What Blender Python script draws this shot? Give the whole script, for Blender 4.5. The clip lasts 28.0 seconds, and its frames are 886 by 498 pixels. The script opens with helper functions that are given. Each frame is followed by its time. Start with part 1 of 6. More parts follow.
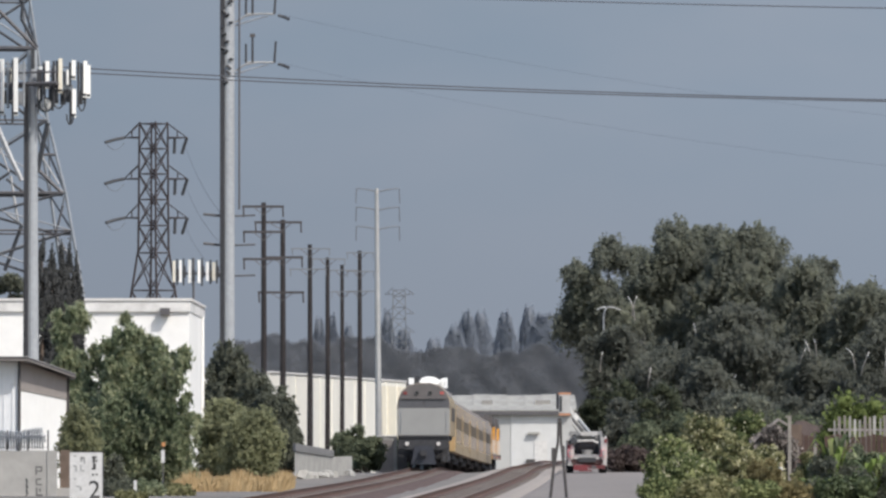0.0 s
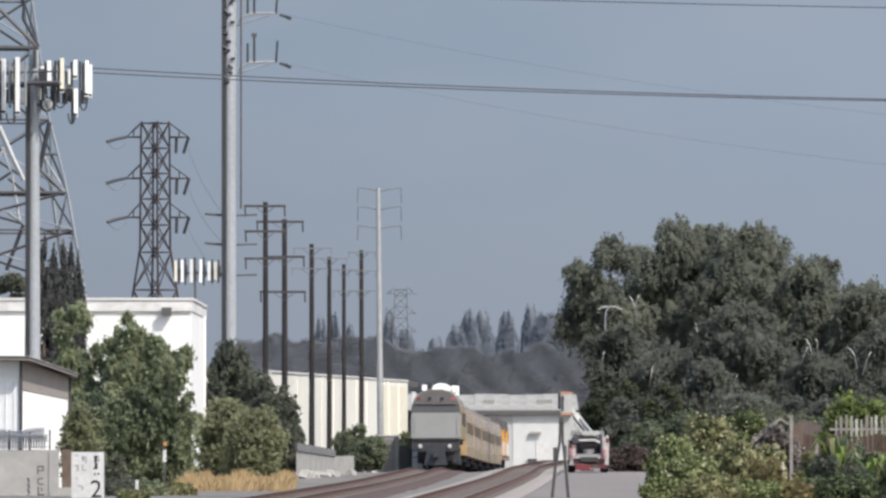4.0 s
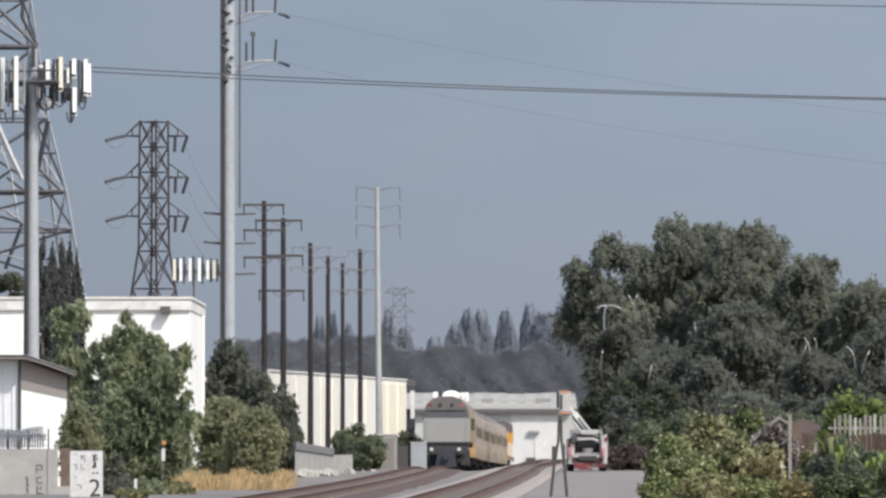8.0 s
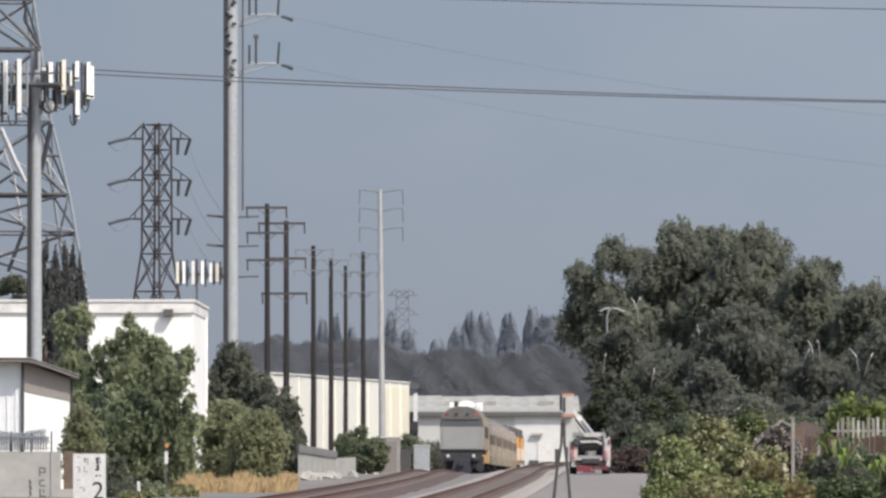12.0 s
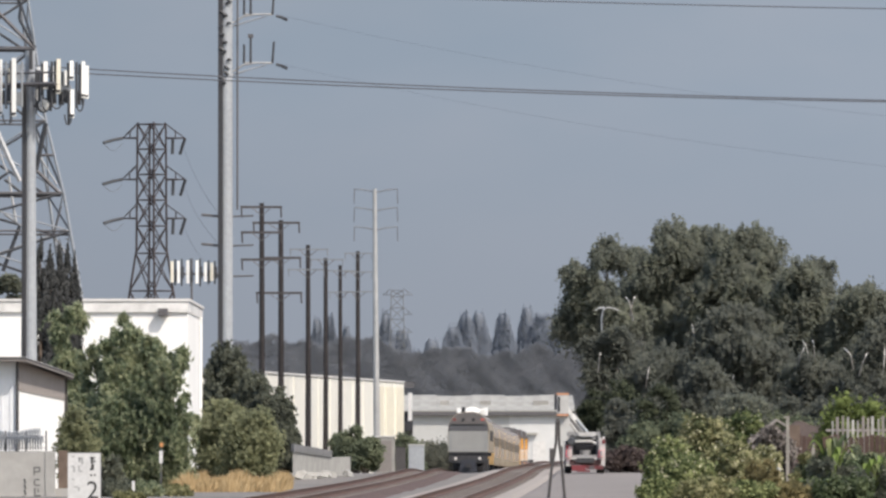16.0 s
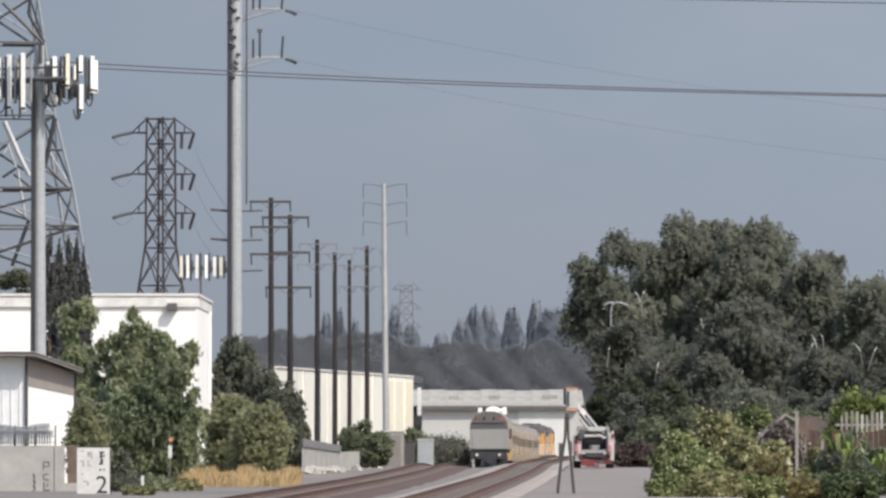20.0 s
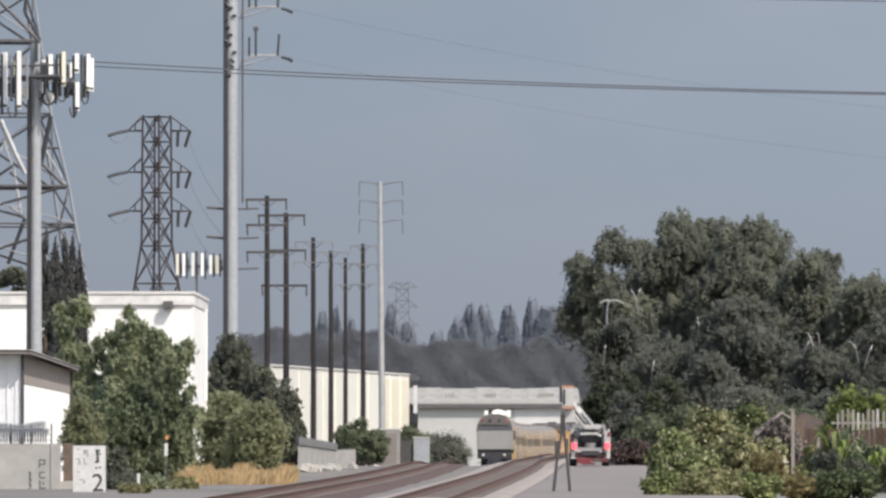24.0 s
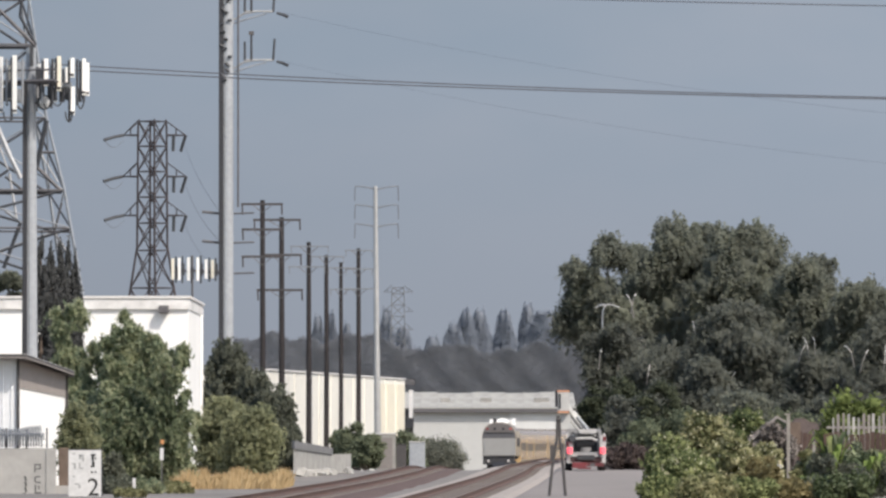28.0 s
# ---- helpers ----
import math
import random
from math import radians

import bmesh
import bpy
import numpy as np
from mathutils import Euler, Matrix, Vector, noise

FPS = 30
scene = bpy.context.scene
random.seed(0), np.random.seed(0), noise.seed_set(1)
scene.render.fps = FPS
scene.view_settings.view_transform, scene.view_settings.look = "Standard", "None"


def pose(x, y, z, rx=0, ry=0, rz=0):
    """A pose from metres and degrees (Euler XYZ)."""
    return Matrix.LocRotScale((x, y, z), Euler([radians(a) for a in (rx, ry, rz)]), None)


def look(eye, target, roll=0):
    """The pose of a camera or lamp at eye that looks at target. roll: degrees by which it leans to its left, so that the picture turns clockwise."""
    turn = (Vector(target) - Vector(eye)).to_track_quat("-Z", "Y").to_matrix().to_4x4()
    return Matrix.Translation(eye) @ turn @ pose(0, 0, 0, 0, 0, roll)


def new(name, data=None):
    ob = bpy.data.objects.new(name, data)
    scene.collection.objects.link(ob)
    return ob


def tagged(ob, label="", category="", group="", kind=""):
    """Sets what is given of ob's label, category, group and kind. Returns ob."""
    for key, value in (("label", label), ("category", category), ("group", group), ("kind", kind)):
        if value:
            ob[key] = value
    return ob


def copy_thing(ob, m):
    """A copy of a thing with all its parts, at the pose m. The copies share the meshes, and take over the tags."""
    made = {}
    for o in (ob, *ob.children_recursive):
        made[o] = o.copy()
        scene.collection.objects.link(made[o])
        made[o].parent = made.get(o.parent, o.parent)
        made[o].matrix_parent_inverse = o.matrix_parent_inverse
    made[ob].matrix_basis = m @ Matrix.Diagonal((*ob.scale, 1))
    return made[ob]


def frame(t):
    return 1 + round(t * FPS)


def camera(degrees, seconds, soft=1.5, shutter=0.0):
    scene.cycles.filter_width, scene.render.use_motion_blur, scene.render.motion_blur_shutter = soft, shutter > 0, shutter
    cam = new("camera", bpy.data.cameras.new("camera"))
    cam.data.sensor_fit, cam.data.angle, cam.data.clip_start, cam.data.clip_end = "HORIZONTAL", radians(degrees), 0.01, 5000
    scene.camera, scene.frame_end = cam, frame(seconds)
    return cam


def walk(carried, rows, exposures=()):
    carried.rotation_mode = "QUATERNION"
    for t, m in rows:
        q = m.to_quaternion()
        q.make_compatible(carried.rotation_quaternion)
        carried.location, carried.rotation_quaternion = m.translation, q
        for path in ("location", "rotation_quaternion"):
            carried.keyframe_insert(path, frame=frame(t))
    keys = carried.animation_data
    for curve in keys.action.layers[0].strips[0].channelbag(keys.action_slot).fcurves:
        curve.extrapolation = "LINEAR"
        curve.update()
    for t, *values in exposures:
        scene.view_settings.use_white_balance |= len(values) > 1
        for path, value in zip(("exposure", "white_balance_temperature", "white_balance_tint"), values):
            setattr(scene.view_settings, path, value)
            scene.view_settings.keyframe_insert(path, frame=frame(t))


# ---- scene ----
# One station on the right of way looks north along a double-track line. x: east, y: north, z: up, 0 at rail height by the crest.
cam = camera(6.0, 28.0, soft=2.6)
EYE = (0.0, 0.0, 1.77)
TILT = 91.279
# seconds, sway to the left and upward nod in thousandths of a degree
SWAY = [
    (0.0, -2.2, 3.3), (0.5, -0.0, 8.3), (1.0, 1.0, 4.0), (1.5, 16.1, 11.3), (2.0, 24.9, 13.7), (2.5, 3.9, 7.7),
    (3.0, 0.0, 0.0), (3.5, 3.8, 0.7), (5.5, 19.0, -5.2), (6.0, 15.2, -2.7), (6.5, 25.4, -3.5), (7.0, 21.2, -14.2),
    (7.5, 19.6, -15.0), (8.0, 0.5, -7.9), (8.5, 0.1, -2.0), (9.0, -2.9, 1.9), (9.5, 3.0, 2.9), (10.0, 3.0, 4.4),
    (10.5, 12.9, 4.3), (11.0, 17.7, 6.5), (11.5, 19.4, 8.3), (12.0, 21.0, 10.8), (12.5, 20.9, 9.5), (14.5, -0.8, 7.0),
    (15.0, -7.6, 1.2), (15.5, -0.1, 7.6), (16.0, -15.1, 6.7), (16.5, -15.4, 12.3), (17.0, 0.5, 16.9), (17.5, 17.9, 11.2),
    (18.0, 20.8, 3.3), (18.5, 30.9, -13.2), (19.0, 39.6, -18.5), (19.5, 40.0, -35.9), (20.0, 47.0, -29.5), (20.5, 52.5, -21.8),
    (21.0, 36.9, -16.0), (21.5, 25.6, -18.9), (23.5, 34.1, -37.7), (24.0, 20.0, -43.2), (24.5, 21.6, -27.4), (25.0, 26.2, -17.1),
    (25.5, 16.3, -9.7), (26.0, 15.7, -5.5), (26.5, 16.4, -9.7), (27.0, 10.1, -10.4), (27.5, 3.3, -16.6), (28.0, -10.2, -12.9),
]
walk(cam, [(t, pose(*EYE, TILT + nod / 1000, 0, sway / 1000)) for t, sway, nod in SWAY],
     [(0.0, 0.22, 6500, 10), (0.8, 0.32, 6500, 10), (2.0, 0.39, 6500, 10), (8.0, 0.41, 6560, 10), (15.0, 0.41, 6750, 11), (28.0, 0.41, 6750, 11)])

# ---- light ----
SUN_EL, SUN_ROT = radians(48.0), radians(140.0)
world = bpy.data.worlds.new("sky")
scene.world = world
world.use_nodes = True
wn = world.node_tree
sky = wn.nodes.new("ShaderNodeTexSky")
sky.sky_type, sky.sun_disc = "NISHITA", False
sky.sun_elevation, sky.sun_rotation = SUN_EL, SUN_ROT
sky.dust_density, sky.air_density = 2.0, 1.2
wn.links.new(sky.outputs[0], wn.nodes["Background"].inputs[0])
wn.nodes["Background"].inputs[1].default_value = 0.15
sun_data = bpy.data.lights.new("sun", "SUN")
sun_data.energy, sun_data.angle, sun_data.color = 3.3, radians(0.6), (1.0, 0.95, 0.87)
sun_lamp = new("sun", sun_data)
sun_at = Vector((math.sin(SUN_ROT) * math.cos(SUN_EL), math.cos(SUN_ROT) * math.cos(SUN_EL), math.sin(SUN_EL))) * 300
sun_lamp.matrix_world = look(sun_at, (0, 0, 0))


# ---- materials ----
def surface(name, color, rough=0.7, metal=0.0, vary=0.25, grain=6.0, stain=0.5, bump=0.2, tint=None, spread=0.0):
    """A painted or raw surface with fine grain, broad stains and light relief. spread: tone shift from piece to piece."""
    m = bpy.data.materials.new(name)
    m.use_nodes = True
    t = m.node_tree
    n, l = t.nodes, t.links
    b = n["Principled BSDF"]
    b.inputs["Roughness"].default_value, b.inputs["Metallic"].default_value = rough, metal
    co = n.new("ShaderNodeTexCoord")
    fine, broad = n.new("ShaderNodeTexNoise"), n.new("ShaderNodeTexNoise")
    fine.inputs["Scale"].default_value, fine.inputs["Detail"].default_value = grain, 5
    broad.inputs["Scale"].default_value, broad.inputs["Detail"].default_value = stain, 4
    for k in (fine, broad):
        l.new(co.outputs["Object"], k.inputs["Vector"])
    both = n.new("ShaderNodeMath")
    both.operation = "ADD"
    l.new(fine.outputs[0], both.inputs[0])
    l.new(broad.outputs[0], both.inputs[1])
    last = both.outputs[0]
    if spread:
        info, mul = n.new("ShaderNodeObjectInfo"), n.new("ShaderNodeMath")
        mul.operation = "MULTIPLY_ADD"
        mul.inputs[1].default_value = spread
        l.new(info.outputs["Random"], mul.inputs[0])
        l.new(last, mul.inputs[2])
        last = mul.outputs[0]
    ramp = n.new("ShaderNodeValToRGB")
    dark = [c * (1 - vary) for c in color]
    light = [min(1, c * (1 + vary * 0.6)) for c in (tint or color)]
    ramp.color_ramp.elements[0].position, ramp.color_ramp.elements[0].color = 0.3, (*dark, 1)
    ramp.color_ramp.elements[1].position, ramp.color_ramp.elements[1].color = 0.7, (*light, 1)
    half = n.new("ShaderNodeMath")
    half.operation = "MULTIPLY"
    half.inputs[1].default_value = 0.5
    l.new(last, half.inputs[0])
    l.new(half.outputs[0], ramp.inputs[0])
    l.new(ramp.outputs[0], b.inputs["Base Color"])
    if bump:
        bp = n.new("ShaderNodeBump")
        bp.inputs["Strength"].default_value, bp.inputs["Distance"].default_value = bump, 0.05
        l.new(fine.outputs[0], bp.inputs["Height"])
        l.new(bp.outputs[0], b.inputs["Normal"])
    return m


def leaves(name, dark, mid, light, through_light=0.42, rough=0.8, fleck=0.55):
    """Foliage: each leaf has its own tone, broad patches shift it, and some light passes through."""
    m = bpy.data.materials.new(name)
    m.use_nodes = True
    t = m.node_tree
    n, l = t.nodes, t.links
    b = n["Principled BSDF"]
    b.inputs["Roughness"].default_value = rough
    b.inputs["Specular IOR Level"].default_value = 0.25
    geo, co, broad = n.new("ShaderNodeNewGeometry"), n.new("ShaderNodeTexCoord"), n.new("ShaderNodeTexNoise")
    broad.inputs["Scale"].default_value = 0.45
    l.new(co.outputs["Object"], broad.inputs["Vector"])
    mix = n.new("ShaderNodeMath")
    mix.operation = "MULTIPLY_ADD"
    mix.inputs[1].default_value = fleck
    l.new(geo.outputs["Random Per Island"], mix.inputs[0])
    sub = n.new("ShaderNodeMath")
    sub.operation = "MULTIPLY_ADD"
    sub.inputs[1].default_value, sub.inputs[2].default_value = 1.6, -0.55
    l.new(broad.outputs[0], sub.inputs[0])
    l.new(sub.outputs[0], mix.inputs[2])
    ramp = n.new("ShaderNodeValToRGB")
    e = ramp.color_ramp.elements
    e[0].position, e[0].color = 0.1, (*dark, 1)
    e[1].position, e[1].color = 0.95, (*light, 1)
    k = e.new(0.5)
    k.color = (*mid, 1)
    l.new(mix.outputs[0], ramp.inputs[0])
    l.new(ramp.outputs[0], b.inputs["Base Color"])
    tr, ms = n.new("ShaderNodeBsdfTranslucent"), n.new("ShaderNodeMixShader")
    ms.inputs[0].default_value = through_light
    l.new(ramp.outputs[0], tr.inputs["Color"])
    l.new(b.outputs[0], ms.inputs[1])
    l.new(tr.outputs[0], ms.inputs[2])
    l.new(ms.outputs[0], n["Material Output"].inputs[0])
    return m


def glow(name, color, strength):
    m = bpy.data.materials.new(name)
    m.use_nodes = True
    b = m.node_tree.nodes["Principled BSDF"]
    b.inputs["Base Color"].default_value = (*color, 1)
    b.inputs["Roughness"].default_value = 0.25
    b.inputs["Emission Color"].default_value = (*color, 1)
    b.inputs["Emission Strength"].default_value = strength
    return m


EARTH = surface("dry_earth", (0.17, 0.155, 0.142), 0.95, vary=0.35, grain=3.0, stain=0.08, bump=0.5)
ROADBED = surface("pale_gravel", (0.2, 0.178, 0.165), 0.95, vary=0.25, grain=7.0, stain=0.15, bump=0.5)
BALLAST_WORN = surface("dirty_ballast", (0.088, 0.056, 0.048), 0.95, vary=0.4, grain=9.0, stain=0.3, bump=0.6)
BALLAST = surface("grey_ballast", (0.3, 0.265, 0.238), 0.95, vary=0.3, grain=9.0, stain=0.3, bump=0.6)
RUST_BALLAST = surface("rust_stained_ballast", (0.085, 0.048, 0.04), 0.95, vary=0.4, grain=8.0, stain=0.5, bump=0.6)
RAIL_STEEL = surface("rusty_rail_steel", (0.13, 0.075, 0.055), 0.6, 0.3, vary=0.3, grain=12, bump=0.1)
RAIL_HEAD = surface("worn_rail_head", (0.16, 0.12, 0.1), 0.6, 0.3, vary=0.2, grain=10, bump=0.05)
TIE_WOOD = surface("creosoted_timber", (0.14, 0.118, 0.105), 0.9, vary=0.4, grain=5, bump=0.4, spread=0.3)
WHITE_WALL = surface("white_painted_block", (0.80, 0.79, 0.77), 0.8, vary=0.08, grain=2.0, stain=0.12, bump=0.1)
PARAPET = surface("weathered_parapet", (0.66, 0.65, 0.635), 0.85, vary=0.3, grain=2.5, stain=0.3)
CAP_WHITE = surface("bleached_coping", (0.6, 0.585, 0.57), 0.8, vary=0.2, grain=3.0, stain=0.4)
CREAM_WALL = surface("cream_tilt_up_concrete", (0.7, 0.68, 0.62), 0.85, vary=0.10, grain=1.5, stain=0.1, bump=0.1)
TAN_WALL = surface("warm_cream_concrete", (0.7, 0.65, 0.53), 0.85, vary=0.12, grain=1.5, stain=0.15, bump=0.1)
DARK_TRIM = surface("dark_trim", (0.06, 0.055, 0.055), 0.7, vary=0.3)
FAR_WALL = surface("pale_warehouse_sheet", (0.43, 0.43, 0.422), 0.8, vary=0.08, grain=0.8, stain=0.06, bump=0.0)
CLADDING_WHITE = surface("white_painted_sheet", (0.56, 0.56, 0.555), 0.8, vary=0.1, grain=0.8, stain=0.1, bump=0.0)
FAR_ROOF = surface("bleached_sheet_roof", (0.34, 0.328, 0.298), 0.8, vary=0.4, grain=0.9, stain=0.2, bump=0.1)
SHED_SHEET = surface("pale_corrugated_sheet", (0.7, 0.71, 0.73), 0.5, 0.1, vary=0.1, grain=3.0, stain=0.3)
SHED_WHITE = surface("white_sheet_wall", (0.82, 0.81, 0.79), 0.7, vary=0.06, grain=2.0, stain=0.2)
SHED_ROOF = surface("grey_sheet_roof", (0.06, 0.056, 0.056), 0.7, 0.1, vary=0.3, grain=3.0, stain=0.3)
SOFFIT = surface("soffit_board", (0.2, 0.18, 0.17), 0.8, vary=0.2)
BLOCK_WALL = surface("grey_block_wall", (0.35, 0.34, 0.325), 0.9, vary=0.22, grain=2.0, stain=0.3, bump=0.4)
CONCRETE = surface("weathered_concrete", (0.27, 0.26, 0.245), 0.9, vary=0.25, grain=2.0, stain=0.35, bump=0.4)
GALV_LIGHT = surface("clean_galvanised_steel", (0.335, 0.352, 0.375), 0.5, 0.15, vary=0.2, grain=5.0, stain=0.4, bump=0.1)
GALV = surface("galvanised_steel", (0.27, 0.285, 0.305), 0.5, 0.15, vary=0.25, grain=5.0, stain=0.4, bump=0.1)
GALV_DARK = surface("weathered_steel_angle", (0.11, 0.105, 0.11), 0.6, 0.3, vary=0.3, grain=6.0, stain=0.5, bump=0.1)
LATTICE_BROWN = surface("brown_weathered_angle", (0.05, 0.038, 0.039), 0.7, 0.2, vary=0.3, grain=6.0, stain=0.5, bump=0.1)
# Grey-blue tone stands in for haze on far steel and faint arms.
FAR_STEEL = surface("far_grey_steel", (0.17, 0.18, 0.195), 0.7, 0.1, vary=0.2)
POLE_STEEL = surface("pale_steel_pole", (0.4, 0.4, 0.4), 0.5, 0.35, vary=0.2, grain=3.0, stain=0.3, bump=0.1)
POLE_WOOD = surface("dark_wooden_pole", (0.024, 0.02, 0.021), 0.9, vary=0.4, grain=4.0, stain=0.8, bump=0.4)
ARM_WOOD = surface("grey_wooden_arm", (0.06, 0.055, 0.058), 0.9, vary=0.3)
PORCELAIN = surface("brown_porcelain", (0.04, 0.032, 0.032), 0.6, vary=0.3)
WIRE = surface("dull_aluminium_wire", (0.085, 0.088, 0.1), 0.6, 0.2, vary=0.1, bump=0)
PANEL_WHITE = surface("antenna_radome", (0.80, 0.79, 0.76), 0.5, vary=0.08, bump=0)
PANEL_TAN = surface("yellowed_radome", (0.66, 0.62, 0.52), 0.5, vary=0.1, bump=0)
BLACK_PLASTIC = surface("black_plastic", (0.03, 0.03, 0.035), 0.5, vary=0.3, bump=0)
CAR_YELLOW = surface("coach_yellow_paint", (0.46, 0.32, 0.17), 0.18, vary=0.15, grain=1.5, stain=0.4, bump=0.0)
HEAD_ORANGE = surface("bright_orange_yellow_paint", (0.68, 0.35, 0.06), 0.05, vary=0.12, grain=1.5, stain=0.4, bump=0.0)
CAR_SAND = surface("dusty_sand_paint", (0.34, 0.27, 0.175), 0.35, vary=0.15, grain=1.5, stain=0.4, bump=0.0)
CAR_ROOF = surface("coach_roof_grey", (0.24, 0.22, 0.21), 0.6, vary=0.3, grain=2.0, stain=0.4)
NOSE_GREY = surface("nose_light_grey_paint", (0.27, 0.27, 0.265), 0.4, vary=0.1, grain=1.5, stain=0.5, bump=0.0)
CAB_DARK = surface("dark_grey_cab_paint", (0.115, 0.105, 0.105), 0.45, vary=0.2, grain=2.0, stain=0.5, bump=0.0)
WHITE_BOX = surface("white_enamel", (0.85, 0.85, 0.84), 0.4, vary=0.05, bump=0)
UNDERFRAME = surface("black_underframe", (0.035, 0.035, 0.04), 0.7, vary=0.4)
PLOW_BLUE = surface("dark_blue_pilot", (0.03, 0.033, 0.045), 0.5, vary=0.3)
GLASS = surface("dark_tinted_glass", (0.03, 0.035, 0.04), 0.08, vary=0.2, bump=0)
CAR_GLASS = surface("dull_coach_glass", (0.12, 0.1, 0.078), 0.45, vary=0.3, bump=0)
RED_LENS = surface("red_lens", (0.2, 0.05, 0.05), 0.25, vary=0.1, bump=0)
RED_LAMP = glow("lit_red_lamp", (0.85, 0.09, 0.12), 0.9)
LAMP_WHITE = glow("lit_lamp", (0.55, 0.53, 0.51), 0.05)
MARKER_RED = glow("lit_marker_lamp", (0.4, 0.1, 0.09), 0.06)
TRUCK_WHITE = surface("truck_white_paint", (0.25, 0.25, 0.255), 0.35, vary=0.12, grain=2.0, stain=0.8, bump=0.0)
TRUCK_RED = surface("truck_red_band", (0.11, 0.024, 0.028), 0.4, vary=0.2)
SAFETY_ORANGE = surface("orange_rim", (0.5, 0.25, 0.15), 0.6, vary=0.15)
RUBBER = surface("tyre_rubber", (0.025, 0.025, 0.027), 0.85, vary=0.3)
SIGN_WHITE = surface("faded_sign_white", (0.55, 0.545, 0.54), 0.6, vary=0.18, grain=6, stain=1.5, bump=0)
SIGN_BLACK = surface("sign_black", (0.03, 0.03, 0.03), 0.6, vary=0.2, bump=0)
SIGN_GREY = surface("faded_print", (0.33, 0.33, 0.33), 0.6, vary=0.2, bump=0)
SPRAY = surface("sprayed_paint", (0.10, 0.10, 0.10), 0.7, vary=0.3, bump=0)
CREAM_PLASTIC = surface("faded_cream_plastic", (0.42, 0.37, 0.24), 0.6, vary=0.15, bump=0)
ORANGE_CAP = surface("orange_reflector", (0.55, 0.25, 0.1), 0.5, vary=0.1, bump=0)
WOOD_GREY = surface("bleached_timber", (0.26, 0.24, 0.215), 0.9, vary=0.3, grain=5, stain=0.8, bump=0.4)
TAN_BOARD = surface("dull_brown_board", (0.13, 0.095, 0.075), 0.9, vary=0.35, grain=4, stain=0.6, bump=0.3)
RED_BOARD = surface("red_brown_board", (0.062, 0.037, 0.03), 0.9, vary=0.4, grain=4, stain=0.6, bump=0.3, spread=0.3)
BROWN_BOARD = surface("brown_board", (0.035, 0.026, 0.025), 0.9, vary=0.4, grain=4, stain=0.6, bump=0.3, spread=0.2)
DIRT_BANK = surface("brown_dirt", (0.072, 0.053, 0.047), 0.95, vary=0.4, grain=2.5, stain=0.5, bump=0.7)
BARK_PALE = surface("pale_peeling_bark", (0.31, 0.285, 0.255), 0.9, vary=0.45, grain=3, stain=0.9, bump=0.4)
BARK_WHITE = surface("bleached_smooth_bark", (0.5, 0.48, 0.45), 0.85, vary=0.35, grain=3, stain=0.9, bump=0.3)
BARK = surface("brown_bark", (0.12, 0.09, 0.07), 0.95, vary=0.4, grain=5, stain=1.0, bump=0.5)
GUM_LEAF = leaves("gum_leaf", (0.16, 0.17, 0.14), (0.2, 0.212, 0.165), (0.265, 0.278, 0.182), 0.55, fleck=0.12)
# Darker copy of the gum leaf, with shade put into its colour.
GUM_SHADED = leaves("shade_tinted_gum_leaf", (0.138, 0.146, 0.126), (0.158, 0.167, 0.138), (0.195, 0.205, 0.15), 0.55, fleck=0.12)
PEPPER_LEAF = leaves("pepper_tree_leaf", (0.09, 0.12, 0.074), (0.197, 0.238, 0.142), (0.4, 0.42, 0.272), 0.57, fleck=0.85)
OLIVE_LEAF = leaves("olive_scrub_leaf", (0.2, 0.21, 0.125), (0.285, 0.295, 0.172), (0.36, 0.365, 0.215), 0.5, fleck=0.35)
DARK_LEAF = leaves("dark_tree_leaf", (0.115, 0.125, 0.1), (0.155, 0.165, 0.125), (0.205, 0.215, 0.155), 0.48, fleck=0.3)
CYPRESS_LEAF = leaves("cypress_leaf", (0.04, 0.042, 0.044), (0.05, 0.052, 0.053), (0.062, 0.064, 0.062), 0.1)
HEDGE_LEAF = leaves("hedge_leaf", (0.13, 0.152, 0.1), (0.17, 0.192, 0.122), (0.222, 0.244, 0.152), 0.5)
BRIGHT_LEAF = leaves("bright_shrub_leaf", (0.04, 0.056, 0.024), (0.112, 0.14, 0.056), (0.31, 0.335, 0.155), fleck=0.8)
LIME_LEAF = leaves("young_green_leaf", (0.11, 0.14, 0.045), (0.16, 0.2, 0.065), (0.23, 0.28, 0.1))
PALE_BLOOM = leaves("pale_bloom", (0.4, 0.38, 0.24), (0.55, 0.52, 0.36), (0.7, 0.67, 0.52), 0.3)
STRAW = leaves("dry_straw", (0.26, 0.18, 0.09), (0.4, 0.285, 0.15), (0.5, 0.38, 0.22), 0.2)
RUST_LEAF = leaves("browned_leaf", (0.13, 0.115, 0.06), (0.215, 0.185, 0.09), (0.32, 0.26, 0.13))
# Dark brown stands in for shadowed dirt at the foot of the hedge.
PURPLE_SCRUB = leaves("shadow_brown_scrub", (0.066, 0.05, 0.046), (0.09, 0.068, 0.063), (0.12, 0.094, 0.086), 0.35)
GREY_SCRUB = leaves("grey_scrub_leaf", (0.13, 0.138, 0.115), (0.165, 0.172, 0.142), (0.2, 0.205, 0.17), 0.3)
# Pale tone paints sunlight onto the near pylon's bracing; fence wire shares it.
GALV_PALE = surface("pale_sun_toned_steel", (0.45, 0.45, 0.455), 0.5, 0.1, vary=0.25, grain=5.0, stain=0.5, bump=0.1)
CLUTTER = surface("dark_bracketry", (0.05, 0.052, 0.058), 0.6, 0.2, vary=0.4)
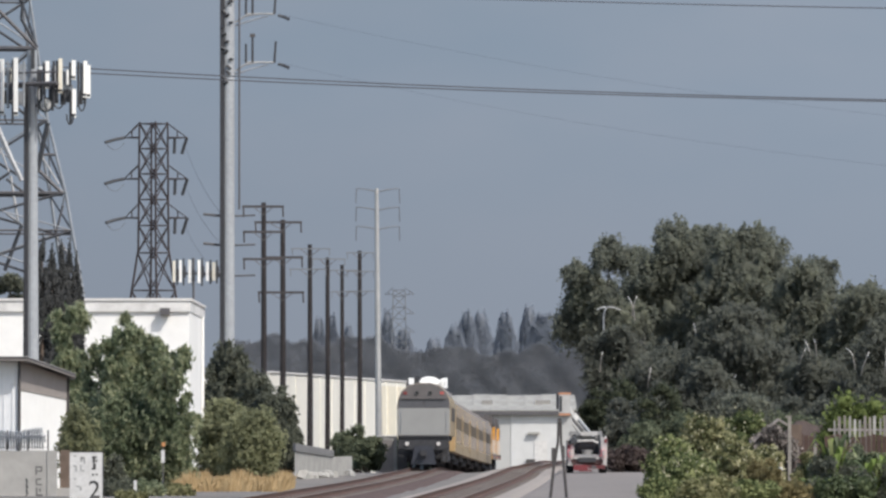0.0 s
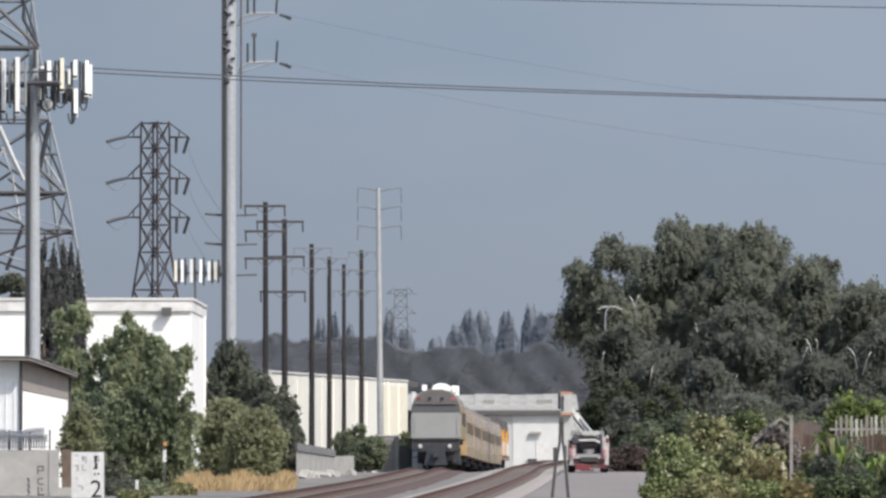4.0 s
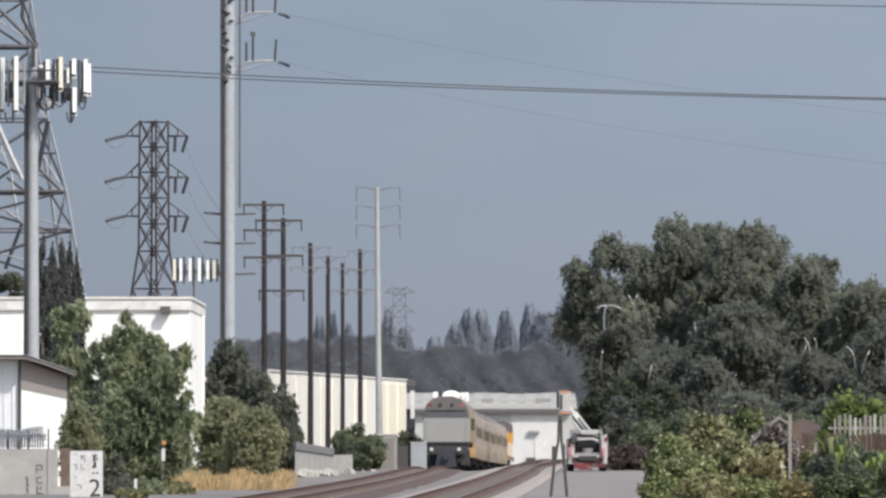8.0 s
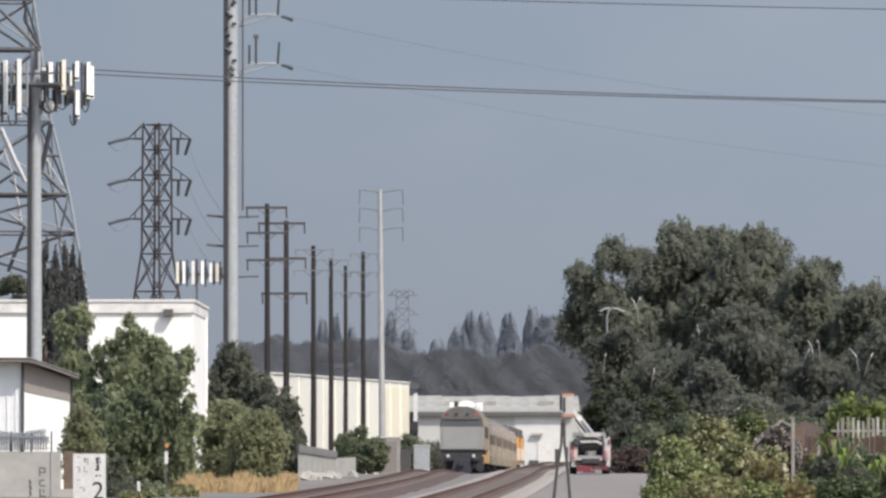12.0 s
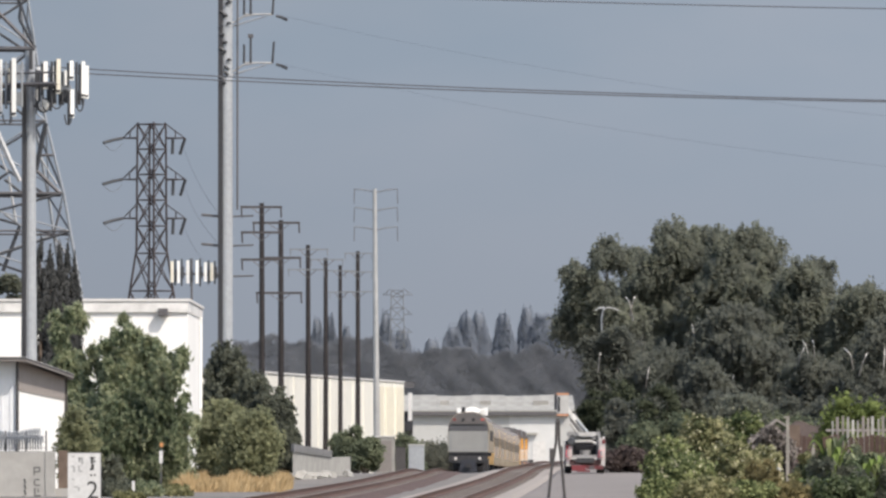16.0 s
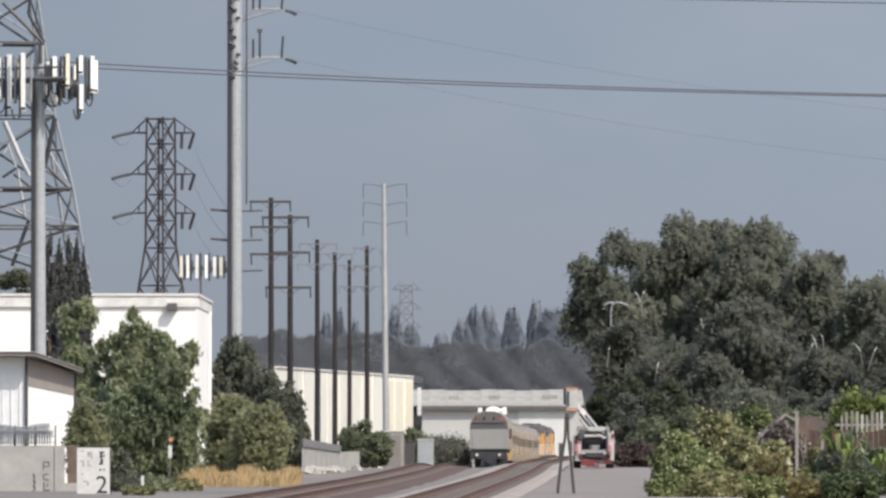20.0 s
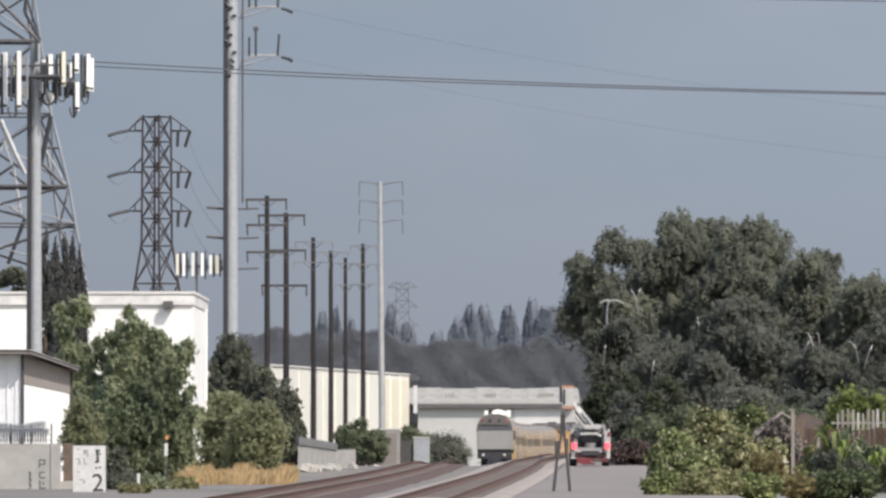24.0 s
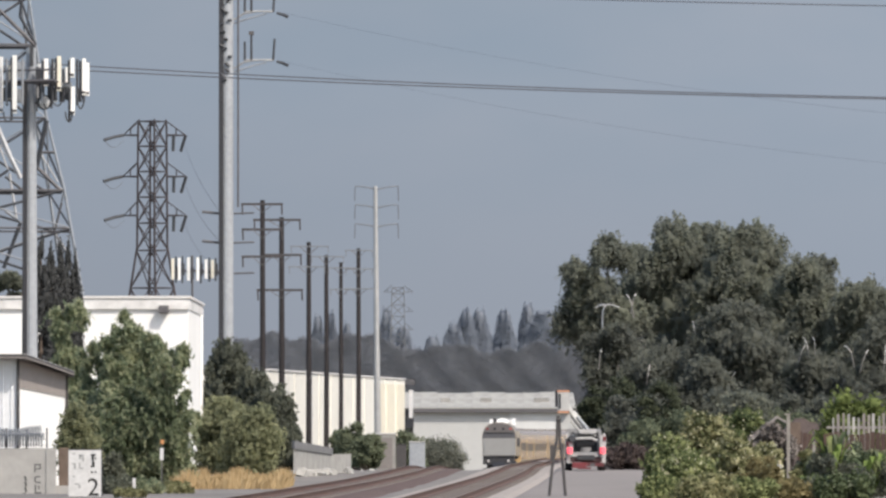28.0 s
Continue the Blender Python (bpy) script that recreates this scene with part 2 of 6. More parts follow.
BUCKET_WHITE = surface("fibreglass_white", (0.42, 0.415, 0.405), 0.5, vary=0.15, grain=4.0, stain=1.0, bump=0.0)
RUST_DARK = surface("dark_rusty_board", (0.07, 0.035, 0.035), 0.7, vary=0.3)
UNLIT_LENS = surface("dull_pink_lens", (0.4, 0.34, 0.335), 0.4, vary=0.15, bump=0)
RED_DUSTY = surface("dusty_red_paint", (0.17, 0.03, 0.036), 0.5, vary=0.2, bump=0)
# Tone of the shed's painted eave shadow; the lean-to's sheet shares it.
SHED_BAND = surface("eave_shadow_and_sheet_grey", (0.27, 0.24, 0.225), 0.85, vary=0.12, grain=3.0, stain=0.6)
MIXED_LEAF = leaves("yellowing_shrub_leaf", (0.06, 0.072, 0.034), (0.165, 0.17, 0.078), (0.37, 0.355, 0.2), fleck=0.8)
DARK_CONCRETE = surface("weathered_grey_concrete", (0.17, 0.168, 0.17), 0.9, vary=0.3, grain=2.5, stain=0.8, bump=0.4)
PALE_RUBBLE = surface("pale_broken_concrete", (0.34, 0.33, 0.31), 0.9, vary=0.3, grain=2.5, stain=0.8, bump=0.6)
# Haze is painted into these far leaves as a lifted blue-grey tone.
HAZED_LEAF = leaves("haze_tinted_far_leaf", (0.235, 0.262, 0.308), (0.245, 0.272, 0.318), (0.255, 0.282, 0.328), 0.5, fleck=0.2)
HAZED_WOOD_LEAF = leaves("haze_tinted_wood_leaf", (0.195, 0.208, 0.234), (0.207, 0.218, 0.242), (0.22, 0.229, 0.25), 0.5, fleck=0.2)


# ---- building helpers ----
class Solid:
    """Gathers faces for one mesh."""

    def __init__(self):
        self.v, self.f = [], []

    def box(self, c, s, turn=0.0):
        k, (hx, hy, hz) = len(self.v), (s[0] / 2, s[1] / 2, s[2] / 2)
        ca, sa = math.cos(radians(turn)), math.sin(radians(turn))
        for z in (-hz, hz):
            for x, y in ((-hx, -hy), (hx, -hy), (hx, hy), (-hx, hy)):
                self.v.append((c[0] + x * ca - y * sa, c[1] + x * sa + y * ca, c[2] + z))
        self.f += [(k + 3, k + 2, k + 1, k), (k + 4, k + 5, k + 6, k + 7)]
        self.f += [(k + i, k + (i + 1) % 4, k + 4 + (i + 1) % 4, k + 4 + i) for i in range(4)]
        return self

    def tube(self, p, q, r, r2=None, n=8):
        p, q = Vector(p), Vector(q)
        r2 = r if r2 is None else r2
        d = (q - p).normalized()
        a = d.orthogonal().normalized()
        b = d.cross(a)
        k = len(self.v)
        for c, rr in ((p, r), (q, r2)):
            for i in range(n):
                w = 2 * math.pi * i / n + math.pi / n
                self.v.append(tuple(c + a * (rr * math.cos(w)) + b * (rr * math.sin(w))))
        self.f += [(k + i, k + (i + 1) % n, k + n + (i + 1) % n, k + n + i) for i in range(n)]
        self.f += [tuple(range(k + n - 1, k - 1, -1)), tuple(range(k + n, k + 2 * n))]
        return self

    def bar(self, p, q, w):
        return self.tube(p, q, w * 0.7071, n=4)

    def line(self, pts, r, r2=None, n=6):
        """A round bar that bends through the points, as one skin."""
        r2 = r if r2 is None else r2
        pts = [Vector(p) for p in pts]
        m, k = len(pts) - 1, len(self.v)
        a = (pts[1] - pts[0]).normalized().orthogonal().normalized()
        for i, p in enumerate(pts):
            d = (pts[min(i + 1, m)] - pts[max(i - 1, 0)]).normalized()
            a = (a - d * a.dot(d)).normalized()
            b, rr = d.cross(a), r + (r2 - r) * i / m
            for j in range(n):
                w = 2 * math.pi * (j + 0.5) / n
                self.v.append(tuple(p + a * (rr * math.cos(w)) + b * (rr * math.sin(w))))
        for i in range(m):
            for j in range(n):
                q, u = k + i * n + j, k + i * n + (j + 1) % n
                self.f.append((q, u, u + n, q + n))
        self.f += [tuple(range(k + n - 1, k - 1, -1)), tuple(range(k + m * n, k + (m + 1) * n))]
        return self

    def prism(self, profile, y0, y1):
        """An outline in x, z carried along y."""
        k, n = len(self.v), len(profile)
        self.v += [(x, y0, z) for x, z in profile] + [(x, y1, z) for x, z in profile]
        self.f += [(k + i, k + (i + 1) % n, k + n + (i + 1) % n, k + n + i) for i in range(n)]
        self.f += [tuple(range(k + n - 1, k - 1, -1)), tuple(range(k + n, k + 2 * n))]
        return self

    def slab(self, outline, z0, z1):
        """An outline in x, y raised from z0 to z1."""
        k, n = len(self.v), len(outline)
        self.v += [(x, y, z0) for x, y in outline] + [(x, y, z1) for x, y in outline]
        self.f += [(k + i, k + (i + 1) % n, k + n + (i + 1) % n, k + n + i) for i in range(n)]
        self.f += [tuple(range(k + n - 1, k - 1, -1)), tuple(range(k + n, k + 2 * n))]
        return self

    def mesh(self, name, material):
        me = bpy.data.meshes.new(name)
        me.from_pydata(self.v, [], self.f)
        me.materials.append(material)
        bm = bmesh.new()
        bm.from_mesh(me)
        bmesh.ops.recalc_face_normals(bm, faces=bm.faces)
        bm.to_mesh(me)
        bm.free()
        return me


def part(name, solid, material, parent, label="", at=None):
    me = solid if isinstance(solid, bpy.types.Mesh) else solid.mesh(name, material)
    ob = new(name, me)
    ob.parent = parent
    if at is not None:
        ob.matrix_basis = at
    return tagged(ob, label)


def thing(name, m, label, category, group="", kind=""):
    ob = new(name)
    ob.empty_display_size = 0.5
    ob.matrix_basis = m
    return tagged(ob, label, category, group, kind)


def quads(name, centers, sizes, rng, material, up=0.25, slim=1.7, droop=0.0):
    """Many small pointed leaves at the given centres; up: how far they are tilted to the sun, to even their shading."""
    n = len(centers)
    nrm = rng.normal(size=(n, 3))
    nrm += up * np.array((0.43, -0.51, 0.74))
    nrm /= np.linalg.norm(nrm, axis=1)[:, None]
    a = np.cross(nrm, np.cross(nrm, rng.normal(size=(n, 3)) - droop * np.array((0, 0, 1.0))))
    a /= np.linalg.norm(a, axis=1)[:, None]
    b = np.cross(nrm, a)
    s = sizes[:, None]
    v = np.empty((n, 4, 3))
    v[:, 0], v[:, 2] = centers - a * s * slim / 2, centers + a * s * slim / 2
    v[:, 1], v[:, 3] = centers - b * s / 2 + nrm * s * 0.15, centers + b * s / 2 + nrm * s * 0.15
    me = bpy.data.meshes.new(name)
    me.vertices.add(n * 4)
    me.vertices.foreach_set("co", v.reshape(-1))
    me.loops.add(n * 4)
    me.loops.foreach_set("vertex_index", np.arange(n * 4, dtype=np.int32))
    me.polygons.add(n)
    me.polygons.foreach_set("loop_start", np.arange(0, n * 4, 4, dtype=np.int32))
    me.update(calc_edges=True)
    me.materials.append(material)
    return me


def clumps(rng, count, half, low, high, shape=1.0, ball=0.3, flat=0.8):
    """Clumps of a crown: centres and radii inside a dome of half-width half between the heights low and high. shape: 1 round, above 1 pointed."""
    out = []
    for _ in range(count):
        u = rng.uniform(0.02, 1.0)
        z = low + (high - low) * u
        w = half * (4 * u * (1 - u) * 0.45 + 0.55 * (1 - u ** 2)) ** (0.5 * shape)
        a = rng.uniform(0, 2 * math.pi)
        d = w * math.sqrt(rng.uniform(0.15, 1.0)) * rng.uniform(0.75, 1.05)
        r = half * ball * rng.uniform(0.55, 1.3)
        out.append((d * math.cos(a), d * math.sin(a), min(z, high - r * flat), r, r, r * flat))
    return np.array(out)


def lobed(rng, count, half, low, high, shape, per=11, ball=0.34):
    """Large lobes of a crown and the small sprays of leaf that hang over them."""
    big = clumps(rng, count, half * 0.86, low, high, shape, ball, 0.85)
    out = []
    for x, y, z, r, _, h in big:
        for _ in range(per):
            d = rng.normal(size=3)
            d /= np.linalg.norm(d)
            k = rng.uniform(0.3, 1.3)
            q = r * rng.uniform(0.22, 0.6)
            out.append((x + d[0] * r * k, y + d[1] * r * k, z + d[2] * h * k, q * rng.uniform(0.8, 1.4), q, q * rng.uniform(0.7, 1.3)))
    return big, np.array(out)


def crown(name, cl, n, size, rng, material, up=0.25, slim=1.7, shell=(0.55, 0.42), droop=0.0, hang=0.0, per=14):
    """Leaves of a crown, scattered round its clumps; hang: they follow weeping twigs of that length, so many leaves to each."""
    if hang:
        m = max(1, n // per)
        pick = rng.choice(len(cl), size=m, p=cl[:, 3] ** 2 / (cl[:, 3] ** 2).sum())
        d = rng.normal(size=(m, 3))
        d /= np.linalg.norm(d, axis=1)[:, None]
        r = np.clip(np.abs(rng.normal(*shell, size=m)), 0, max(1.3, shell[0] + 1.7 * shell[1]))
        start = cl[pick, :3] + d * cl[pick, 3:6] * r[:, None]
        way = np.stack((rng.normal(0, 0.35, m) + d[:, 0] * 0.3, rng.normal(0, 0.35, m) + d[:, 1] * 0.3, rng.uniform(-1.1, -0.2, m)), 1)
        way *= (hang * rng.uniform(0.4, 1.3, m))[:, None]
        along = np.tile(np.linspace(-0.35, 0.65, per), m)[:, None]
        pts = np.repeat(start, per, 0) + np.repeat(way, per, 0) * along + rng.normal(0, hang * 0.06, (m * per, 3))
        pts[:, 2] -= np.repeat(hang * rng.uniform(0, 0.3, m), per) * along[:, 0] ** 2 * 2
        return quads(name, pts, size * rng.uniform(0.55, 1.35, size=m * per), rng, material, up, slim, droop)
    w = cl[:, 3] ** 2
    pick = rng.choice(len(cl), size=n, p=w / w.sum())
    d = rng.normal(size=(n, 3))
    d /= np.linalg.norm(d, axis=1)[:, None]
    r = np.clip(np.abs(rng.normal(*shell, size=n)), 0, max(1.3, shell[0] + 1.7 * shell[1]))
    pts = cl[pick, :3] + d * cl[pick, 3:6] * r[:, None]
    return quads(name, pts, size * rng.uniform(0.55, 1.35, size=n), rng, material, up, slim, droop)


ICO = []


def core(name, cl, scale, rng, material, rough=0.22, level=1):
    """Leaf masses inside the clumps: lumpy solids, each of uneven outline."""
    if len(ICO) < 2:
        for lv in (1, 2):
            bm = bmesh.new()
            bmesh.ops.create_icosphere(bm, subdivisions=lv + 0, radius=1.0)
            ICO.append((np.array([tuple(v.co) for v in bm.verts]), np.array([[v.index for v in f.verts] for f in bm.faces])))
            bm.free()
    base_v, base_f = ICO[level - 1]
    vs, fs = [], []
    for i, c in enumerate(cl):
        k = 1 + rng.normal(0, rough, len(base_v))
        vs.append(c[:3] + base_v * c[3:6] * scale * k[:, None])
        fs.append(base_f + i * len(base_v))
    v, f = np.concatenate(vs), np.concatenate(fs)
    me = bpy.data.meshes.new(name)
    me.from_pydata(v.tolist(), [], f.tolist())
    me.polygons.foreach_set("use_smooth", np.ones(len(f), dtype=bool))
    me.materials.append(material)
    return me


def tree(name, m, label, height, half, low, seed, leaf, bark, n=14000, size=0.32, count=34, shape=1.0, trunk_r=0.35, ball=0.3, lean=0.0, category="tree", group="", flat=0.8, spread_limbs=7, up=0.8, inner=0.7, lobes=0, shell=(0.55, 0.42), gaps=(), slim=1.7, droop=0.0, hang=0.0, per=14):
    """A tapered trunk, limbs that reach into the clumps, and a crown of small leaves."""
    rng = np.random.default_rng(seed)
    t = thing(name, m, label, category, group)
    if lobes:
        big, cl = lobed(rng, lobes, half, low, height, shape, max(4, count // lobes), ball)
    else:
        big = cl = clumps(rng, count, half, low, height, shape, ball, flat)
    for gx, gz, rx, rz in gaps:
        cl = cl[((cl[:, 0] - gx) / (rx + cl[:, 3] * 0.7)) ** 2 + ((cl[:, 2] - gz) / (rz + cl[:, 5] * 0.7)) ** 2 > 1]
        big = big[((big[:, 0] - gx) / (rx + big[:, 3] * 0.6)) ** 2 + ((big[:, 2] - gz) / (rz + big[:, 5] * 0.6)) ** 2 > 1]
    top = (lean, 0, low + (height - low) * 0.55)
    part("trunk", Solid().line([(0, 0, -0.4), (lean * 0.2, 0.1, low * 0.6), (lean * 0.6, -0.1, low + (height - low) * 0.2), top], trunk_r, trunk_r * 0.35, 9), bark, t)
    for i in range(spread_limbs):
        c = cl[int(rng.integers(len(cl)))]
        z0 = low * 0.6 + (top[2] - low * 0.6) * rng.uniform(0.15, 0.8)
        p0 = (lean * 0.4, 0, z0)
        mid = (c[0] * 0.5, c[1] * 0.5, (z0 + c[2]) / 2 + 0.3)
        part("limb", Solid().line([p0, mid, tuple(c[:3])], trunk_r * 0.38, trunk_r * 0.1, 6), bark, t)
    part("crown", crown("crown", cl, n, size, rng, leaf, up, slim, shell, droop, hang, per), leaf, t)
    if inner:
        part("inner_foliage", core("inner_foliage", big, inner, rng, leaf, 0.3, 2), leaf, t)
    return t


def shrub(name, m, label, half_x, half_y, height, seed, leaf, n=5000, size=0.2, count=22, up=0.3, slim=1.7, group="", category="shrub", inner=0.55, shell=(0.55, 0.42), droop=0.0, hang=0.0, per=14):
    """A low plant: several stems from the ground and leafy clumps down to it."""
    rng = np.random.default_rng(seed)
    t = thing(name, m, label, category, group)
    cl = []
    for _ in range(count):
        a, d = rng.uniform(0, 2 * math.pi), math.sqrt(rng.uniform(0, 1)) * 0.85
        z = height * (0.12 + 0.78 * rng.uniform(0, 1) * math.sqrt(max(0.05, 1 - d * d)))
        r = min(half_x, height) * rng.uniform(0.18, 0.36)
        cl.append((d * half_x * math.cos(a), d * half_y * math.sin(a), z, r, r, r * 0.85))
    cl = np.array(cl)
    for i in range(5):
        c = cl[int(rng.integers(len(cl)))]
        part("stem", Solid().line([(c[0] * 0.15, c[1] * 0.15, -0.3), (c[0] * 0.5, c[1] * 0.5, c[2] * 0.6), tuple(c[:3])], 0.07, 0.02, 5), BARK, t)
    part("crown", crown("crown", cl, n, size, rng, leaf, up, slim, shell, droop, hang, per), leaf, t)
    if inner:
        part("inner_foliage", core("inner_foliage", cl, inner, rng, leaf, 0.3, 2), leaf, t)
    return t


# ---- lie of the land ----
def eased(xs, ys, reach):
    grid = np.arange(xs[0], xs[-1] + 1, 2.0)
    vals = np.interp(grid, xs, ys)
    k = int(reach / 2)
    vals = np.convolve(np.pad(vals, k, mode="edge"), np.ones(2 * k + 1) / (2 * k + 1), mode="valid")
    return grid, vals


LAND = eased([-400, 332, 370, 400, 420, 450, 480, 500, 543, 572, 591, 624, 653, 684, 744, 800, 850, 900, 1000, 1300], [0.0, 0.0, 0.0, 0.02, 0.03, 0.06, 0.08, 0.04, -0.36, -0.58, -0.77, -1.04, -1.2, -1.38, -1.78, -2.05, -2.1, -2.1, -2.3, -3.4], 14)
LINE = eased([-400, 0, 247, 332, 420, 500, 547, 596, 637, 681, 727, 751, 780, 826, 840, 855, 866, 877, 890, 911, 940, 1000, 1100, 1200], [-18, -10.4, -5.3, -3.45, -1.95, -0.85, 0.05, 1.2, 2.2, 3.3, 4.35, 4.85, 5.7, 7.2, 7.8, 8.8, 9.7, 10.8, 12.4, 15.2, 19.6, 30, 52, 80], 12)


def land(y):
    return float(np.interp(y, *LAND))


def line_x(y):
    return float(np.interp(y, *LINE))


def base(x, y):
    """A pose on the ground."""
    return pose(x, y, land(y) - 0.3)


def lift(y):
    """How far the east track and the ground beyond it stand over the west track past the crest."""
    return float(np.interp(y, (490, 543, 600, 650, 700, 800, 900, 1000, 1100), (0.0, 0.36, 0.85, 1.2, 1.42, 1.7, 1.6, 1.0, 0.3)))


def widen(y):
    """The tracks draw apart a little towards the crest."""
    return float(np.interp(y, (330, 500), (0.0, 0.6)))


def swept(section, offset, y0, y1, step=6.0):
    """An outline across the line, carried along it at a sideways offset."""
    s = Solid()
    ys = np.arange(y0, y1 + 0.1, step)
    n = len(section)
    for y in ys:
        slope = (line_x(y + 4) - line_x(y - 4)) / 8
        side = offset + (widen(y) if offset > 2 else 0)
        c, d = 1 / math.hypot(1, slope), slope / math.hypot(1, slope)
        for o, h in section:
            s.v.append((line_x(y) + (o + side) * c, y - (o + side) * d, land(y) + h + (lift(y) if offset > 2 else 0)))
    for i in range(len(ys) - 1):
        for j in range(n):
            a, b = i * n + j, i * n + (j + 1) % n
            s.f.append((a, b, b + n, a + n))
    s.f += [tuple(range(n - 1, -1, -1)), tuple(range(len(s.v) - n, len(s.v)))]
    return s


def make_ground():
    ys = [-5000, -2000, -400, 0, 100, 200] + list(range(240, 960, 8)) + [1000, 1100, 1300, 1800, 2500, 3500, 5000]
    xs = [-5000, -2000, -600, -150, -60, -30, -15, -8, -3, 0, 2.0, 2.35, 2.7, 3.05, 3.4, 5, 8, 15, 30, 60, 150, 600, 2000, 5000]
    s = Solid()
    for y in ys:
        for x in xs:
            side = x + line_x(y) * float(np.interp(abs(x), (30, 60, 150), (1.0, 0.5, 0.0)))
            rise = lift(y) * min(1.0, max(0.0, (x - 2.35) / 1.05))
            s.v.append((side, y, land(y) - 0.3 + rise + (0.05 * noise.noise(Vector((side * 0.13, y * 0.07, 0))) if abs(x) < 100 else 0)))
    n = len(xs)
    for i in range(len(ys) - 1):
        for j in range(n - 1):
            s.f.append((i * n + j, i * n + j + 1, (i + 1) * n + j + 1, (i + 1) * n + j))
    tagged(new("ground", s.mesh("ground", EARTH)), "dry grey-brown earth beside the railway line", "ground", kind="structure")
    road = swept([(-3.6, -0.28), (-3.3, -0.16), (3.3, -0.16), (3.6, -0.28)], 10.6, 200, 700)
    tagged(new("road", road.mesh("road", ROADBED)), "pale gravel service road along the tracks", "road", kind="structure")


def make_track(offset, bed, label, y1):
    t = thing("railway_track", pose(0, 0, 0), label, "railway track", "two running tracks", "structure")
    part("ballast", swept([(-2.4, -0.36), (-1.75, -0.19), (1.75, -0.19), (2.4, -0.36)], offset, 200, y1), bed, t, "crushed stone ballast bed")
    for side in (-0.76, 0.76):
        part("rust_strip", swept([(-0.17, -0.3), (-0.15, -0.178), (0.15, -0.178), (0.17, -0.3)], offset + side, 200, y1), RUST_BALLAST, t, "rust-stained stone beside the rail")
        rail = part("rail", swept([(-0.07, -0.18), (-0.065, -0.16), (-0.012, -0.14), (-0.012, -0.04), (-0.036, -0.03), (-0.036, -0.004), (0.036, -0.004), (0.036, -0.03), (0.012, -0.04), (0.012, -0.14), (0.065, -0.16), (0.07, -0.18)], offset + side, 200, y1), RAIL_STEEL, t)
        part("rail_head", swept([(-0.034, -0.004), (-0.03, 0.0), (0.03, 0.0), (0.034, -0.004)], offset + side, 200, y1), RAIL_HEAD, rail, "bright worn running surface")
    ties = Solid()
    for y in np.arange(250, 640, 0.55):
        ties.box((line_x(y) + offset + (widen(y) if offset > 2 else 0), y, land(y) + (lift(y) if offset > 2 else 0) - 0.235), (2.6, 0.23, 0.1), math.degrees(-(line_x(y + 4) - line_x(y - 4)) / 8))
    tagged(part("ties", ties, TIE_WOOD, t, "weathered timber ties half buried in ballast"), kind="stuff")


def make_backdrop():
    """Hazy hills and sky in the far distance, too far to shift."""
    s = Solid()
    n, r = 48, 4800.0
    for z in (-60, 40, 160, 400, 900):
        for i in range(n + 1):
            a = radians(-60 + 120 * i / n)
            s.v.append((r * math.sin(a), r * math.cos(a), z))
    for k in range(4):
        for i in range(n):
            q = k * (n + 1) + i
            s.f.append((q, q + 1, q + n + 2, q + n + 1))
    m = bpy.data.materials.new("hazy_distance")
    m.use_nodes = True
    t = m.node_tree
    nd, l = t.nodes, t.links
    nd.remove(nd["Principled BSDF"])
    em, co, no, ramp = nd.new("ShaderNodeEmission"), nd.new("ShaderNodeTexCoord"), nd.new("ShaderNodeTexNoise"), nd.new("ShaderNodeValToRGB")
    sc = nd.new("ShaderNodeMapping")
    sc.inputs["Scale"].default_value = (0.006, 0.006, 0.014)
    sc.inputs["Rotation"].default_value = (0, radians(25), 0)
    l.new(co.outputs["Object"], sc.inputs[0])
    l.new(sc.outputs[0], no.inputs["Vector"])
    no.inputs["Scale"].default_value, no.inputs["Detail"].default_value = 1.0, 3
    ramp.color_ramp.elements[0].position, ramp.color_ramp.elements[0].color = 0.3, (0.21, 0.264, 0.334, 1)
    ramp.color_ramp.elements[1].position, ramp.color_ramp.elements[1].color = 0.75, (0.242, 0.284, 0.348, 1)
    l.new(no.outputs[0], ramp.inputs[0])
    # Haze is painted as a greyer tone low on the glowing sheet.
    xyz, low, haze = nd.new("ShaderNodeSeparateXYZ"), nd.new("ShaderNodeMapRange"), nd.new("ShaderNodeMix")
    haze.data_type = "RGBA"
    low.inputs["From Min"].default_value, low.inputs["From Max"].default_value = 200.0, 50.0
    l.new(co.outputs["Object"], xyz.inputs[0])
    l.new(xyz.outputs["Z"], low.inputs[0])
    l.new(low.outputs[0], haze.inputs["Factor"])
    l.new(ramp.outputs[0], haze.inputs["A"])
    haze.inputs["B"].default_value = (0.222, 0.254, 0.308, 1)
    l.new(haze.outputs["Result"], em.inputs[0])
    # The sheet's glow is painted brighter towards the east.
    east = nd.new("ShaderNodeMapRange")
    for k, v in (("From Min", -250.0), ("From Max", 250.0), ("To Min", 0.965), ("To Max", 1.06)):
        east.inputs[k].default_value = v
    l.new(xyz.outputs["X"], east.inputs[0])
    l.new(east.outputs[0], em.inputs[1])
    l.new(em.outputs[0], nd["Material Output"].inputs[0])
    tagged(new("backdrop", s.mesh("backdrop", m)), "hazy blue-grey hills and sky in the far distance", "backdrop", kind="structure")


make_ground()
make_backdrop()
make_track(0.0, BALLAST_WORN, "dark dirty railway track with rusty rails", 1180)
make_track(5.0, BALLAST, "pale ballasted railway track with rusty rails", 1180)


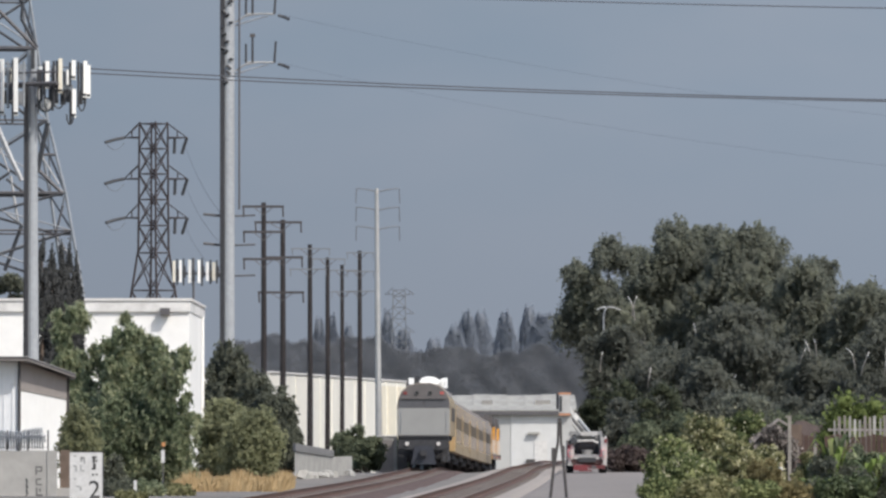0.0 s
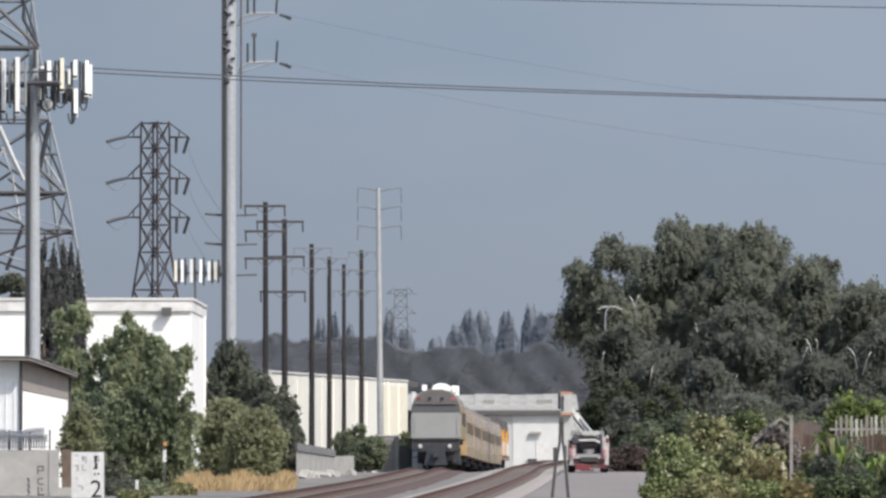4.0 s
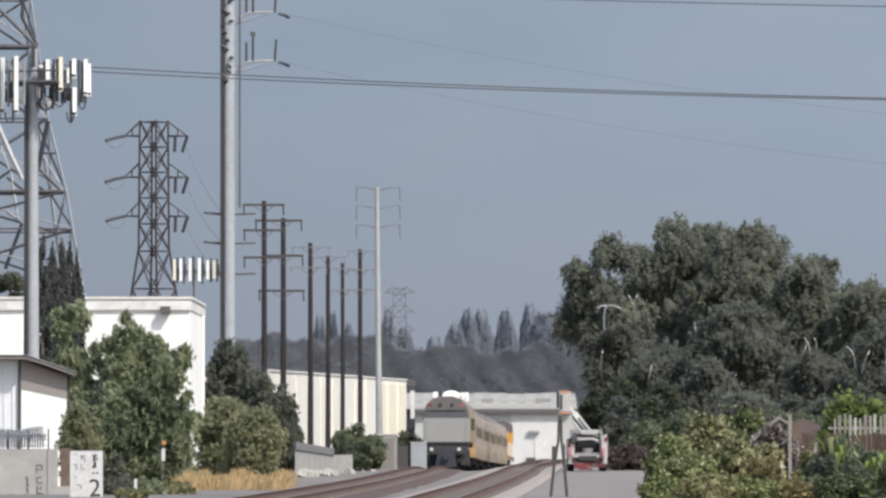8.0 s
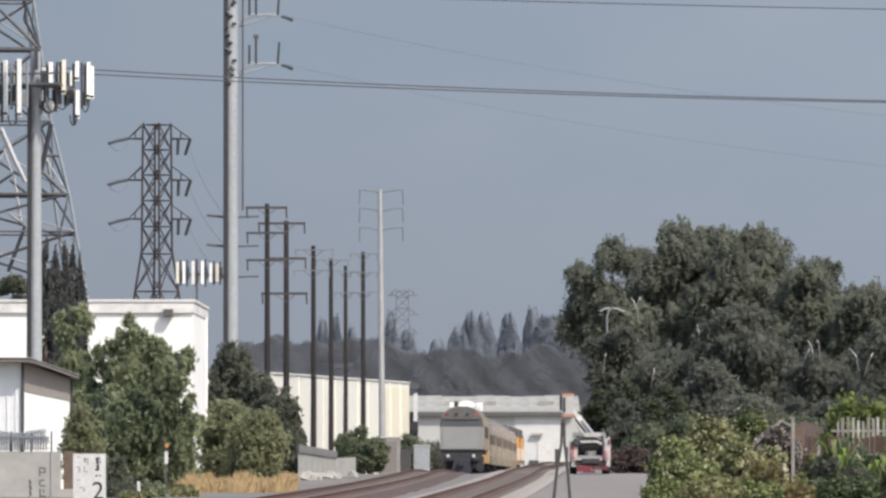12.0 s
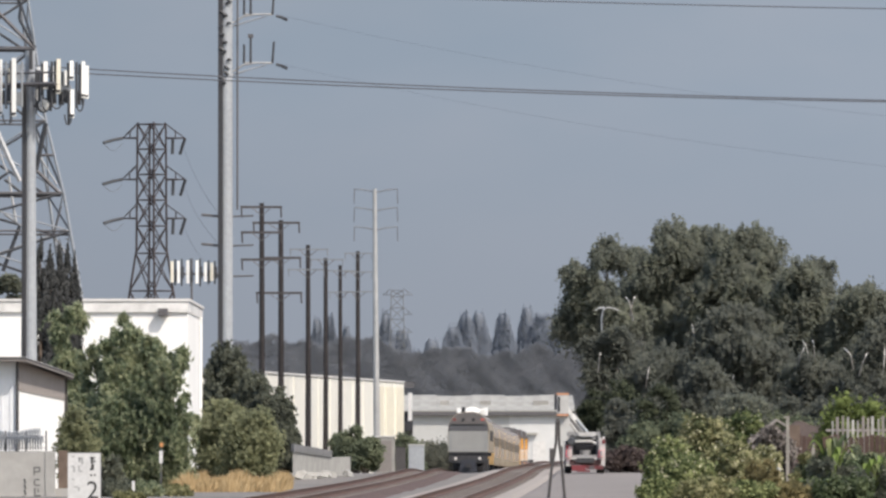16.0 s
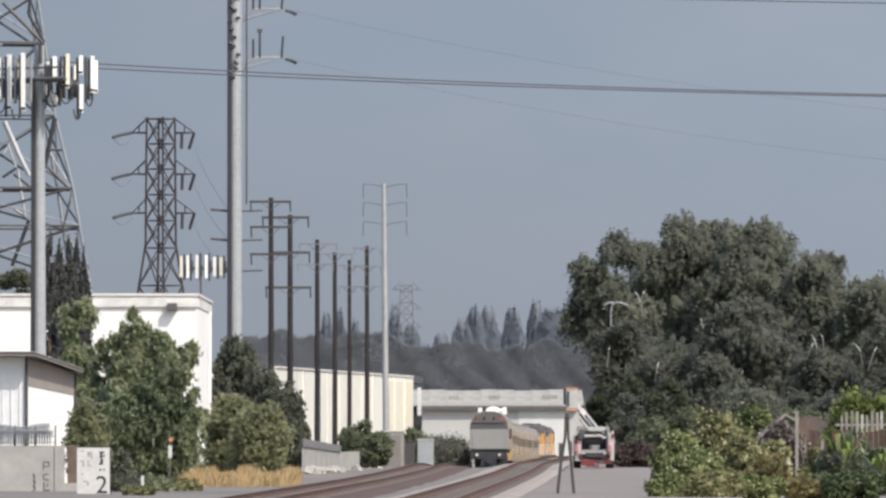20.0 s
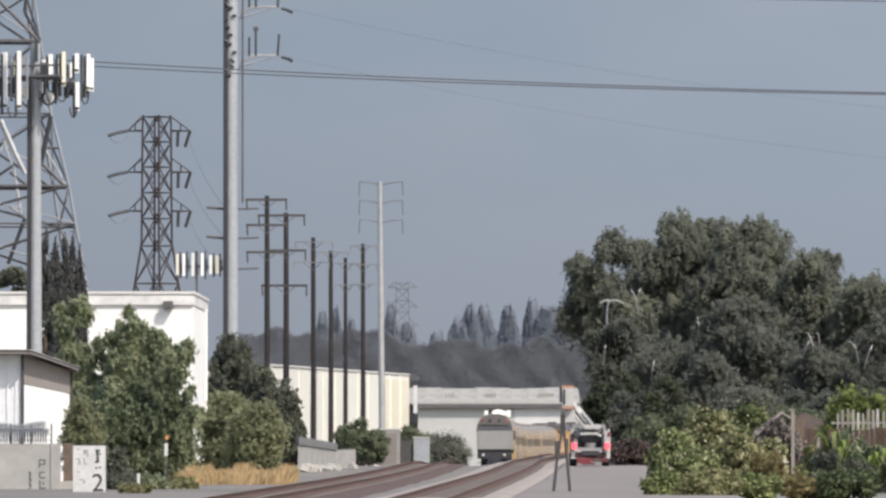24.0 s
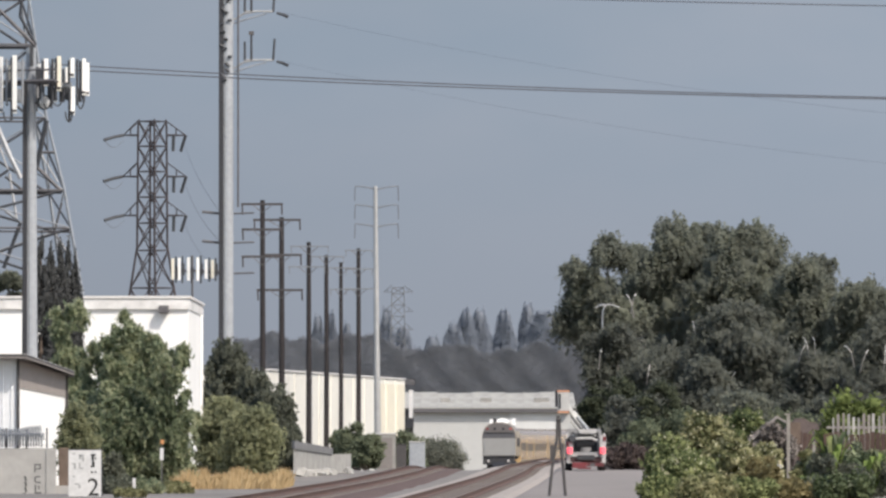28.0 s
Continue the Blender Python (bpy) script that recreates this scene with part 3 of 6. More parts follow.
# ---- buildings ----
def hollow_building(t, outline, z0, z1, wall, roof_mat, thick=0.3):
    """Walls with thickness round a four-cornered plan, and a flat roof between them."""
    n = len(outline)
    cx, cy = sum(p[0] for p in outline) / n, sum(p[1] for p in outline) / n
    for i in range(n):
        (ax, ay), (bx, by) = outline[i], outline[(i + 1) % n]
        ln = math.hypot(bx - ax, by - ay)
        nx, ny = -(by - ay) / ln * thick, (bx - ax) / ln * thick
        if (cx - ax) * nx + (cy - ay) * ny < 0:
            nx, ny = -nx, -ny
        ux, uy = (bx - ax) / ln * thick, (by - ay) / ln * thick
        trim = 0.0 if i % 2 == 0 else 1.0
        a, b = (ax + ux * trim, ay + uy * trim), (bx - ux * trim, by - uy * trim)
        part("wall", Solid().slab([a, b, (b[0] + nx, b[1] + ny), (a[0] + nx, a[1] + ny)], z0, z1), wall, t)
    inner = [(p[0] + (cx - p[0]) * 0.03, p[1] + (cy - p[1]) * 0.03) for p in outline]
    part("roof", Solid().slab(inner, z1 - 0.7, z1 - 0.45), roof_mat, t)


def make_white_building():
    y0, y1, x1, x0 = 400.0, 424.0, -11.98, -46.0
    z1, z0 = 7.76, -0.9
    t = thing("white_building", pose(0, 0, 0), "white painted block building with a grey parapet band", "building")
    hollow_building(t, [(x0, y0), (x1, y0), (x1, y1), (x0, y1)], z0, z1, WHITE_WALL, CONCRETE)
    top = 8.27
    part("parapet", Solid().box(((x0 + x1) / 2, y0 + 0.1, (z1 + top) / 2), (x1 - x0 + 0.1, 0.5, top - z1)).box((x1 - 0.2, (y0 + y1) / 2 + 0.15, (z1 + top) / 2), (0.5, y1 - y0 - 0.5, top - z1)), PARAPET, t, "grey stained parapet band")
    part("coping", Solid().box(((x0 + x1) / 2, y0 + 0.1, top + 0.06), (x1 - x0 + 0.25, 0.62, 0.12)).box((x1 - 0.2, (y0 + y1) / 2 + 0.2, top + 0.06), (0.62, y1 - y0 - 0.4, 0.12)), CAP_WHITE, t, "pale bleached coping")
    fl = part("wall_light", Solid().box((-13.13, y0 - 0.28, 7.76), (0.46, 0.55, 0.34)), GALV_DARK, t, "grey floodlight box with a bracket")
    part("lens", Solid().box((-13.13, y0 - 0.28, 7.59), (0.36, 0.42, 0.04)), GLASS, fl)
    part("bracket", Solid().box((-13.13, y0 - 0.02, 7.89), (0.12, 0.12, 0.3)), GALV_DARK, fl)
    part("downpipe", Solid().tube((x1 + 0.12, y1 - 6, z0), (x1 + 0.12, y1 - 6, z1), 0.07), WHITE_WALL, t)


def make_shed():
    t = thing("shed", pose(0, 0, 0), "pale sheet-metal shed with a grey overhanging roof", "building")
    x1, x2, y0, y1, xw, yb = -15.94, -14.49, 318.0, 326.0, -34.0, 334.0
    za, zb, z0 = 4.68, 4.10, -0.6
    part("wall", Solid().slab([(xw, y0), (x1, y0), (x1, y0 + 0.2), (xw, y0 + 0.2)], z0, za), SHED_SHEET, t, "pale blue-white corrugated end wall")
    w = Solid()
    w.v += [(x1, y0 + 0.2, z0), (x2, y1, z0), (x2 - 0.2, y1 + 0.1, z0), (x1 - 0.2, y0 + 0.3, z0), (x1, y0 + 0.2, za), (x2, y1, zb), (x2 - 0.2, y1 + 0.1, zb), (x1 - 0.2, y0 + 0.3, za)]
    w.f += [(3, 2, 1, 0), (4, 5, 6, 7), (0, 1, 5, 4), (1, 2, 6, 5), (2, 3, 7, 6), (3, 0, 4, 7)]
    part("wall", w, SHED_WHITE, t, "white side wall")
    # A thin raised band in brown-grey paints the eave's shadow on this wall.
    w = Solid()
    g = 0.03
    w.v += [(x1 + g, y0 + 0.2, za - 1.1), (x2 + g, y1, zb - 0.85), (x2 + g, y1 + 0.02, zb - 0.85), (x1, y0 + 0.22, za - 1.1), (x1 + g, y0 + 0.2, za), (x2 + g, y1, zb), (x2, y1 + 0.02, zb), (x1, y0 + 0.22, za)]
    w.f += [(3, 2, 1, 0), (4, 5, 6, 7), (0, 1, 5, 4), (1, 2, 6, 5), (2, 3, 7, 6), (3, 0, 4, 7)]
    part("header_board", w, SHED_BAND, t, "brown-grey band painted as the shadow under the eave")
    part("wall", Solid().slab([(x2 - 0.22, y1 + 0.12), (x2, y1), (x2 * yb / y1 - 0.05, yb), (x2 * yb / y1 - 0.27, yb)], z0, zb), SHED_SHEET, t)
    part("wall", Solid().slab([(xw, yb - 0.2), (x2 * yb / y1 - 0.28, yb - 0.2), (x2 * yb / y1 - 0.28, yb), (xw, yb)], z0, zb), SHED_SHEET, t)
    part("wall", Solid().slab([(xw, y0 + 0.2), (xw + 0.2, y0 + 0.2), (xw + 0.2, yb - 0.2), (xw, yb - 0.2)], z0, zb), SHED_SHEET, t)
    # the roof falls towards the line
    edge = [(xw - 0.4, y0 - 0.9, za), (x1 + 0.35, y0 - 0.9, za), (x2 + 0.36, y1 - 0.5, zb), (x2 * yb / y1 + 0.3, yb + 0.3, zb), (xw - 0.4, yb + 0.3, zb)]
    for nm, lo, hi, mat, lab in (("soffit", 0.0, 0.06, SOFFIT, ""), ("roof", 0.064, 0.15, SHED_ROOF, "weathered grey sheet roof"), ("roof_edge", 0.154, 0.166, PARAPET, "thin pale roof edge")):
        r = Solid()
        n = len(edge)
        r.v += [(x, y, z + lo) for x, y, z in edge] + [(x, y, z + hi) for x, y, z in edge]
        r.f += [(k, (k + 1) % n, n + (k + 1) % n, n + k) for k in range(n)] + [tuple(range(n - 1, -1, -1)), tuple(range(n, 2 * n))]
        part(nm, r, mat, t, lab)
    for x in np.arange(x1 - 6, x1 - 0.1, 0.32):
        part("rib", Solid().box((x, y0 - 0.02, (z0 + za) / 2), (0.05, 0.04, za - z0)), SHED_SHEET, t)
    part("downpipe", Solid().tube((x1 + 0.02, y0 - 0.1, z0), (x1 + 0.02, y0 - 0.1, za), 0.06), DARK_TRIM, t, "dark downpipe at the corner")
    part("corner_post", Solid().box((x2 + 0.05, y1 - 0.1, (z0 + zb) / 2), (0.1, 0.1, zb - z0)), DARK_TRIM, t)


def make_cream_building():
    t = thing("cream_warehouse", pose(0, 0, 0), "long cream tilt-up concrete warehouse along the line", "warehouse")
    a, b = (-13.09, 640.0), (-3.25, 748.0)
    back = -26.0
    z1, z0 = 6.72, -2.6
    hollow_building(t, [a, b, (b[0] + back, b[1] + 3), (a[0] + back, a[1] + 3)], z0, z1, CREAM_WALL, CONCRETE)
    part("coping", Solid().slab([(a[0] + 0.1, a[1] - 0.1), (b[0] + 0.1, b[1] + 0.1), (b[0] - 0.35, b[1] + 0.1), (a[0] - 0.35, a[1] - 0.1)], z1, z1 + 0.14), CAP_WHITE, t)
    for k in range(1, 12):
        f = k / 12
        x, y = a[0] + (b[0] - a[0]) * f, a[1] + (b[1] - a[1]) * f
        part("panel_joint", Solid().box((x + 0.02, y, (z0 + z1) / 2), (0.1, 0.5, z1 - z0 - 0.1)), CREAM_WALL if k % 3 else TAN_WALL, t)
    for k in (9, 10, 11):
        f = (k + 0.5) / 12
        x, y = a[0] + (b[0] - a[0]) * f, a[1] + (b[1] - a[1]) * f
        part("panel", Solid().box((x + 0.03, y, (z0 + z1) / 2 - 0.2), (0.14, 7.0, z1 - z0 - 0.5), -5.1), TAN_WALL, t, "warm stained wall panel")
    # the narrow bay past the corner
    e = thing("loading_bay", pose(0, 0, 0), "cream bay with dark dock openings beside the warehouse", "warehouse bay")
    bx, by = -2.90, 760.0
    part("frame", Solid().box((bx - 1.6, by + 6, 0.0), (3.9, 10, 8.4)), DARK_TRIM, e, "dark recessed bay")
    part("pier", Solid().box((bx + 0.15, by + 0.6, 4.31), (0.36, 0.6, 3.15)), CAP_WHITE, e, "white pier")
    part("cornice", Solid().box((bx + 0.05, by + 0.55, 6.60), (0.9, 0.7, 0.5)), GALV_DARK, e)
    part("dock_door", Solid().box((bx + 0.05, by + 0.58, 2.94), (0.7, 0.6, 0.9)), BLACK_PLASTIC, e)


def make_far_warehouse():
    t = thing("far_warehouse", pose(0, 0, 0), "long pale warehouse with a bleached low-pitched roof", "warehouse")
    y0, y1 = 1100.0, 1150.0
    xa, xb = -14.0, 17.50
    eave, z0 = 4.86, -4.4
    hollow_building(t, [(xa, y0), (xb, y0), (xb, y1), (xa, y1)], z0, eave, FAR_WALL, CONCRETE, 0.4)
    part("eave_band", Solid().box(((xa + xb) / 2, y0 - 0.35, 5.08), (xb - xa + 0.6, 1.1, 0.55)), GALV_DARK, t, "dark grey band along the eave")
    ridge = 7.51
    k = 14
    w = (xb - xa) / k
    for i in range(k):
        h = ridge - 0.1 + 0.08 * math.sin(i * 1.7)
        part("roof_sheet", Solid().slab([(0, 0), (w - 0.02, 0), (w - 0.02, 22), (0, 22)], 0, 0.12), FAR_ROOF, t, at=Matrix.Translation((xa + i * w, y0 - 0.9, 5.30)) @ pose(0, 0, 0, math.degrees(math.atan2(h - 5.30, 22))))
    for px, w in ((0.2, 1.6), (0.46, 1.2), (0.63, 1.4), (0.86, 2.0)):
        part("roof_vent", Solid().box((xa + (xb - xa) * px, y0 + 8, 6.48), (w, 1.2, 0.55)), CONCRETE, t, "grey roof vent")
    part("white_cladding", Solid().box((12.2, y0 - 0.03, 0.2), (6.6, 0.12, 9.2)), CLADDING_WHITE, t, "white-painted wall panels")
    part("canopy", Solid().box((11.82, y0 - 0.5, 2.43), (1.5, 0.5, 0.25)), FAR_ROOF, t, "grey canopy over a door")
    part("dock_door", Solid().box((12.77, y0 - 0.05, -0.065), (1.7, 0.3, 3.0)), CAP_WHITE, t)
    part("dock_buffer", Solid().box((11.45, y0 - 0.2, -1.31), (1.2, 0.4, 0.7)), DARK_TRIM, t, "dark dock buffer")


def make_block_wall():
    t = thing("block_wall", pose(0, 300, 0), "grey concrete block wall with sprayed graffiti marks", "wall")
    x0, x1, z1 = -22.0, -14.02, 1.33
    part("wall", Solid().box(((x0 + x1) / 2, 0, (z1 - 0.7) / 2), (x1 - x0, 0.22, z1 + 0.7)), BLOCK_WALL, t)
    part("pilaster", Solid().box((x1 + 0.17, 0, (z1 - 0.7) / 2), (0.34, 0.3, z1 + 0.7)), BLOCK_WALL, t)
    part("footing_block", Solid().box((x1 + 0.6, 0.3, 0.005 / 2 - 0.35), (0.6, 0.3, 0.005 + 0.7)), BLOCK_WALL, t)
    part("fill_board", Solid().box((x1 + 0.6, 0.4, 1.35 / 2 - 0.3), (0.34, 0.05, 1.35 + 0.6)), TAN_BOARD, t, "dark brown board at the wall end")
    for row in range(11):
        z = z1 - 0.2 * (row + 1)
        part("mortar_line", Solid().box(((x0 + x1) / 2, -0.111, z), (x1 - x0, 0.006, 0.01)), BLOCK_WALL, t)
    rng = random.Random(5)
    for cz, strokes in ((0.62, ((-0.09, 0, 0.05, 0.3), (0.02, 0.13, 0.2, 0.05), (0.1, 0.05, 0.05, 0.16), (0.02, -0.02, 0.18, 0.045))), (0.22, ((-0.08, 0, 0.05, 0.2), (0.02, 0.1, 0.16, 0.045), (0.03, -0.1, 0.18, 0.05))), (-0.15, ((-0.07, 0.02, 0.06, 0.32), (0.05, 0.08, 0.05, 0.14), (0.04, -0.1, 0.2, 0.06)))):
        for dx, dz, w, h in strokes:
            part("spray_mark", Solid().box((-14.33 + dx, -0.113, cz + dz), (w, 0.006, h)), SPRAY, t)
    for k in range(4):
        part("spray_mark", Solid().bar((-14.8 + 0.05 * rng.random(), -0.113, 0.35 - 0.2 * k), (-14.76 + 0.05 * rng.random(), -0.113, 0.18 - 0.2 * k), 0.05), SPRAY, t)
    f = thing("wire_fence", pose(0, 300, z1), "low steel mesh fence with coiled razor wire on the block wall", "fence")
    for x in (-15.44, -14.72, -14.00, -17.2):
        part("post", Solid().tube((x, 0, -0.2), (x, 0, 0.72), 0.03), GALV_DARK, f)
    for k in range(3):
        part("strand", Solid().tube((x0, 0, 0.12 + 0.2 * k), (x1, 0, 0.12 + 0.2 * k), 0.012, n=4), GALV_PALE, f)
    coil = []
    for i in range(700):
        a = i * 0.42
        coil.append((x1 - 0.1 - i * 0.0062, 0.26 * math.cos(a), 0.30 + 0.26 * math.sin(a)))
    part("razor_coil", Solid().line(coil, 0.026, n=3), GALV, f, "coiled razor wire")
    part("razor_coil", Solid().line([(x - 0.11, y + 0.12, z + 0.2 + 0.06 * math.sin(x * 3)) for x, y, z in coil], 0.024, n=3), GALV_LIGHT, f, "upper coil of razor wire")


def make_signs():
    t = thing("trackside_sign", base(-12.21, 290), "white trackside board with black figures and faded print", "sign")
    w, zt = 1.16, 1.32 - land(290) + 0.3
    part("board", Solid().box((0, 0, zt - 1.0), (w, 0.05, 2.0)), SIGN_WHITE, t)
    for s in (-0.4, 0.4):
        part("post", Solid().box((s, 0.06, zt / 2 - 0.15), (0.07, 0.07, zt - 0.1)), GALV_DARK, t)
    part("border", Solid().box((0, -0.027, zt - 0.015), (w, 0.02, 0.03)), SIGN_BLACK, t)
    part("border", Solid().box((w / 2 - 0.015, -0.027, zt - 1.02), (0.03, 0.02, 1.98)), SIGN_BLACK, t)
    for x, z, w, h in ((0.27, 0.2, 0.17, 0.05), (0.25, 0.3, 0.08, 0.2), (0.34, 0.32, 0.05, 0.08), (0.27, 0.52, 0.09, 0.2), (0.2, 0.6, 0.05, 0.06), (0.22, 0.8, 0.06, 0.07), (0.35, 0.79, 0.06, 0.06)):
        part("figure", Solid().box((x, -0.03, zt - z), (w, 0.012, h)), SIGN_BLACK, t)
    for i, (x, z, w, h) in enumerate(((-0.4, 0.16, 0.1, 0.05), (-0.18, 0.28, 0.07, 0.16), (-0.08, 0.34, 0.07, 0.16), (-0.13, 0.22, 0.16, 0.05), (-0.4, 0.5, 0.12, 0.05), (-0.36, 0.6, 0.06, 0.18), (-0.2, 0.57, 0.05, 0.2), (-0.12, 0.66, 0.1, 0.05), (-0.4, 0.95, 0.08, 0.05), (-0.3, 1.2, 0.14, 0.05), (-0.2, 1.28, 0.06, 0.12))):
        part("faded_print", Solid().box((x, -0.03, zt - z), (w, 0.01, h)), SIGN_GREY, t)
    txt = bpy.data.curves.new("numeral", "FONT")
    txt.body, txt.size, txt.extrude, txt.align_x = "2", 0.86, 0.004, "CENTER"
    txt.materials.append(SIGN_BLACK)
    nb = new("numeral", txt)
    nb.parent = t
    nb.matrix_basis = pose(0.27, -0.032, zt - 1.6, 90)
    m = thing("marker_post", base(-10.09, 305), "slim marker post with a white plate and orange cap", "marker")
    h = 1.61 - land(305) + 0.3
    part("post", Solid().tube((0, 0, -0.3), (0, 0, h), 0.025), GALV_DARK, m)
    part("plate", Solid().box((0.0, -0.045, h - 0.5), (0.13, 0.02, 0.45)), SIGN_WHITE, m)
    part("cap", Solid().box((0.02, -0.05, h - 0.06), (0.12, 0.03, 0.14)), ORANGE_CAP, m)
    s = thing("stake", base(-10.36, 285), "short white survey stake in the dirt", "stake")
    part("shaft", Solid().box((0, 0, 0.2), (0.1, 0.06, 0.9)), SIGN_WHITE, s)


# ---- towers and poles ----
def lattice_tower(name, m, label, prof, arms, mat, leg=0.16, brace=0.08, insulators=True, panels=None, group="", dark_girts=False, brace_mat=None, alt_mat=None, corners=((-1, -1), (1, -1), (1, 1), (-1, 1))):
    """A square lattice tower. prof: heights with half-widths. arms: (height, left reach, right reach)."""
    t = thing(name, m, label, "pylon", group)
    hs, ws = [p[0] for p in prof], [p[1] for p in prof]
    half = lambda z: float(np.interp(z, hs, ws))
    for sx, sy in corners:
        part("leg", Solid().line([(sx * w, sy * w, z) for z, w in prof], leg * 0.7, leg * 0.5, 4), mat, t)
    zs = [hs[0]]
    while zs[-1] < hs[-1] - 0.5:
        zs.append(min(hs[-1], zs[-1] + max(1.5, 1.75 * half(zs[-1]))))
    zs = panels or zs
    for i in range(4):
        (ax, ay), (bx, by) = corners[i], corners[(i + 1) % 4]
        for z0, z1 in zip(zs, zs[1:]):
            w0, w1 = half(z0), half(z1)
            part("brace", Solid().bar((ax * w0, ay * w0, z0), (bx * w1, by * w1, z1), brace * (1.3 if alt_mat else 1.0)), brace_mat or mat, t)
            part("brace", Solid().bar((bx * w0, by * w0, z0), (ax * w1, ay * w1, z1), brace * (0.75 if alt_mat else 1.0)), mat, t)
            part("girt", Solid().bar((ax * w1, ay * w1, z1), (bx * w1, by * w1, z1), brace), GALV_DARK if dark_girts else mat, t)
    spread = 1.0 if corners[0][0] else 0.3
    for z, left, right in arms:
        w = half(z)
        for sign, reach in ((-1, left), (1, right)):
            s = Solid()
            tip = (sign * reach, 0, z)
            for sy in (-1, 1):
                s.bar((sign * w, sy * w * spread, z), tip, brace * 1.05)
                s.bar((sign * w, sy * w * spread, z + 1.5), tip, brace * 0.8)
            s.bar((sign * (w + reach) / 2, 0, z), (sign * (w + reach) / 2, 0, z + 0.72), brace)
            arm = part("crossarm", s, mat, t)
            if insulators:
                if sign < 0:
                    part("insulator_string", Solid().line([tip, (tip[0] - 1.0, -0.6, z - 0.22), (tip[0] - 2.0, -1.2, z - 0.55)], 0.17, n=7), CLUTTER, arm)
                    part("jumper", Solid().line([(tip[0] - 2.0 + 0.4 * k, -1.2 + 0.24 * k, z - 0.55 - 0.8 * math.sin(math.pi * k / 5)) for k in range(6)], 0.03, n=4), WIRE, arm)
                else:
                    part("insulator_string", Solid().line([tip, (tip[0] - 0.3, 0.3, z - 0.9), (tip[0] - 0.55, 0.5, z - 1.7)], 0.17, n=7), CLUTTER, arm)
                    part("insulator_string", Solid().line([(tip[0] - 1.3, 0.2, z), (tip[0] - 1.35, 0.2, z - 1.7)], 0.17, n=7), CLUTTER, arm)
    return t


def make_towers():
    # the mid-distance pylon, behind the white building
    z = 3.8
    lattice_tower("pylon", pose(-30.80, 900, -3.8), "brown lattice pylon with three pairs of arms", [(0, 5.2), (17.11 + z, 2.35), (21.92 + z, 1.6), (34.68 + z, 1.5), (35.46 + z, 1.42)],
                  [(25.23 + z, 3.05, 3.6), (29.38 + z, 3.15, 3.6), (33.78 + z, 3.1, 3.55)], LATTICE_BROWN, 0.19, 0.095, corners=((0.18, -1), (1, 0.18), (-0.18, 1), (-1, -0.18)))
    # the near pylon, half out of view
    h0 = 0.4
    lattice_tower("pylon", pose(-27.74, 520, -0.4, 0, 0, 9), "tall grey lattice pylon with heavy bracing", [(0, 6.9), (11.33 + h0, 4.95), (16.72 + h0, 4.1), (21.24 + h0, 3.1), (25.75 + h0, 2.5), (28.71 + h0, 2.1), (40, 1.4)],
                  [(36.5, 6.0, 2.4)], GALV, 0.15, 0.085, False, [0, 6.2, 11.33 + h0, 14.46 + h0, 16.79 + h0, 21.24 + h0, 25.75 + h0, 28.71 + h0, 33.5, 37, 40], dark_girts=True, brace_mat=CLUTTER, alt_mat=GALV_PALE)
    near = [o for o in scene.objects if o.name.startswith("pylon") and o.parent is None and abs(o.location.y - 520) < 1][0]
    # bracing of the face towards the line: places over the tower's foot as (x, z), width, steel; pale steel paints in
    # the sun
    spin = math.cos(radians(9))
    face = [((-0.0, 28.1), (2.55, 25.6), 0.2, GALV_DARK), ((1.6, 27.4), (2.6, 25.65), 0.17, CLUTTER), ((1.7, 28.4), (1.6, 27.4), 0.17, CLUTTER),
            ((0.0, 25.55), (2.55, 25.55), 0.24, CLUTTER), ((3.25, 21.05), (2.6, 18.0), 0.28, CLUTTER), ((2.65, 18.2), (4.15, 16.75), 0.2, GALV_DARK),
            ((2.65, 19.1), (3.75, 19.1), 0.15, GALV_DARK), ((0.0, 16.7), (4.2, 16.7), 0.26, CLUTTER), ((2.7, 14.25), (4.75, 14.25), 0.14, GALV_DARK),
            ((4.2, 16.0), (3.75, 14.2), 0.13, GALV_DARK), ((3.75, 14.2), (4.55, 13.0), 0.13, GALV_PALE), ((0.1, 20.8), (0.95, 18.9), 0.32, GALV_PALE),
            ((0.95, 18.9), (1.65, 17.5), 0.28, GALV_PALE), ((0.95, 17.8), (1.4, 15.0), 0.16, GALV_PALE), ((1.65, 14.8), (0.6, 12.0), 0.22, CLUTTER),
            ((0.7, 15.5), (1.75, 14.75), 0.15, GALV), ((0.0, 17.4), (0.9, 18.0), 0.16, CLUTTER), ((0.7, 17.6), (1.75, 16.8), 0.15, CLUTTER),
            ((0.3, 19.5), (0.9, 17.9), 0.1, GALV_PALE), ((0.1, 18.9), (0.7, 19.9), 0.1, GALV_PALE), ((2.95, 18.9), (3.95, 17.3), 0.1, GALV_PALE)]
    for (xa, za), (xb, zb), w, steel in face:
        part("face_brace", Solid().bar(((xa - 0.22) * spin, -4.0 - 0.2 * w, za + h0), ((xb - 0.22) * spin, -4.0 - 0.2 * w, zb + h0), w * 0.75), steel, near, "bracing angle in pale steel to look sunlit" if steel is GALV_PALE else "")
    # one far off over the trees
    lattice_tower("pylon", pose(-10.05, 1952, -4), "far lattice pylon over the trees, its steel toned grey-blue for haze", [(0, 3.7), (24.6, 1.75), (40, 1.35)], [(39, 3.3, 3.5), (34.5, 3.3, 3.5), (30.3, 3.3, 3.5)], FAR_STEEL, 0.2, 0.1, False)


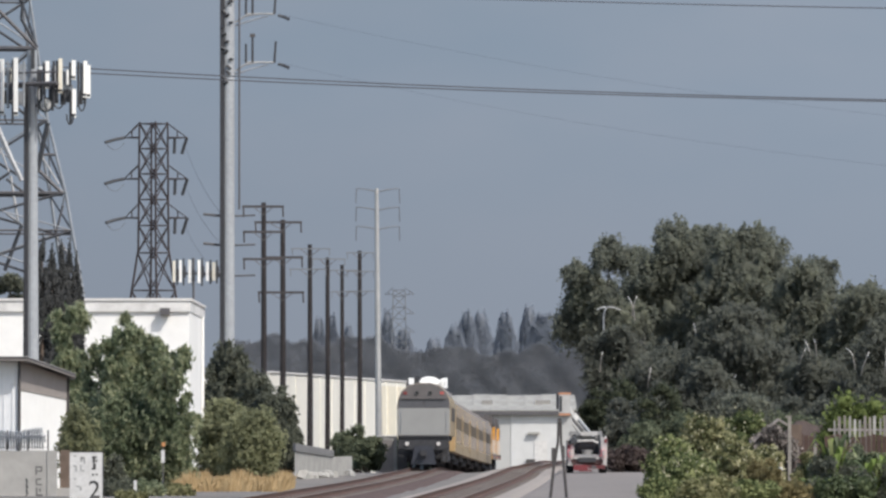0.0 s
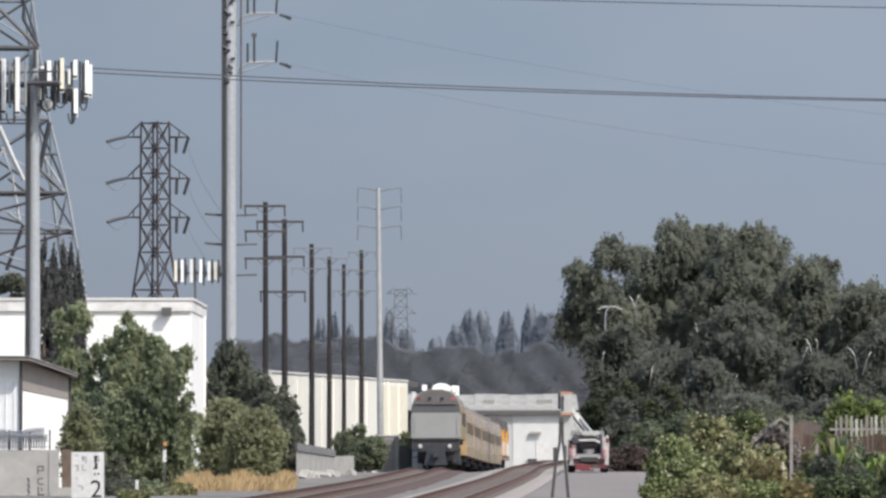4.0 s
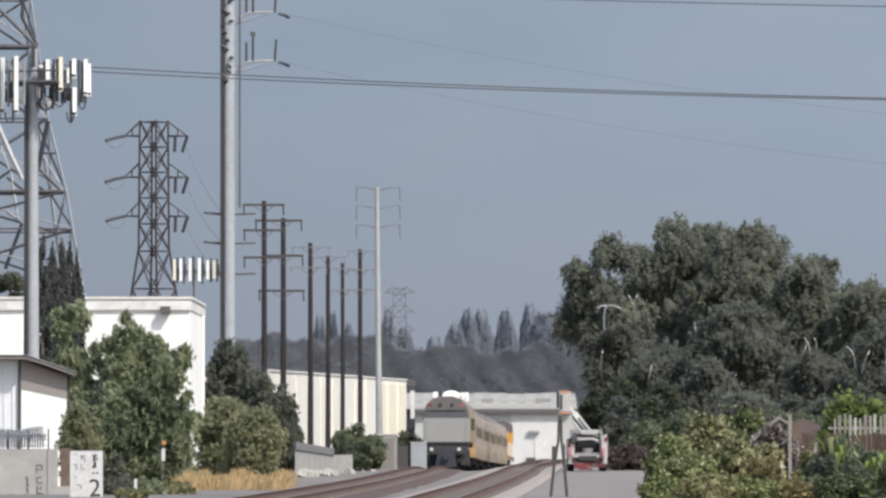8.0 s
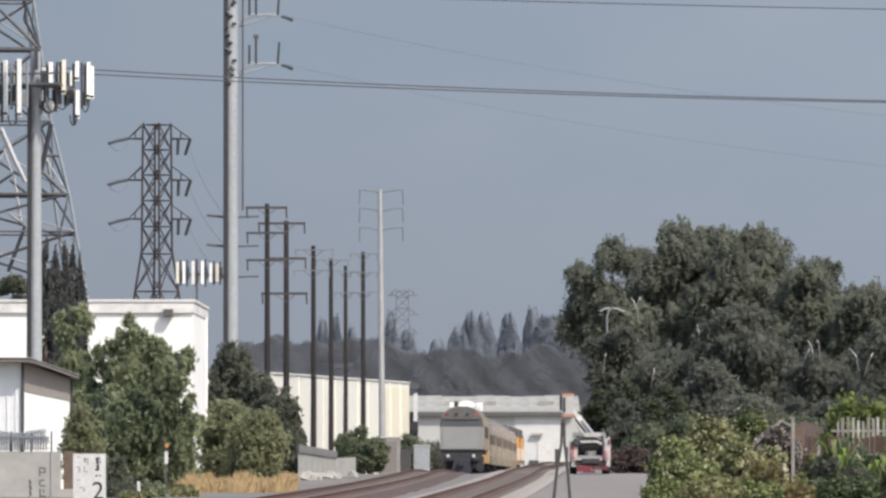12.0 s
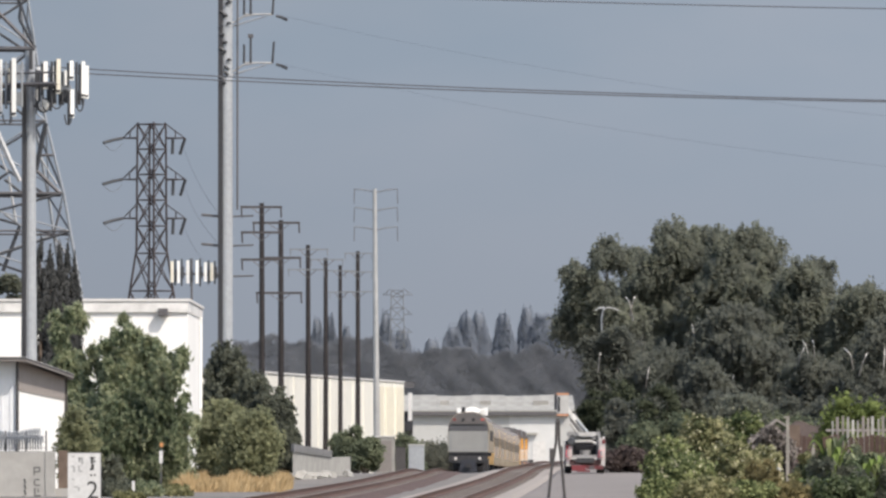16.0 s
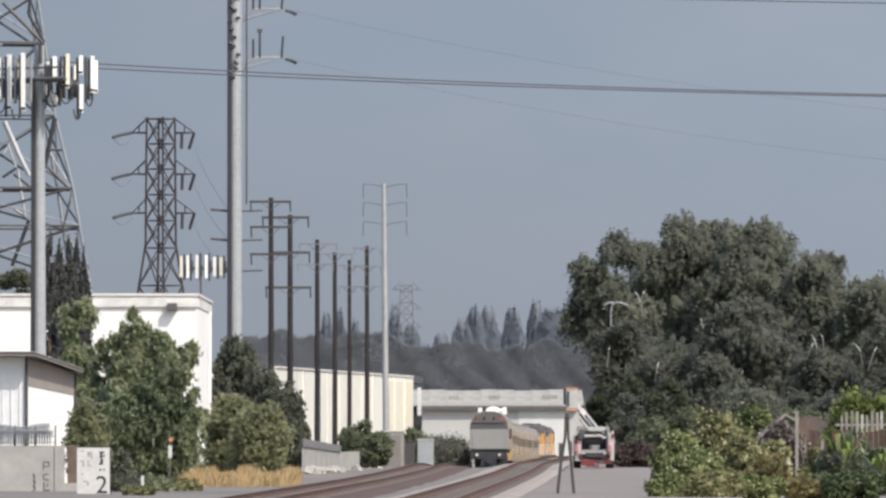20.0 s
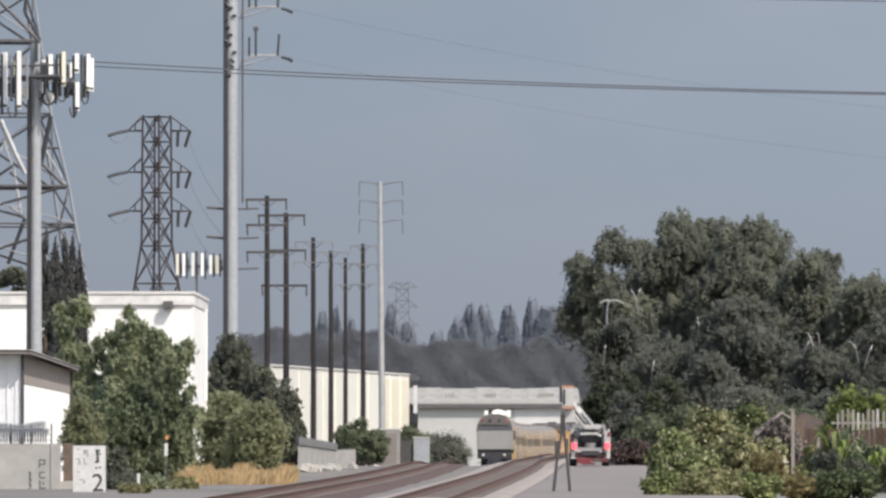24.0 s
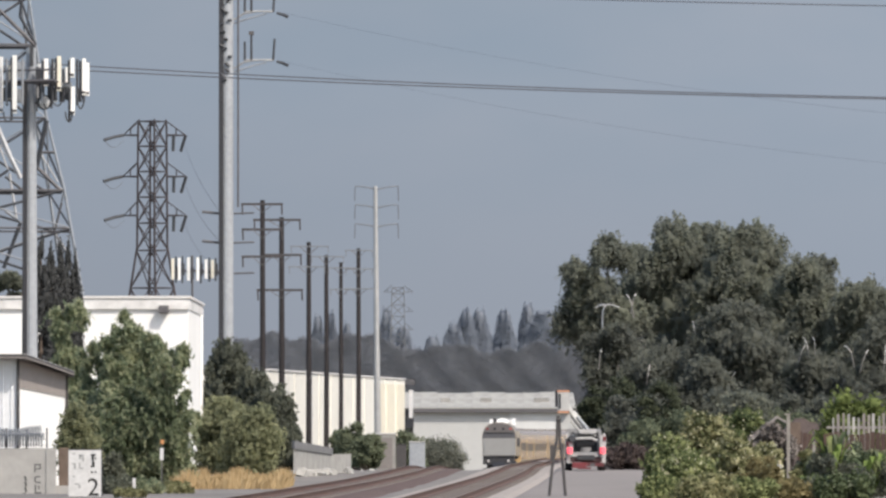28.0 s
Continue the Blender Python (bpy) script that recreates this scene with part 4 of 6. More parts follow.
def make_cell_mast():
    d = 370.0
    x = -17.98
    b = land(d) - 0.3
    t = thing("cell_mast", pose(x, d, b), "grey cell phone monopole with white panel antennas", "cell mast")
    h = 18.76 - b
    part("pole", Solid().line([(0, 0, -0.3), (0, 0, h * 0.5), (0, 0, h)], 0.33, 0.22, 14), GALV_LIGHT, t)
    pz = 17.23 - b
    ring = [(2.35 * math.sin(a), 2.35 * math.cos(a) , pz) for a in (radians(90 + 60), radians(210 + 60), radians(330 + 60))]
    for i in range(3):
        part("platform_beam", Solid().bar(ring[i], ring[(i + 1) % 3], 0.13).bar((0, 0, pz), ring[i], 0.11).bar((ring[i][0], ring[i][1], pz + 0.5), (ring[(i + 1) % 3][0], ring[(i + 1) % 3][1], pz + 0.5), 0.06), GALV_DARK, t, "dark steel antenna platform")
    # sideways place, depth, top and bottom heights over the platform, tan or white
    rows = ((-1.28, -1.0, 1.1, -1.35, 0), (-0.62, -1.9, 1.12, -1.42, 0), (-0.95, 0.6, 0.8, -0.7, 1), (0.72, -1.3, 1.0, -0.2, 0), (0.98, 1.0, 0.9, -0.8, 0), (1.27, -1.1, 1.12, -0.4, 1), (1.52, 0.5, 0.7, -0.25, 0), (1.82, -0.7, 1.06, 0.2, 0), (1.84, -0.65, -0.2, -1.45, 0), (2.3, -0.2, 1.05, -0.55, 0), (2.42, 0.5, 0.9, -0.55, 0), (0.3, 1.6, 0.9, -0.9, 0), (-1.8, 0.2, 1.0, -1.0, 0))
    for dx, dy, za, zb, tan in rows:
        a = part("panel_antenna", Solid().box((dx, dy, pz + (za + zb) / 2), (0.175, 0.14, za - zb), math.degrees(math.atan2(dx, -dy)) * 0.4), PANEL_TAN if tan else PANEL_WHITE, t)
        part("mount_pipe", Solid().tube((dx - 0.13, dy - 0.02, pz + zb - 0.28), (dx - 0.13, dy - 0.02, pz + za - 0.1), 0.06), CLUTTER, a, "dark mounting pipe")
        part("radio_unit", Solid().box((dx - 0.2, dy + 0.3, pz - 0.25 - 0.3 * abs(math.sin(dx * 9))), (0.24, 0.2, 0.6)), CLUTTER, a, "dark radio box")
        part("clamp", Solid().box((dx, dy - 0.09, pz + zb + 0.12), (0.19, 0.04, 0.1)), CLUTTER, a)
    dz = 16.34 - b
    dish = part("dish", Solid().tube((0.62, -0.45, dz), (0.6, -0.75, dz), 0.2, 0.33, 16), CLUTTER, t, "small round microwave dish")
    part("radome", Solid().tube((0.62, -0.75, dz), (0.6, -0.82, dz), 0.27, 0.17, 16), PANEL_WHITE, dish)
    part("dish_arm", Solid().bar((0, 0, dz), (0.6, -0.45, dz), 0.08), GALV_DARK, dish)
    for dx, dy, w, dz0 in ((-1.7, -0.9, 0.5, -1.0), (-0.95, -1.0, 0.4, -1.3), (0.75, -0.9, 0.35, -0.7), (1.7, -0.8, 0.3, -1.3), (2.2, -0.5, 0.3, -0.7), (1.2, -0.9, 0.5, -0.6)):
        part("cable_loop", Solid().line([(dx + w * math.cos(a) / 2, dy, pz + dz0 + 0.45 * math.sin(a)) for a in [math.pi * (1 + k / 7) for k in range(8)]], 0.035, n=5), CLUTTER, t, "dark hanging cable loop")
    for dx, dy in ((-0.3, -1.4), (0.55, -1.2), (1.0, -1.2), (2.05, -0.6), (-1.0, -1.4), (-1.6, -0.8)):
        part("mount_pipe", Solid().tube((dx, dy, pz - 1.0), (dx, dy, pz + 1.0), 0.055, n=6), CLUTTER if dx > 0.8 else GALV, t)
    # An added black strip stands in for shade on the mast's left edge.
    part("cable_tray", Solid().box((-0.25, -0.3, pz / 2 + 1.0), (0.2, 0.1, pz - 2.0)), BLACK_PLASTIC, t, "dark strip painted as the shaded left edge of the pole")
    for k, (cx, cy, cz, w, hh) in enumerate(((-0.4, -0.5, 0.55, 0.3, 0.7), (0.35, -0.5, 0.35, 0.24, 0.6), (0.45, -0.4, -0.5, 0.2, 0.55), (-0.45, -0.45, -0.6, 0.26, 0.6), (-1.5, -0.6, -0.3, 0.3, 0.7), (1.1, -0.5, -0.05, 0.5, 0.22), (1.6, -0.4, -0.1, 0.4, 0.2), (0.05, -0.5, 1.15, 0.16, 0.9))):
        part("junction_box", Solid().box((cx, cy, pz + cz), (w, 0.22, hh)), CLUTTER if k % 3 else GALV, t)
    # These cables are thickened to darken the same shaded edge.
    for k in range(2):
        part("cable", Solid().tube((-0.33 + 0.03 * k, -0.36 + 0.02 * k, 4.0), (-0.27 + 0.05 * k, -0.26 + 0.01 * k, pz), 0.055, n=5), BLACK_PLASTIC, t)
    # a second antenna group beside the tall pole
    d2 = 440.0
    b2 = land(d2) - 0.3
    u = thing("antenna_mast", pose(-12.97, d2, b2), "slim mast with a row of white panel antennas", "cell mast")
    zc = 10.45 - b2
    part("pole", Solid().tube((0, 0, -0.3), (0, 0, zc + 0.7), 0.06), GALV_DARK, u)
    part("platform_beam", Solid().bar((-1.15, 0, zc - 0.1), (1.4, 0, zc - 0.1), 0.09), GALV_DARK, u)
    for dx, hh in ((-1.02, 1.1), (-0.68, 1.15), (-0.2, 1.2), (0.28, 1.2), (0.72, 1.0), (1.05, 0.95)):
        a = part("panel_antenna", Solid().box((dx, -0.12, zc), (0.14, 0.12, hh), 14 * math.sin(dx * 5)), PANEL_TAN if abs(dx) > 0.9 else PANEL_WHITE, u)
        part("radio_unit", Solid().box((dx + 0.19, 0.02, zc - 0.12 + 0.1 * math.sin(dx * 7)), (0.17, 0.2, 0.62)), CLUTTER, a, "dark radio box")
        part("mount_pipe", Solid().tube((dx + 0.16, 0.05, zc - hh / 2 - 0.15), (dx + 0.16, 0.05, zc + hh / 2 + 0.1), 0.05), CLUTTER, a)


def make_steel_pole():
    d = 450.0
    b = land(d) - 0.3
    t = thing("transmission_pole", pose(-11.43, d, b), "tall tapered galvanised steel transmission pole", "utility pole")
    part("shaft", Solid().line([(0, 0, -0.3), (0, 0, 12), (0, 0, 24), (0, 0, 34)], 0.37, 0.33, 16), GALV_LIGHT, t)
    part("conduit", Solid().tube((0.60, -0.1, 13.95 - b), (0.60, -0.1, 33), 0.055), GALV_DARK, t, "thin conduit up the pole")
    for k, y in enumerate((26.95, 24.36, 21.77)):
        z = y - b
        arm = part("davit_arm", Solid().line([(0.35, 0, z - 0.45), (0.9, 0, z - 0.1), (1.6, 0, z + 0.02), (2.45, 0, z)], 0.05, 0.05, 8).line([(0.9, 0, z + 0.02), (2.5, 0, z + 0.03)], 0.05, 0.045, 8), POLE_STEEL, t, "pale straight davit arm")
        part("strut", Solid().line([(0.35, 0.05, z - 0.62), (1.2, 0.05, z - 0.34), (2.1, 0.05, z - 0.1)], 0.05, 0.04), GALV, arm)
        part("line_insulator", Solid().line([(2.65, 0, z - 0.06), (2.95, 0, z - 0.14), (3.25, -0.1, z - 0.28)], 0.075, 0.09), CLUTTER, arm, "dark dead-end insulator")
        for dx, hh in ((0.95, 1.0), (1.3, 1.35), (2.46, 1.15)):
            part("post_insulator", Solid().tube((dx, 0, z), (dx + (0.08 if dx > 2 else 0), 0, z + hh), 0.07, 0.06, 8), CLUTTER, arm)
        part("post_insulator", Solid().box((1.3, 0, z + 1.45), (0.28, 0.2, 0.2)), GALV_DARK, arm)
    rng = random.Random(3)
    for i in range(24):
        z = (24.36, 21.77, 26.95)[i % 3] - b - 1.1 + 0.32 * (i // 3)
        a = rng.uniform(-0.9, 0.7)
        part("step_bracket", Solid().bar((0.38 * math.sin(a) - 0.12, -0.42, z), (0.38 * math.sin(a) + 0.1, -0.42, z + rng.uniform(-0.25, 0.25)), 0.1), CLUTTER, t)
    # Added strip: the pole's left side, away from the sun, is painted dark.
    part("cable_ladder", Solid().box((-0.3, -0.33, 18.0), (0.25, 0.12, 30.0)), BLACK_PLASTIC, t, "dark strip painted as the shaded left edge of the pole")
    for y in (13.62, 12.06, 10.43):
        z = y - b
        part("crossarm", Solid().tube((-1.32, 0, z + 0.08), (-0.3, 0, z - 0.02), 0.075), GALV_DARK, t, "short dark crossarm")
        part("crossarm", Solid().tube((0.3, 0, z - 0.02), (1.45, 0, z + 0.02), 0.05), GALV_DARK, t, "short dark crossarm")


def wood_pole(px, d, top, arms, r=0.2, label="dark wooden utility pole with crossarms"):
    # Poles past 620 m get thinner, paler arms so that they look faint.
    slim = d > 620
    b = land(d) - 0.3
    t = thing("utility_pole", pose(px, d, b), label, "utility pole", "wooden poles along the line")
    part("shaft", Solid().line([(0, 0, -0.5), (0.02, 0, (top - b) * 0.5), (0, 0, top - b)], r, r * 0.7, 10), POLE_WOOD, t)
    for z, left, right in arms:
        arm = part("crossarm", Solid().box(((right - left) / 2, -0.15, z - b), (left + right, 0.1, 0.09 if slim else 0.17)), FAR_STEEL if slim else ARM_WOOD, t)
        for x in (-left + 0.08, right - 0.08):
            part("insulator", Solid().tube((x, -0.15, z - b), (x + 0.03, -0.15, z - b - (0.5 if slim else 0.75)), 0.035 if slim else 0.06), FAR_STEEL if slim else PORCELAIN, arm)
        part("arm_brace", Solid().bar((-left * 0.5, -0.2, z - b), (0, -0.2, z - b - 0.6), 0.04).bar((right * 0.5, -0.2, z - b), (0, -0.2, z - b - 0.6), 0.04), GALV_DARK, arm)
    return t


def make_poles():
    wood_pole(-12.71, 600, 18.50, [(18.21, 1.52, 1.44), (16.41, 1.48, 1.44), (14.48, 1.48, 1.44)], 0.24)
    wood_pole(-11.58, 612, 17.60, [(17.40, 2.05, 1.39), (14.86, 1.47, 1.47), (12.32, 1.80, 1.55)], 0.25)
    wood_pole(-9.90, 630, 16.21, [(15.88, 1.39, 1.52), (14.36, 1.52, 1.26)], 0.23)
    wood_pole(-8.86, 650, 15.67, [(15.54, 1.22, 1.39)], 0.22)
    wood_pole(-7.95, 668, 15.48, [(15.03, 1.07, 1.25), (13.34, 0.89, 1.25)], 0.20)
    wood_pole(-6.78, 690, 17.08, [(16.90, 1.11, 1.20), (15.38, 1.11, 1.20), (13.76, 1.11, 1.38)], 0.23)
    d = 560.0
    b = land(d) - 0.3
    t = thing("steel_pole", pose(-4.30, d, b), "pale slender steel pole with three pairs of upswept arms", "utility pole")
    top = 18.32 - b
    part("shaft", Solid().line([(0.1, 0, -0.3), (0, 0, top * 0.5), (-0.08, 0, top)], 0.24, 0.13, 12), POLE_STEEL, t)
    for y in (18.20, 16.97, 15.70):
        z = y - b
        for s in (-1, 1):
            arm = part("crossarm", Solid().line([(0, 0, z - 0.1), (s * 0.7, 0, z + 0.05), (s * 1.42, 0, z + 0.12)], 0.05, 0.035), FAR_STEEL, t)
            part("insulator", Solid().tube((s * 1.42, 0, z + 0.1), (s * 1.45, 0, z - 0.85), 0.028), GALV_DARK, arm)


def wire(name, p, q, sag, r, label, n=28):
    s = Solid()
    pts = []
    for i in range(n + 1):
        f = i / n
        pts.append((p[0] + (q[0] - p[0]) * f, p[1] + (q[1] - p[1]) * f, p[2] + (q[2] - p[2]) * f - 4 * sag * f * (1 - f)))
    s.line(pts, r, n=5)
    tagged(new(name, s.mesh(name, WIRE)), label, "wire", "overhead wires")


def make_wires():
    two = "twin dark overhead cable crossing the sky"
    wire("overhead_wire", (-32.19, 400, 20.27), (35.19, 400, 17.59), 0.55, 0.03, two)
    wire("overhead_wire", (-32.19, 400.5, 19.98), (35.19, 400.5, 17.56), 0.5, 0.03, two)
    wire("overhead_wire", (-13.59, 420, 24.15), (36.95, 420, 22.97), 0.2, 0.028, "dark overhead cable high in the sky")
    thin = "thin faint overhead conductor"
    for k, y in enumerate((24.30, 21.71)):
        wire("overhead_wire", (-8.45, 450, y), (33.43, 380, ((15.11, 12.82)[k])), 0.9, 0.0045, thin)
    # conductors from the brown pylon to the pole line
    for za, zb in ((32.63, 14.15), (28.54, 12.51), (24.21, 10.82)):
        wire("overhead_wire", (-27.31, 900, za), (-12.25, 470, zb), 0.6, 0.018, thin)


make_white_building()
make_shed()
make_cream_building()
make_far_warehouse()
make_block_wall()
make_signs()
make_towers()
make_cell_mast()
make_steel_pole()
make_poles()
make_wires()


# ---- plants ----
def make_right_trees():
    gum = "large dark olive gum tree with pale limbs beside the line"
    # x, y, top, half-width, crown base, seed, leaf, count
    tall = (
        (11.58, 610, 15.92, 3.75, 8.7, 11, GUM_LEAF, 28),
        (15.23, 640, 16.74, 3.42, 5.83, 22, GUM_LEAF, 26),
        (20.77, 642, 18.03, 3.86, 5.42, 23, GUM_LEAF, 26),
        (24.5, 641, 17.0, 3.1, 5.41, 24, GUM_LEAF, 26),
        (28.3, 640, 15.75, 2.5, 5.41, 25, GUM_LEAF, 20),
        (32.2, 638, 13.7, 3.2, 5.0, 27, GUM_LEAF, 22),
        (17.59, 625, 17.77, 5.01, 5.32, 12, GUM_LEAF, 46),
        (22.42, 620, 17.56, 4.64, 5.29, 13, GUM_LEAF, 44),
        (25.9, 605, 14.9, 3.5, 3.99, 14, GUM_LEAF, 38),
        (30.52, 600, 13.04, 3.81, 3.57, 15, GUM_LEAF, 34),
        (36.31, 620, 12.9, 4.2, 3.64, 16, GUM_LEAF, 30),
    )
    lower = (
        (11.95, 590, 9.78, 2.45, 0.78, 17, GUM_SHADED, 26),
        (17.92, 568, 7.05, 2.73, 0.82, 26, GUM_SHADED, 26),
        (15.49, 585, 8.46, 3.91, 0.79, 18, GUM_SHADED, 34),
        (20.78, 580, 11.35, 4.07, 0.80, 19, GUM_SHADED, 34),
        (25.98, 575, 7.65, 4.04, 0.81, 20, GUM_SHADED, 34),
        (30.33, 570, 9.96, 3.43, 0.82, 21, GUM_SHADED, 30),
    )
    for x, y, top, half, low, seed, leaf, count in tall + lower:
        b = land(y) - 0.3
        dark = leaf is GUM_SHADED
        gaps = [(gx * y / 610 - x, 1.77 + (gz - 1.77) * y / 610 - b, rx, rz) for gx, gz, rx, rz in ((12.1, 13.75, 0.95, 0.75), (12.75, 13.5, 0.55, 0.7), (15.0, 15.9, 0.6, 0.8), (10.5, 14.7, 0.4, 0.8), (13.6, 16.3, 0.5, 0.9))]
        tree("gum_tree", pose(x, y, b), "lower gum tree under the tall ones, shade put into its leaf colour" if dark else gum, top - b - 0.4, half, max(0.8, low - b), seed, leaf, BARK_PALE, (48000 if x > 35 else 30000 if y > 630 else 72000) if not dark else 42000, 0.125, count * 14, 0.9, 0.3, 0.33, 0.4 * math.sin(seed), group="gum trees", inner=0.62, lobes=count, up=1.6, shell=(0.68, 0.36), gaps=gaps, slim=2.6, droop=1.3, hang=1.3, per=16)
    # pale limbs that show at the front of the crowns
    for tx, ty, x, z, dx, dz in ((15.49, 585, 17.45, 8.5, -0.12, 1.3), (20.78, 580, 19.4, 5.0, 0.5, 0.8), (20.78, 580, 19.75, 5.6, 0.3, 0.6), (25.98, 575, 24.8, 7.6, -0.25, 0.9), (25.98, 575, 24.3, 7.3, 0.3, 0.7), (25.98, 575, 25.25, 8.0, -0.1, 0.5), (11.95, 590, 13.2, 10.9, -0.3, 0.8), (11.95, 590, 13.3, 11.2, 0.2, 0.5), (11.95, 590, 11.0, 7.3, 0.1, 0.5), (30.33, 570, 27.5, 7.3, -0.4, 0.6), (30.33, 570, 28.3, 6.9, 0.3, 0.7), (30.33, 570, 29.7, 6.6, 0.1, 1.4), (15.49, 585, 14.2, 5.9, 0.15, 0.9)):
        for o in [q for q in scene.objects if q.name.startswith("gum_tree") and abs(q.location.x - tx) < 0.05 and abs(q.location.y - ty) < 0.05]:
            b = o.location
            lx, lz = x - b.x, z - b.z
            part("bare_limb", Solid().line([(lx - dx * 0.6, -1.6, lz - 0.9), (lx - dx * 0.2, -2.6, lz - 0.3), (lx, -3.3, lz), (lx + dx * 0.5, -3.5, lz + dz * 0.5), (lx + dx * 1.1, -2.4, lz + dz * 0.9)], 0.065, 0.03, 7), BARK_WHITE, o, "pale bare limb")


def make_left_plants():
    b = land(335) - 0.3
    weeping = dict(group="pepper trees", up=0.7, slim=3.2, droop=1.6, hang=0.5, per=12)
    for px, yy, top, hx, low, n, seed, lobes in ((-12.5, 341, 5.5, 1.45, 0.4, 27000, 31, 46), (-14.16, 345, 5.3, 1.0, 0.3, 14000, 36, 26), (-11.1, 338, 4.7, 0.65, 0.3, 7000, 37, 22)):
        tree("pepper_tree", base(px, yy), "bushy light green pepper tree by the wall", top - land(yy) + 0.3, hx, low, seed, PEPPER_LEAF, BARK, int(n * 0.8), 0.088, lobes * 6, 0.5, 0.14, 0.2, 0.1, lobes=lobes, inner=0, shell=(0.6, 0.65), **weeping)
    for px, yy, top, hx, low, n, seed, lobes in ((-12.35, 340, 6.2, 2.55, 0.6, 22000, 46, 60), (-10.75, 337, 5.5, 1.35, 0.5, 12000, 47, 44), (-14.0, 344, 5.8, 1.6, 1.2, 8000, 48, 36)):
        tree("pepper_tree", base(px, yy), "loose drooping outer sprays of a pepper tree", top - land(yy) + 0.3, hx, low, seed, PEPPER_LEAF, BARK, int(n * 0.8), 0.085, lobes * 3, 0.5, 0.04, 0.1, 0.1, lobes=lobes, inner=0, shell=(0.7, 0.7), **weeping)
    tree("pepper_tree", base(-12.79, 343), "thin upper sprays of a light green pepper tree", 6.75 - land(343) + 0.3, 1.25, 4.4 - land(343), 45, PEPPER_LEAF, BARK, 8000, 0.08, 48, 1.3, 0.04, 0.16, 0.1, lobes=14, inner=0, shell=(0.6, 0.6), **weeping)
    for px, yy, top, hx, n, seed in ((-12.29, 338, 4.0, 1.8, 30000, 41), (-13.68, 340, 3.8, 1.25, 17000, 42), (-10.95, 337, 3.4, 0.95, 13000, 43), (-12.67, 339, 4.7, 1.35, 20000, 44)):
        shrub("pepper_tree", base(px, yy), "bushy light green pepper tree by the wall", hx, 1.5, (top - b) * 1.08, seed, PEPPER_LEAF, int(n * 0.75), 0.088, int(n / 180), category="tree", inner=0.12, shell=(0.6, 0.7), **weeping)
    tree("pepper_tree", pose(-15.53, 352, b), "slim green pepper tree behind the shed", 7.2 - b, 1.2, 2.2, 32, PEPPER_LEAF, BARK, 24000, 0.088, 260, 0.5, 0.12, 0.3, lobes=38, inner=0, shell=(0.6, 0.65), **weeping)
    shrub("shrub", base(-13.45, 312), "olive scrubby bush beside the wall", 0.85, 0.8, 3.3 - b, 33, OLIVE_LEAF, 12000, 0.075, 60, 0.6, 2.6, inner=0.2, shell=(0.6, 0.6), hang=0.4, per=10)
    shrub("bush", base(-12.75, 326), "small dark bush behind the white sign board", 0.6, 0.6, 1.25 - land(326) + 0.3, 35, DARK_LEAF, 9000, 0.075, 50, 0.6, 2.4, group="scrub bushes", inner=0.3, shell=(0.6, 0.6))
    for i, (dx, top, hw) in enumerate(((-18.1, 10.9, 0.46), (-17.7, 10.45, 0.44), (-17.32, 10.75, 0.46), (-17.0, 10.6, 0.42), (-16.72, 10.15, 0.36))):
        yy = 382 + i
        bb = land(yy) - 0.3
        rng = np.random.default_rng(40 + i)
        t = thing("cypress", pose(dx, yy, bb), "dark narrow cypress beside the white building", "tree", "cypresses")
        h = top - bb
        part("trunk", Solid().line([(0, 0, -0.3), (0, 0, h * 0.9)], 0.16, 0.03, 7), BARK, t)
        cl = []
        for k in range(150):
            u = rng.uniform(0.05, 0.985) ** 0.85
            w = hw * 1.15 * min(1.0, (1.0 - u) * 3.6) ** 0.95
            a = rng.uniform(0, 6.28)
            cl.append((w * 0.72 * math.cos(a), w * 0.72 * math.sin(a), h * u, w * 0.3 + 0.03, w * 0.3 + 0.03, h * 0.05))
        part("crown", crown("crown", np.array(cl), 22000, 0.065, rng, CYPRESS_LEAF, 0.6, 2.4, droop=-1.6), CYPRESS_LEAF, t)
        part("inner_foliage", core("inner_foliage", np.array(cl), 0.6, rng, CYPRESS_LEAF, 0.2, 2), CYPRESS_LEAF, t)
    for px, yy, top, half, seed in ((-11.25, 440, 8.0, 1.2, 51), (-10.6, 441, 7.3, 0.9, 60), (-11.6, 442, 7.4, 0.9, 61), (-11.83, 436, 5.70, 0.87, 55), (-9.68, 436, 5.9, 1.17, 52), (-8.43, 432, 5.5, 1.0, 53), (-9.1, 434, 5.75, 0.8, 58), (-8.0, 433, 4.4, 0.7, 59), (-10.68, 445, 6.08, 1.19, 54)):
        shrub("small_tree", base(px, yy), "dark leafy small tree behind the scrub", half, 1.2, top - land(yy) + 0.3, seed, DARK_LEAF, 18000, 0.1, 60, 0.6, 2.4, group="trees by the wall", category="tree", inner=0.25, shell=(0.6, 0.6), droop=1.0, hang=0.5, per=12)
    tree("small_tree", base(-22.78, 446), "dark tree behind the white building", 10.74 - land(446) + 0.3, 1.79, 4.5, 57, DARK_LEAF, BARK, 30000, 0.12, 200, 0.9, 0.15, 0.3, group="trees by the wall", lobes=16, inner=0.5)
    olive = "dusty olive-green scrub bush at the track side"
    for k, (px, yy, top, hw, seed) in enumerate(((-10.40, 400, 4.04, 1.23, 61), (-8.79, 396, 3.44, 1.38, 62))):
        shrub("bush", base(px, yy), olive, hw, 1.6, top - land(yy) + 0.3, seed, OLIVE_LEAF, 26000, 0.1, 110, 0.6, 2.6, group="scrub bushes", inner=0.35, shell=(0.6, 0.55))
